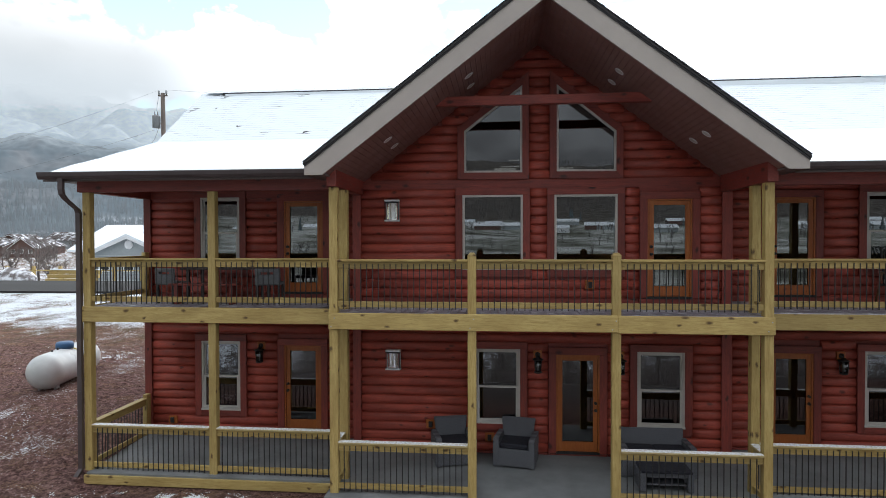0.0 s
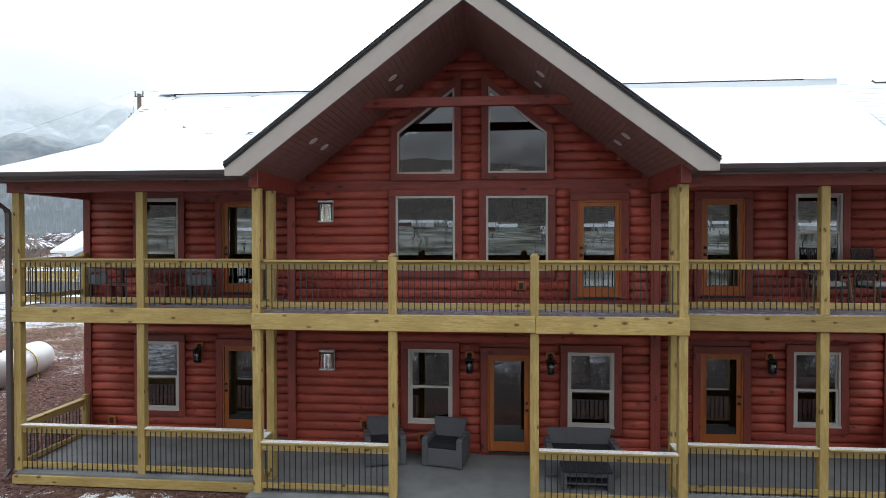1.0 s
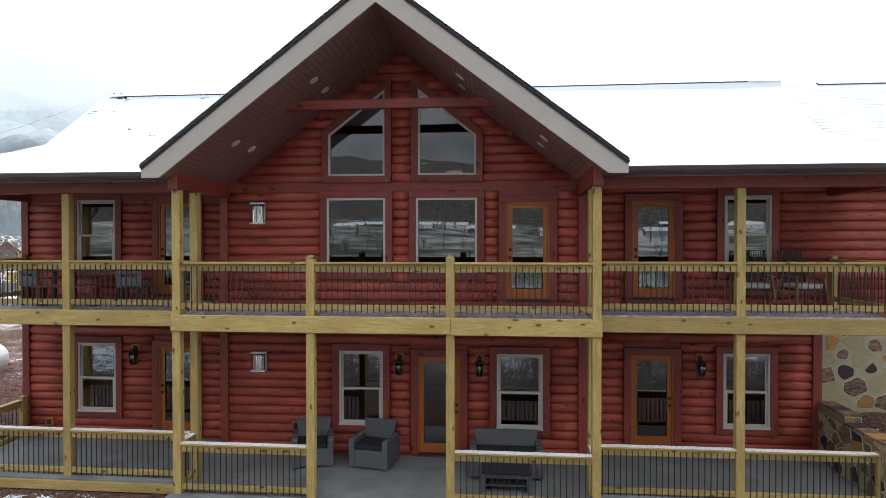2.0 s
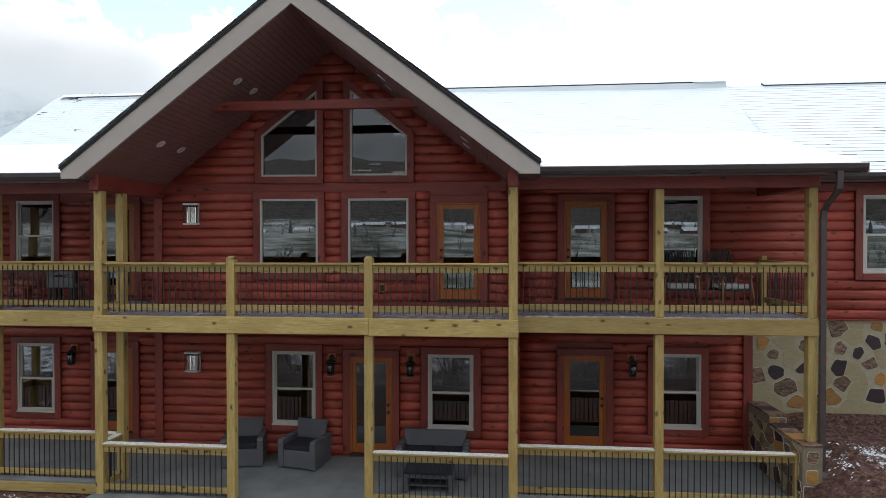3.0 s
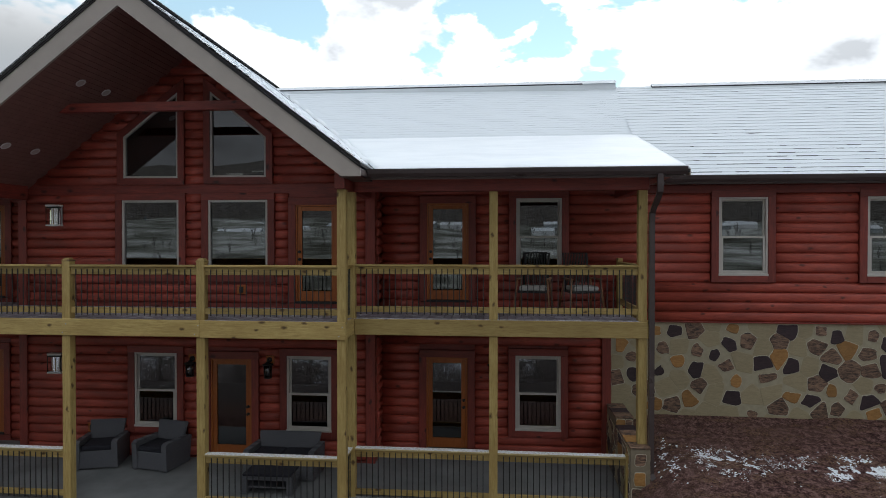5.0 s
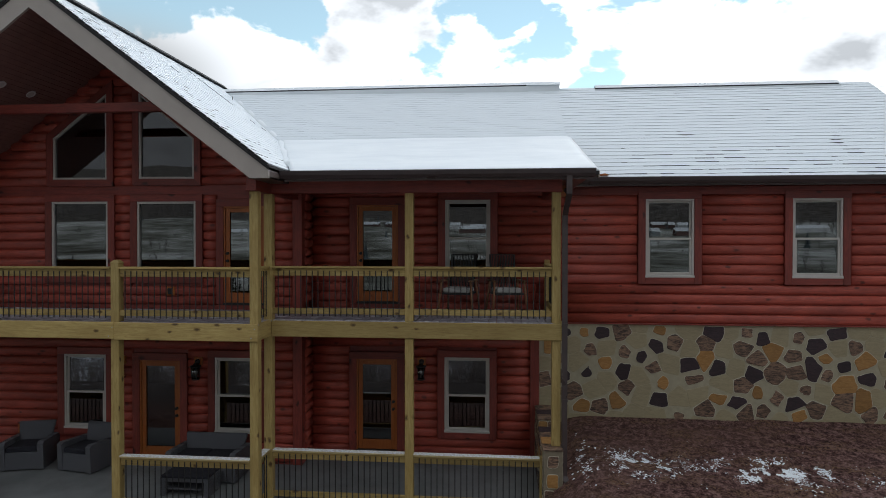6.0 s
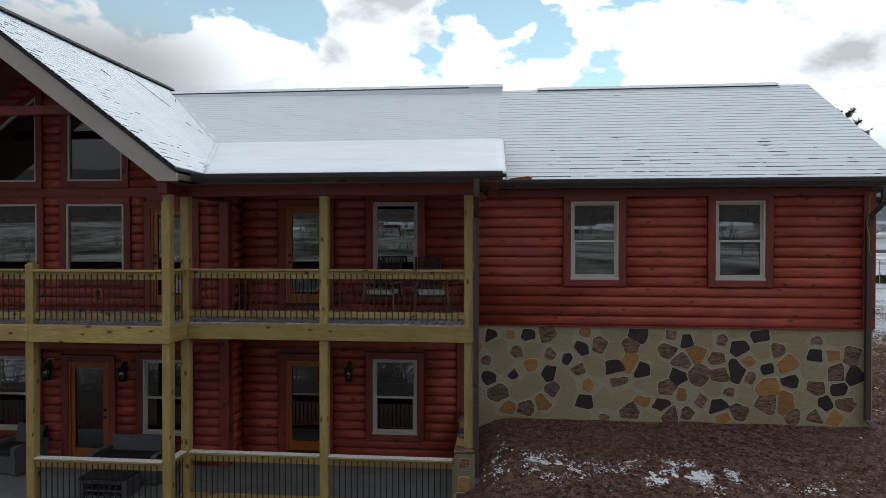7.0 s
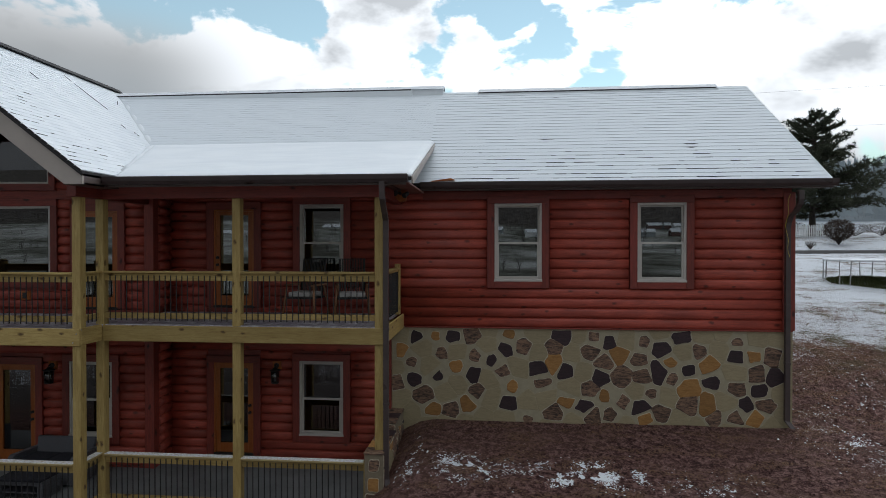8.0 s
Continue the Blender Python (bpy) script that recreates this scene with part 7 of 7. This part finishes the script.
bm = lathe(bmesh.new(), (TX, TY, tz + 0.85), ((TR + 0.04, -0.03), (TR + 0.03, 0.03), (TR - 0.30, 0.035), (TR - 0.32, 0.0)), 36)
part("pad", bm, frosted("snowy_pad", (0.35, 0.37, 0.38), 0.30, 0.48, 0.7, 3.0), t)
for k in range(6):
    a = k * math.pi / 3 + 0.35
    c, s = math.cos(a), math.sin(a)
    zg = height(TX + TR * c, TY + TR * s, False)
    bm = tube(bmesh.new(), ((TX + (TR - 0.02) * c - 0.25 * s, TY + (TR - 0.02) * s + 0.25 * c, tz + 0.84), (TX + TR * c - 0.22 * s, TY + TR * s + 0.22 * c, zg + 0.02), (TX + TR * c + 0.22 * s, TY + TR * s - 0.22 * c, zg + 0.02), (TX + (TR - 0.02) * c + 0.25 * s, TY + (TR - 0.02) * s - 0.25 * c, tz + 0.84)), 0.024, 6)
    part("leg", bm, STEEL, t)
m = Nodes("green_grass_patch", 0.9)
gn = m.noise(12, 6)
m.color(m.ramp(gn, (0.3, (0.035, 0.045, 0.012)), (0.7, (0.10, 0.115, 0.03)))).bump(gn, 0.8, 0.04)
GRASSPATCH = m.mat
bm = bmesh.new()
GR = random.Random(9)
for _ in range(5000):
    a, rr = GR.uniform(0, 6.283), TR * 0.95 * math.sqrt(GR.random())
    p = Vector((TX + rr * math.cos(a), TY + rr * math.sin(a), 0))
    p.z = height(p.x, p.y) - 0.01
    d = GR.uniform(0, 6.28)
    w = Vector((math.cos(d), math.sin(d), 0)) * 0.03
    tip = p + Vector((GR.gauss(0, 0.04), GR.gauss(0, 0.04), GR.uniform(0.05, 0.12)))
    bm.faces.new((bm.verts.new(p - w), bm.verts.new(p + w), bm.verts.new(tip)))
whole("grass", bm, GRASSPATCH, "green snow-free grass sheltered under the trampoline", "grass", "stuff")

# left side: tank
TA = Vector((-12.12, 16.05, height(-12.1, 16.05, False) - 0.04))
t = thing("propane_tank", TA, "long white propane tank with a blue dome cover and yellow hose", "tank")
mt = Matrix.Translation(TA + Vector((0.0, 0.0, 0.53))) @ Matrix.Rotation(radians(13), 4, 'Z')
R = 0.475
prof = [(0.001, -1.5)] + [(R * math.sin(a * math.pi / 16), -1.08 - 0.42 * math.cos(a * math.pi / 16)) for a in range(1, 9)] + [(R * math.cos(a * math.pi / 16), 1.08 + 0.42 * math.sin(a * math.pi / 16)) for a in range(0, 8)] + [(0.001, 1.5)]
part("shell", turned(lathe(bmesh.new(), (0, 0, 0), prof, 28, "y"), mt), TANK, t)
part("dome", turned(lathe(bmesh.new(), (0, -0.05, R - 0.02), ((0.23, 0.0), (0.23, 0.13), (0.20, 0.18), (0.08, 0.20)), 18), mt), BLUE, t, "blue plastic dome cover")
for y in (-0.95, 0.95):
    bm = bmesh.new()
    for x in (-0.2, 0.2):
        box(bm, x - 0.03, x + 0.03, y - 0.1, y + 0.1, -0.56, -0.40, 0.006)
    part("leg", turned(bm, mt), STEEL, t)
    part("footing", turned(one_box(-0.30, 0.30, y - 0.14, y + 0.14, -0.64, -0.54, 0.01), mt), CONCRETE, t)
bm = tube(bmesh.new(), [(0.1, -0.03, R + 0.08)] + [(R * 1.06 * math.sin(0.35 + k * 0.2), -0.02 + 0.02 * k, R * 1.06 * math.cos(0.35 + k * 0.2)) for k in range(9)] + [(0.47, 0.2, -0.45)], 0.018, 6)
part("hose", turned(bm, mt), YELLOW, t, "yellow gas hose")
for y, hgt in ((-0.75, 0.05), (-0.45, 0.06)):
    part("fitting", turned(tube(bmesh.new(), ((0, y, R - 0.01), (0, y, R + hgt)), 0.025, 8), mt), BLACK, t)

# utility pole with transformer and wires
px, py = -21.3, 37.0
pz = height(px, py, False)
t = thing("utility_pole", (px, py, pz), "weathered wooden utility pole with a grey transformer", "utility pole")
part("shaft", tube(bmesh.new(), ((px, py, pz - 0.2), (px - 0.12, py, 14.0)), [0.17, 0.13], 10), POLEWOOD, t)
bm = lathe(bmesh.new(), (px - 0.52, py - 0.1, 11.75), ((0.02, -0.02), (0.24, 0.0), (0.25, 0.72), (0.26, 0.75), (0.14, 0.82), (0.02, 0.84)), 16)
tr = part("transformer", bm, TRANSF, t, "grey transformer can")
for dx in (-0.1, 0.1):
    part("bushing", lathe(bmesh.new(), (px - 0.52 + dx, py - 0.1, 12.55), ((0.04, 0.0), (0.05, 0.06), (0.03, 0.12), (0.045, 0.16), (0.02, 0.26)), 8), TRANSF, tr)
part("bracket", one_box(px - 0.35, px - 0.05, py - 0.06, py + 0.02, 12.0, 12.1, 0.004), STEEL, t)
for dx in (-0.28, 0.22):
    bm = lathe(bmesh.new(), (px - 0.1 + dx, py, 14.0), ((0.03, -0.12), (0.07, 0.0), (0.05, 0.08), (0.07, 0.14), (0.03, 0.2)), 8)
    part("insulator", bm, TRANSF, t)
part("crossarm", one_box(px - 0.42, px + 0.18, py - 0.05, py + 0.05, 13.80, 13.88, 0.004), POLEWOOD, t)


def wire(a, b, sag, rad=0.005, n=16):
    a, b = Vector(a), Vector(b)
    bm = tube(bmesh.new(), [a.lerp(b, k / n) - Vector((0, 0, sag * 4 * (k / n) * (1 - k / n))) for k in range(n + 1)], rad, 4)
    return whole("power_line", bm, BLACK, "thin dark overhead power line", "cable", "", False, "overhead lines")


wire((px - 0.38, py, 14.2), (-75, 60, 12), 1.2)
wire((px + 0.12, py, 14.2), (30, 44, 15), 1.0)
wire((px + 0.05, py, 11.9), (30, 44, 12.5), 1.0)
wire((px - 0.1, py, 11.8), (-75, 60, 9.5), 1.2)
wire((px - 0.55, py, 12.85), (px - 0.3, py, 14.0), -0.25, 0.01)
wire((px - 0.2, py, 12.6), (px - 0.9, py, 10.8), 0.3, 0.01)
wire((30, 44, 12.5), (150, 62, 22), 1.0)
wire((30, 44, 15), (150, 70, 30), 1.2)
wire((28, 40, 7.4), (110, 52, 13), 0.8)


# houses
def house(name, x, y, w, d, eave, ridge, turn, wall_mat, label, gable_front=True, windows=3, roofmat=None):
    z0 = height(x, y, False) - 0.3
    h = thing(name, (x, y, z0), label, "house", "valley houses")
    mt = Matrix.Translation((x, y, z0)) @ Matrix.Rotation(radians(turn), 4, 'Z')
    part("wall", turned(one_box(-w / 2, w / 2, -d / 2, d / 2, 0, eave, 0.02), mt), wall_mat, h)
    bm = bmesh.new()
    prism(bm, ((-w / 2, eave - 0.02), (w / 2, eave - 0.02), (0, ridge)), "y", -d / 2, d / 2)
    part("gable", turned(bm, mt), wall_mat, h)
    for s in (-1, 1):
        bm = bmesh.new()
        k = (ridge - eave) / (w / 2)
        prism(bm, ((0, ridge + 0.02), (s * (w / 2 + 0.5), eave - 0.5 * k + 0.02), (s * (w / 2 + 0.5), eave - 0.5 * k + 0.22), (0, ridge + 0.24)), "y", -d / 2 - 0.4, d / 2 + 0.4)
        rf = part("roof", turned(bm, mt), roofmat or SNOW, h)
    for s in (-1, 1):
        bm = bmesh.new()
        k = (ridge - eave) / (w / 2)
        prism(bm, ((0, ridge - 0.22), (s * (w / 2 + 0.5), eave - 0.5 * k - 0.2), (s * (w / 2 + 0.5), eave - 0.5 * k + 0.03), (0, ridge + 0.03)), "y", -d / 2 - 0.42, -d / 2 - 0.36)
        part("rake", turned(bm, mt), WHITEPAINT, h)
    for k in range(windows):
        cx = (k + 0.5) / windows * w - w / 2
        win = part("window", turned(frame_bm(cx - 0.55, cx + 0.55, eave - 1.75, eave - 0.55, 0.1, -d / 2 - 0.06, -d / 2 + 0.02), mt), WHITEPAINT, h)
        part("pane", turned(one_box(cx - 0.46, cx + 0.46, -d / 2 - 0.02, -d / 2 + 0.01, eave - 1.66, eave - 0.64, 0.01), mt), RUBBER, win)
    return h, mt


h, mt = house("neighbour_house", -34.0, 57.5, 7.2, 10, 3.95, 5.5, 0, SIDING, "grey-sided neighbour house with snow-covered roof and white trim", True, 3)
for k in range(11):
    part("siding_course", turned(one_box(-3.6, 3.6, -5.03, -4.99, 0.4 + k * 0.33, 0.415 + k * 0.33, 0.002), mt), WHITEPAINT, h)
bm = lathe(bmesh.new(), (0, -5.0, 4.72), ((0.42, 0.02), (0.42, -0.04), (0.32, -0.06), (0.30, -0.02)), 18, "y")
part("gable_vent", turned(bm, mt), WHITEPAINT, h, "round white louvred gable vent")
bm = bmesh.new()
prism(bm, ((1.2, 3.9), (7.6, 6.65), (7.6, 6.9), (1.2, 4.15)), "x", -10.9, 12)
part("main_roof", turned(bm, mt), SNOW, h)
part("main_wall", turned(one_box(-10.3, 11.6, 3.0, 12.0, 0, 4.2, 0.02), mt), SIDING, h)
part("vent_pipe", turned(tube(bmesh.new(), ((3.2, 6.6, 6.0), (3.2, 6.6, 7.1)), 0.07, 8), mt), STEEL, h)

HR = random.Random(17)
DUSTROOF = frosted("snow_dusted_roof", (0.085, 0.07, 0.066), 0.50, 0.64, 0.8, 0.6)
for k in range(18):
    yy = HR.uniform(165, 310)
    xx = -yy * HR.uniform(0.64, 0.90) + HR.uniform(-4, 4)
    house("valley_house", xx, yy, HR.uniform(7, 10), HR.uniform(9, 16), HR.uniform(2.7, 3.4), HR.uniform(4.6, 6), HR.choice((80, 90, 100, 10, 0)),
          HR.choice((BRICKWALL, SIDING, BRICKWALL)), "small valley house with a snow-dusted roof", True, 3, DUSTROOF)
for k in range(60):
    yy = HR.uniform(80, 280)
    bare_tree(-yy * HR.uniform(0.60, 0.95) + HR.uniform(-5, 5), yy, HR.uniform(4, 7.5), 100 + k, 4)
for k in range(9):
    bare_tree(-36 - 2.2 * k + HR.uniform(-1, 1), 44 + HR.uniform(-2, 6), HR.uniform(3, 4.8), 300 + k, 5, None, "low bare thicket beside the road", "roadside thicket")

# roadside: rail fence, stacked timber, covered pile
rf = thing("rail_fence", (-30, 41, height(-30, 41, False)), "low wooden rail fence beyond the road", "fence")
for k in range(9):
    x = -36 + k * 2.1
    z = height(x, 41.0, False)
    part("post", one_box(x - 0.09, x + 0.09, 40.9, 41.1, z - 0.1, z + 1.25), PINE["z"], rf)
    if k < 8:
        part("rail", tube(bmesh.new(), ((x, 41, z + 0.95), (x + 2.1, 41, height(x + 2.1, 41, False) + 0.95)), 0.05, 5), PINE["x"], rf)
tb = thing("timber_stack", (-29.5, 39.2, height(-29.5, 39.2, False)), "stack of pale timber with snow on top beside the road", "timber")
z = height(-29.5, 39.2, False) - 0.05
for k in range(3):
    part("timber", one_box(-31.4, -27.6, 39.0 + 0.2 * k, 39.25 + 0.2 * k, z + 0.05 + 0.28 * k, z + 0.30 + 0.28 * k, 0.01), PINE["x"], tb)
part("snow_top", one_box(-31.3, -27.7, 39.35, 39.75, z + 0.87, z + 0.93, 0.02), SNOW, tb)
cv = thing("covered_pile", (-33.6, 38.8, height(-33.6, 38.8, False)), "heap under a grey tarpaulin dusted with snow", "tarp")
bm = bmesh.new()
bmesh.ops.create_icosphere(bm, subdivisions=3, radius=1)
for v in bm.verts:
    v.co = Vector((v.co.x * 1.7, v.co.y * 0.9, max(v.co.z, -0.1) * 0.95 * (1 + 0.25 * noise.noise(v.co * 2)))) + Vector((-33.6, 38.8, height(-33.6, 38.8, False)))
part("tarpaulin", bm, frosted("snowy_tarp", (0.18, 0.16, 0.16), 0.42, 0.56, 0.7, 1.6), cv)

# behind the camera: the slope across the valley, which the panes mirror
BR = random.Random(31)
for k in range(12):
    bare_tree(-14 + 3.6 * k + BR.uniform(-1.2, 1.2), BR.uniform(-30, -15), BR.uniform(6, 9), 700 + k, 5)
for k in range(16):
    conifer("spruce_tree", -22 + 3.4 * k + BR.uniform(-1.5, 1.5), BR.uniform(-38, -16), BR.uniform(6, 10), BR.uniform(1.8, 2.6), "dark green conifer on the slope before the house", 0.55, 0, "tree", "conifers")
for k in range(10):
    bare_tree(BR.uniform(-50, 60), BR.uniform(-95, -35), BR.uniform(5, 9), 500 + k, 5)
for k in range(40):
    house("hill_house", -310 + 15.5 * k + BR.uniform(-9, 9), BR.choice((-470, -455, -430, -400, -365)) + BR.uniform(-8, 8), BR.uniform(7, 9), BR.uniform(11, 20), 3.0, 5.0, 180 + BR.choice((80, 90, 90, 100)),
          BR.choice((WHITEPAINT, WHITEPAINT, SIDING, BRICKWALL)), "small house on the hill across the valley", True, 3)
for k in range(60):
    bare_tree(BR.uniform(-330, 340), BR.uniform(-560, -110), BR.uniform(8, 13), 900 + k, 3, FARTWIG, "bare tree in the fields across the valley", "field trees")

# leafless brush on the bank below the camera
bm = bmesh.new()
for _ in range(1500):
    x, y = BR.uniform(-16, 26), BR.uniform(-17, -3.5)
    z = height(x, y, False) - 0.05
    h = BR.uniform(0.8, 2.2)
    for k in range(4):
        a, b = BR.uniform(0, 6.28), BR.uniform(0.1, 0.45)
        tip = Vector((x + math.cos(a) * b * h, y + math.sin(a) * b * h, z + h * BR.uniform(0.7, 1.0)))
        mid = Vector((x, y, z)).lerp(tip, 0.55) + Vector((BR.gauss(0, 0.06), BR.gauss(0, 0.06), 0.05)) * h
        tube(bm, ((x, y, z), mid, tip), [0.016, 0.011, 0.004], 3, 0, False)
        for _k in range(2):
            q = mid.lerp(tip, BR.random())
            tube(bm, (q, q + Vector((BR.gauss(0, 0.25), BR.gauss(0, 0.25), BR.uniform(0.15, 0.4))) * h * 0.7), [0.007, 0.003], 3, 0, False)
whole("brush", bm, TWIG, "leafless brush on the snowy bank below the house", "brush", "stuff")

# woods on the hills: trees too many to count
def wood_stuff(name, spots, hmin, hmax, rng, mat, label, conifers=0.25):
    bm = bmesh.new()
    for x, y in spots:
        z = max(height(x, y, False), mountain_z(x, y) - 0.5 if x < 0 and y > 200 else -50)
        h = rng.uniform(hmin, hmax)
        if rng.random() < conifers:
            for k in range(4):
                a = rng.uniform(0, 6.28)
                r0 = h * 0.20 * (1 - k * 0.22)
                zz = z + h * (0.15 + k * 0.2)
                tip = bm.verts.new((x, y, zz + h * 0.34))
                ring = [bm.verts.new((x + r0 * math.cos(a + i * 1.2566), y + r0 * math.sin(a + i * 1.2566), zz + rng.uniform(-0.04, 0.04) * h)) for i in range(5)]
                for i in range(5):
                    bm.faces.new((ring[i], ring[(i + 1) % 5], tip)).material_index = 1
        else:
            for k in range(7):
                a, b = rng.uniform(0, 6.28), rng.uniform(0.05, 0.3)
                w = h * 0.012
                base = Vector((x, y, z + h * rng.uniform(0, 0.4)))
                tip = base + Vector((math.cos(a) * b * h, math.sin(a) * b * h, h * rng.uniform(0.4, 0.65)))
                bm.faces.new((bm.verts.new(base - Vector((w, 0, 0))), bm.verts.new(base + Vector((w, 0, 0))), bm.verts.new(tip)))
                side = tip.lerp(base, 0.4)
                bm.faces.new((bm.verts.new(side), bm.verts.new(side + Vector((w, 0, w))), bm.verts.new(side + Vector((math.cos(a + 2) * 0.2 * h, 0, h * 0.25)))))
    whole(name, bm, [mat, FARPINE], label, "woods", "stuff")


WR = random.Random(77)
wood_stuff("hill_woods", [(WR.uniform(-700, 720), -620 - 700 * WR.random() ** 0.9) for _ in range(7000)], 7, 12, WR, FARTWIG, "bare winter woods on the opposite hill", 0.0)
wood_stuff("hedgerow_woods", [(WR.uniform(-420, 430), y0 + 0.10 * x1 + WR.gauss(0, 5)) for y0, count in ((-170, 90), (-250, 110), (-350, 130), (-450, 150), (-540, 160)) for x1 in (WR.uniform(-300, 300) for _ in range(count))], 5, 11, WR, FARTWIG, "bare hedgerow trees between the fields across the valley", 0.05)
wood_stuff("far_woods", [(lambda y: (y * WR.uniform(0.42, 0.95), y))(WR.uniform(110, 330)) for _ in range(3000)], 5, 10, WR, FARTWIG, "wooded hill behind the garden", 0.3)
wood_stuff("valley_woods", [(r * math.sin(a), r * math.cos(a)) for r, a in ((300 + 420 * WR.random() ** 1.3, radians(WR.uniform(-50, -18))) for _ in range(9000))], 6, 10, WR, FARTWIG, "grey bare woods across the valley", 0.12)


# clods and pebbles on the bare soil
CR = random.Random(5)
bm = bmesh.new()
octa = ((1, 0, 0), (0, 1, 0), (-1, 0, 0), (0, -1, 0), (0, 0, 1))
for _ in range(24000):
    if CR.random() < 0.5:
        x, y = CR.uniform(9.9, 24), CR.uniform(7.6, 16.5)
        if y > 12.8 and x < 17.6:
            continue
    else:
        x, y = CR.uniform(-17, -7.9), CR.uniform(8.0, 24)
        if CR.random() < 0.25:
            x, y = CR.uniform(-8, 9), CR.uniform(8.5, 10.0)
    s = 0.010 + 0.042 * CR.random() ** 4
    z = height(x, y)
    sx, sy, sz, a = s * CR.uniform(0.7, 1.5), s * CR.uniform(0.7, 1.4), s * CR.uniform(0.5, 1.0), CR.uniform(0, 6.28)
    v = [bm.verts.new((x + (p[0] * math.cos(a) - p[1] * math.sin(a)) * sx, y + (p[0] * math.sin(a) + p[1] * math.cos(a)) * sy, z + p[2] * sz + 0.002)) for p in octa]
    for i in range(4):
        bm.faces.new((v[i], v[(i + 1) % 4], v[4]))
whole("clods", bm, EARTH, "small clods and pebbles strewn on the bare soil", "soil", "stuff")

# broken crusts of thin snow left on the soil, each a low lump a few centimetres wide
SR = random.Random(41)
PATCHES = ((11.2, 10.95, 0.75, 0.45, 3200), (13.3, 10.75, 1.35, 0.45, 5200), (15.4, 10.4, 0.9, 0.40, 500), (10.3, 11.3, 0.15, 0.9, 240), (18.3, 12.2, 1.1, 2.6, 900), (20.5, 14.5, 2.4, 2.6, 1400),
           (-5.3, 10.28, 1.7, 0.25, 2600), (-7.4, 9.9, 0.9, 0.5, 600), (-10.5, 12.5, 2.0, 2.6, 500), (-12.5, 18.5, 3.0, 2.2, 1500))
bm = bmesh.new()
for cx, cy, rx, ry, n in PATCHES:
    for _ in range(n):
        a, q = SR.uniform(0, 6.283), abs(SR.gauss(0, 0.55))
        x, y = cx + rx * q * math.cos(a), cy + ry * q * math.sin(a)
        clump = noise.noise(Vector((x * 2.6, y * 2.6, 0.7))) + 0.7 * noise.noise(Vector((x * 8, y * 8, 3.7)))
        if clump < 0.05 or (9.5 < x < 17.55 and y > 12.75) or (-7.8 < x < 9.6 and y > 10.62) or (-2.9 < x < 5.0 and y > 9.95):
            continue
        z = height(x, y)
        w = SR.uniform(0.005, 0.015) * (1 + max(0.0, clump))
        turn = SR.uniform(0, 6.28)
        rim = []
        for k in range(6):
            t = turn + k * math.pi / 3
            f = w * SR.uniform(0.6, 1.25)
            qx, qy = x + f * 1.3 * math.cos(t), y + f * math.sin(t)
            rim.append(bm.verts.new((qx, qy, height(qx, qy) - 0.004)))
        top = bm.verts.new((x, y, z + w * SR.uniform(0.35, 0.75)))
        for k in range(6):
            bm.faces.new((rim[k], rim[(k + 1) % 6], top)).smooth = True
whole("snow_crust", bm, SNOW, "broken crusts of thin old snow on the bare soil", "snow", "stuff")
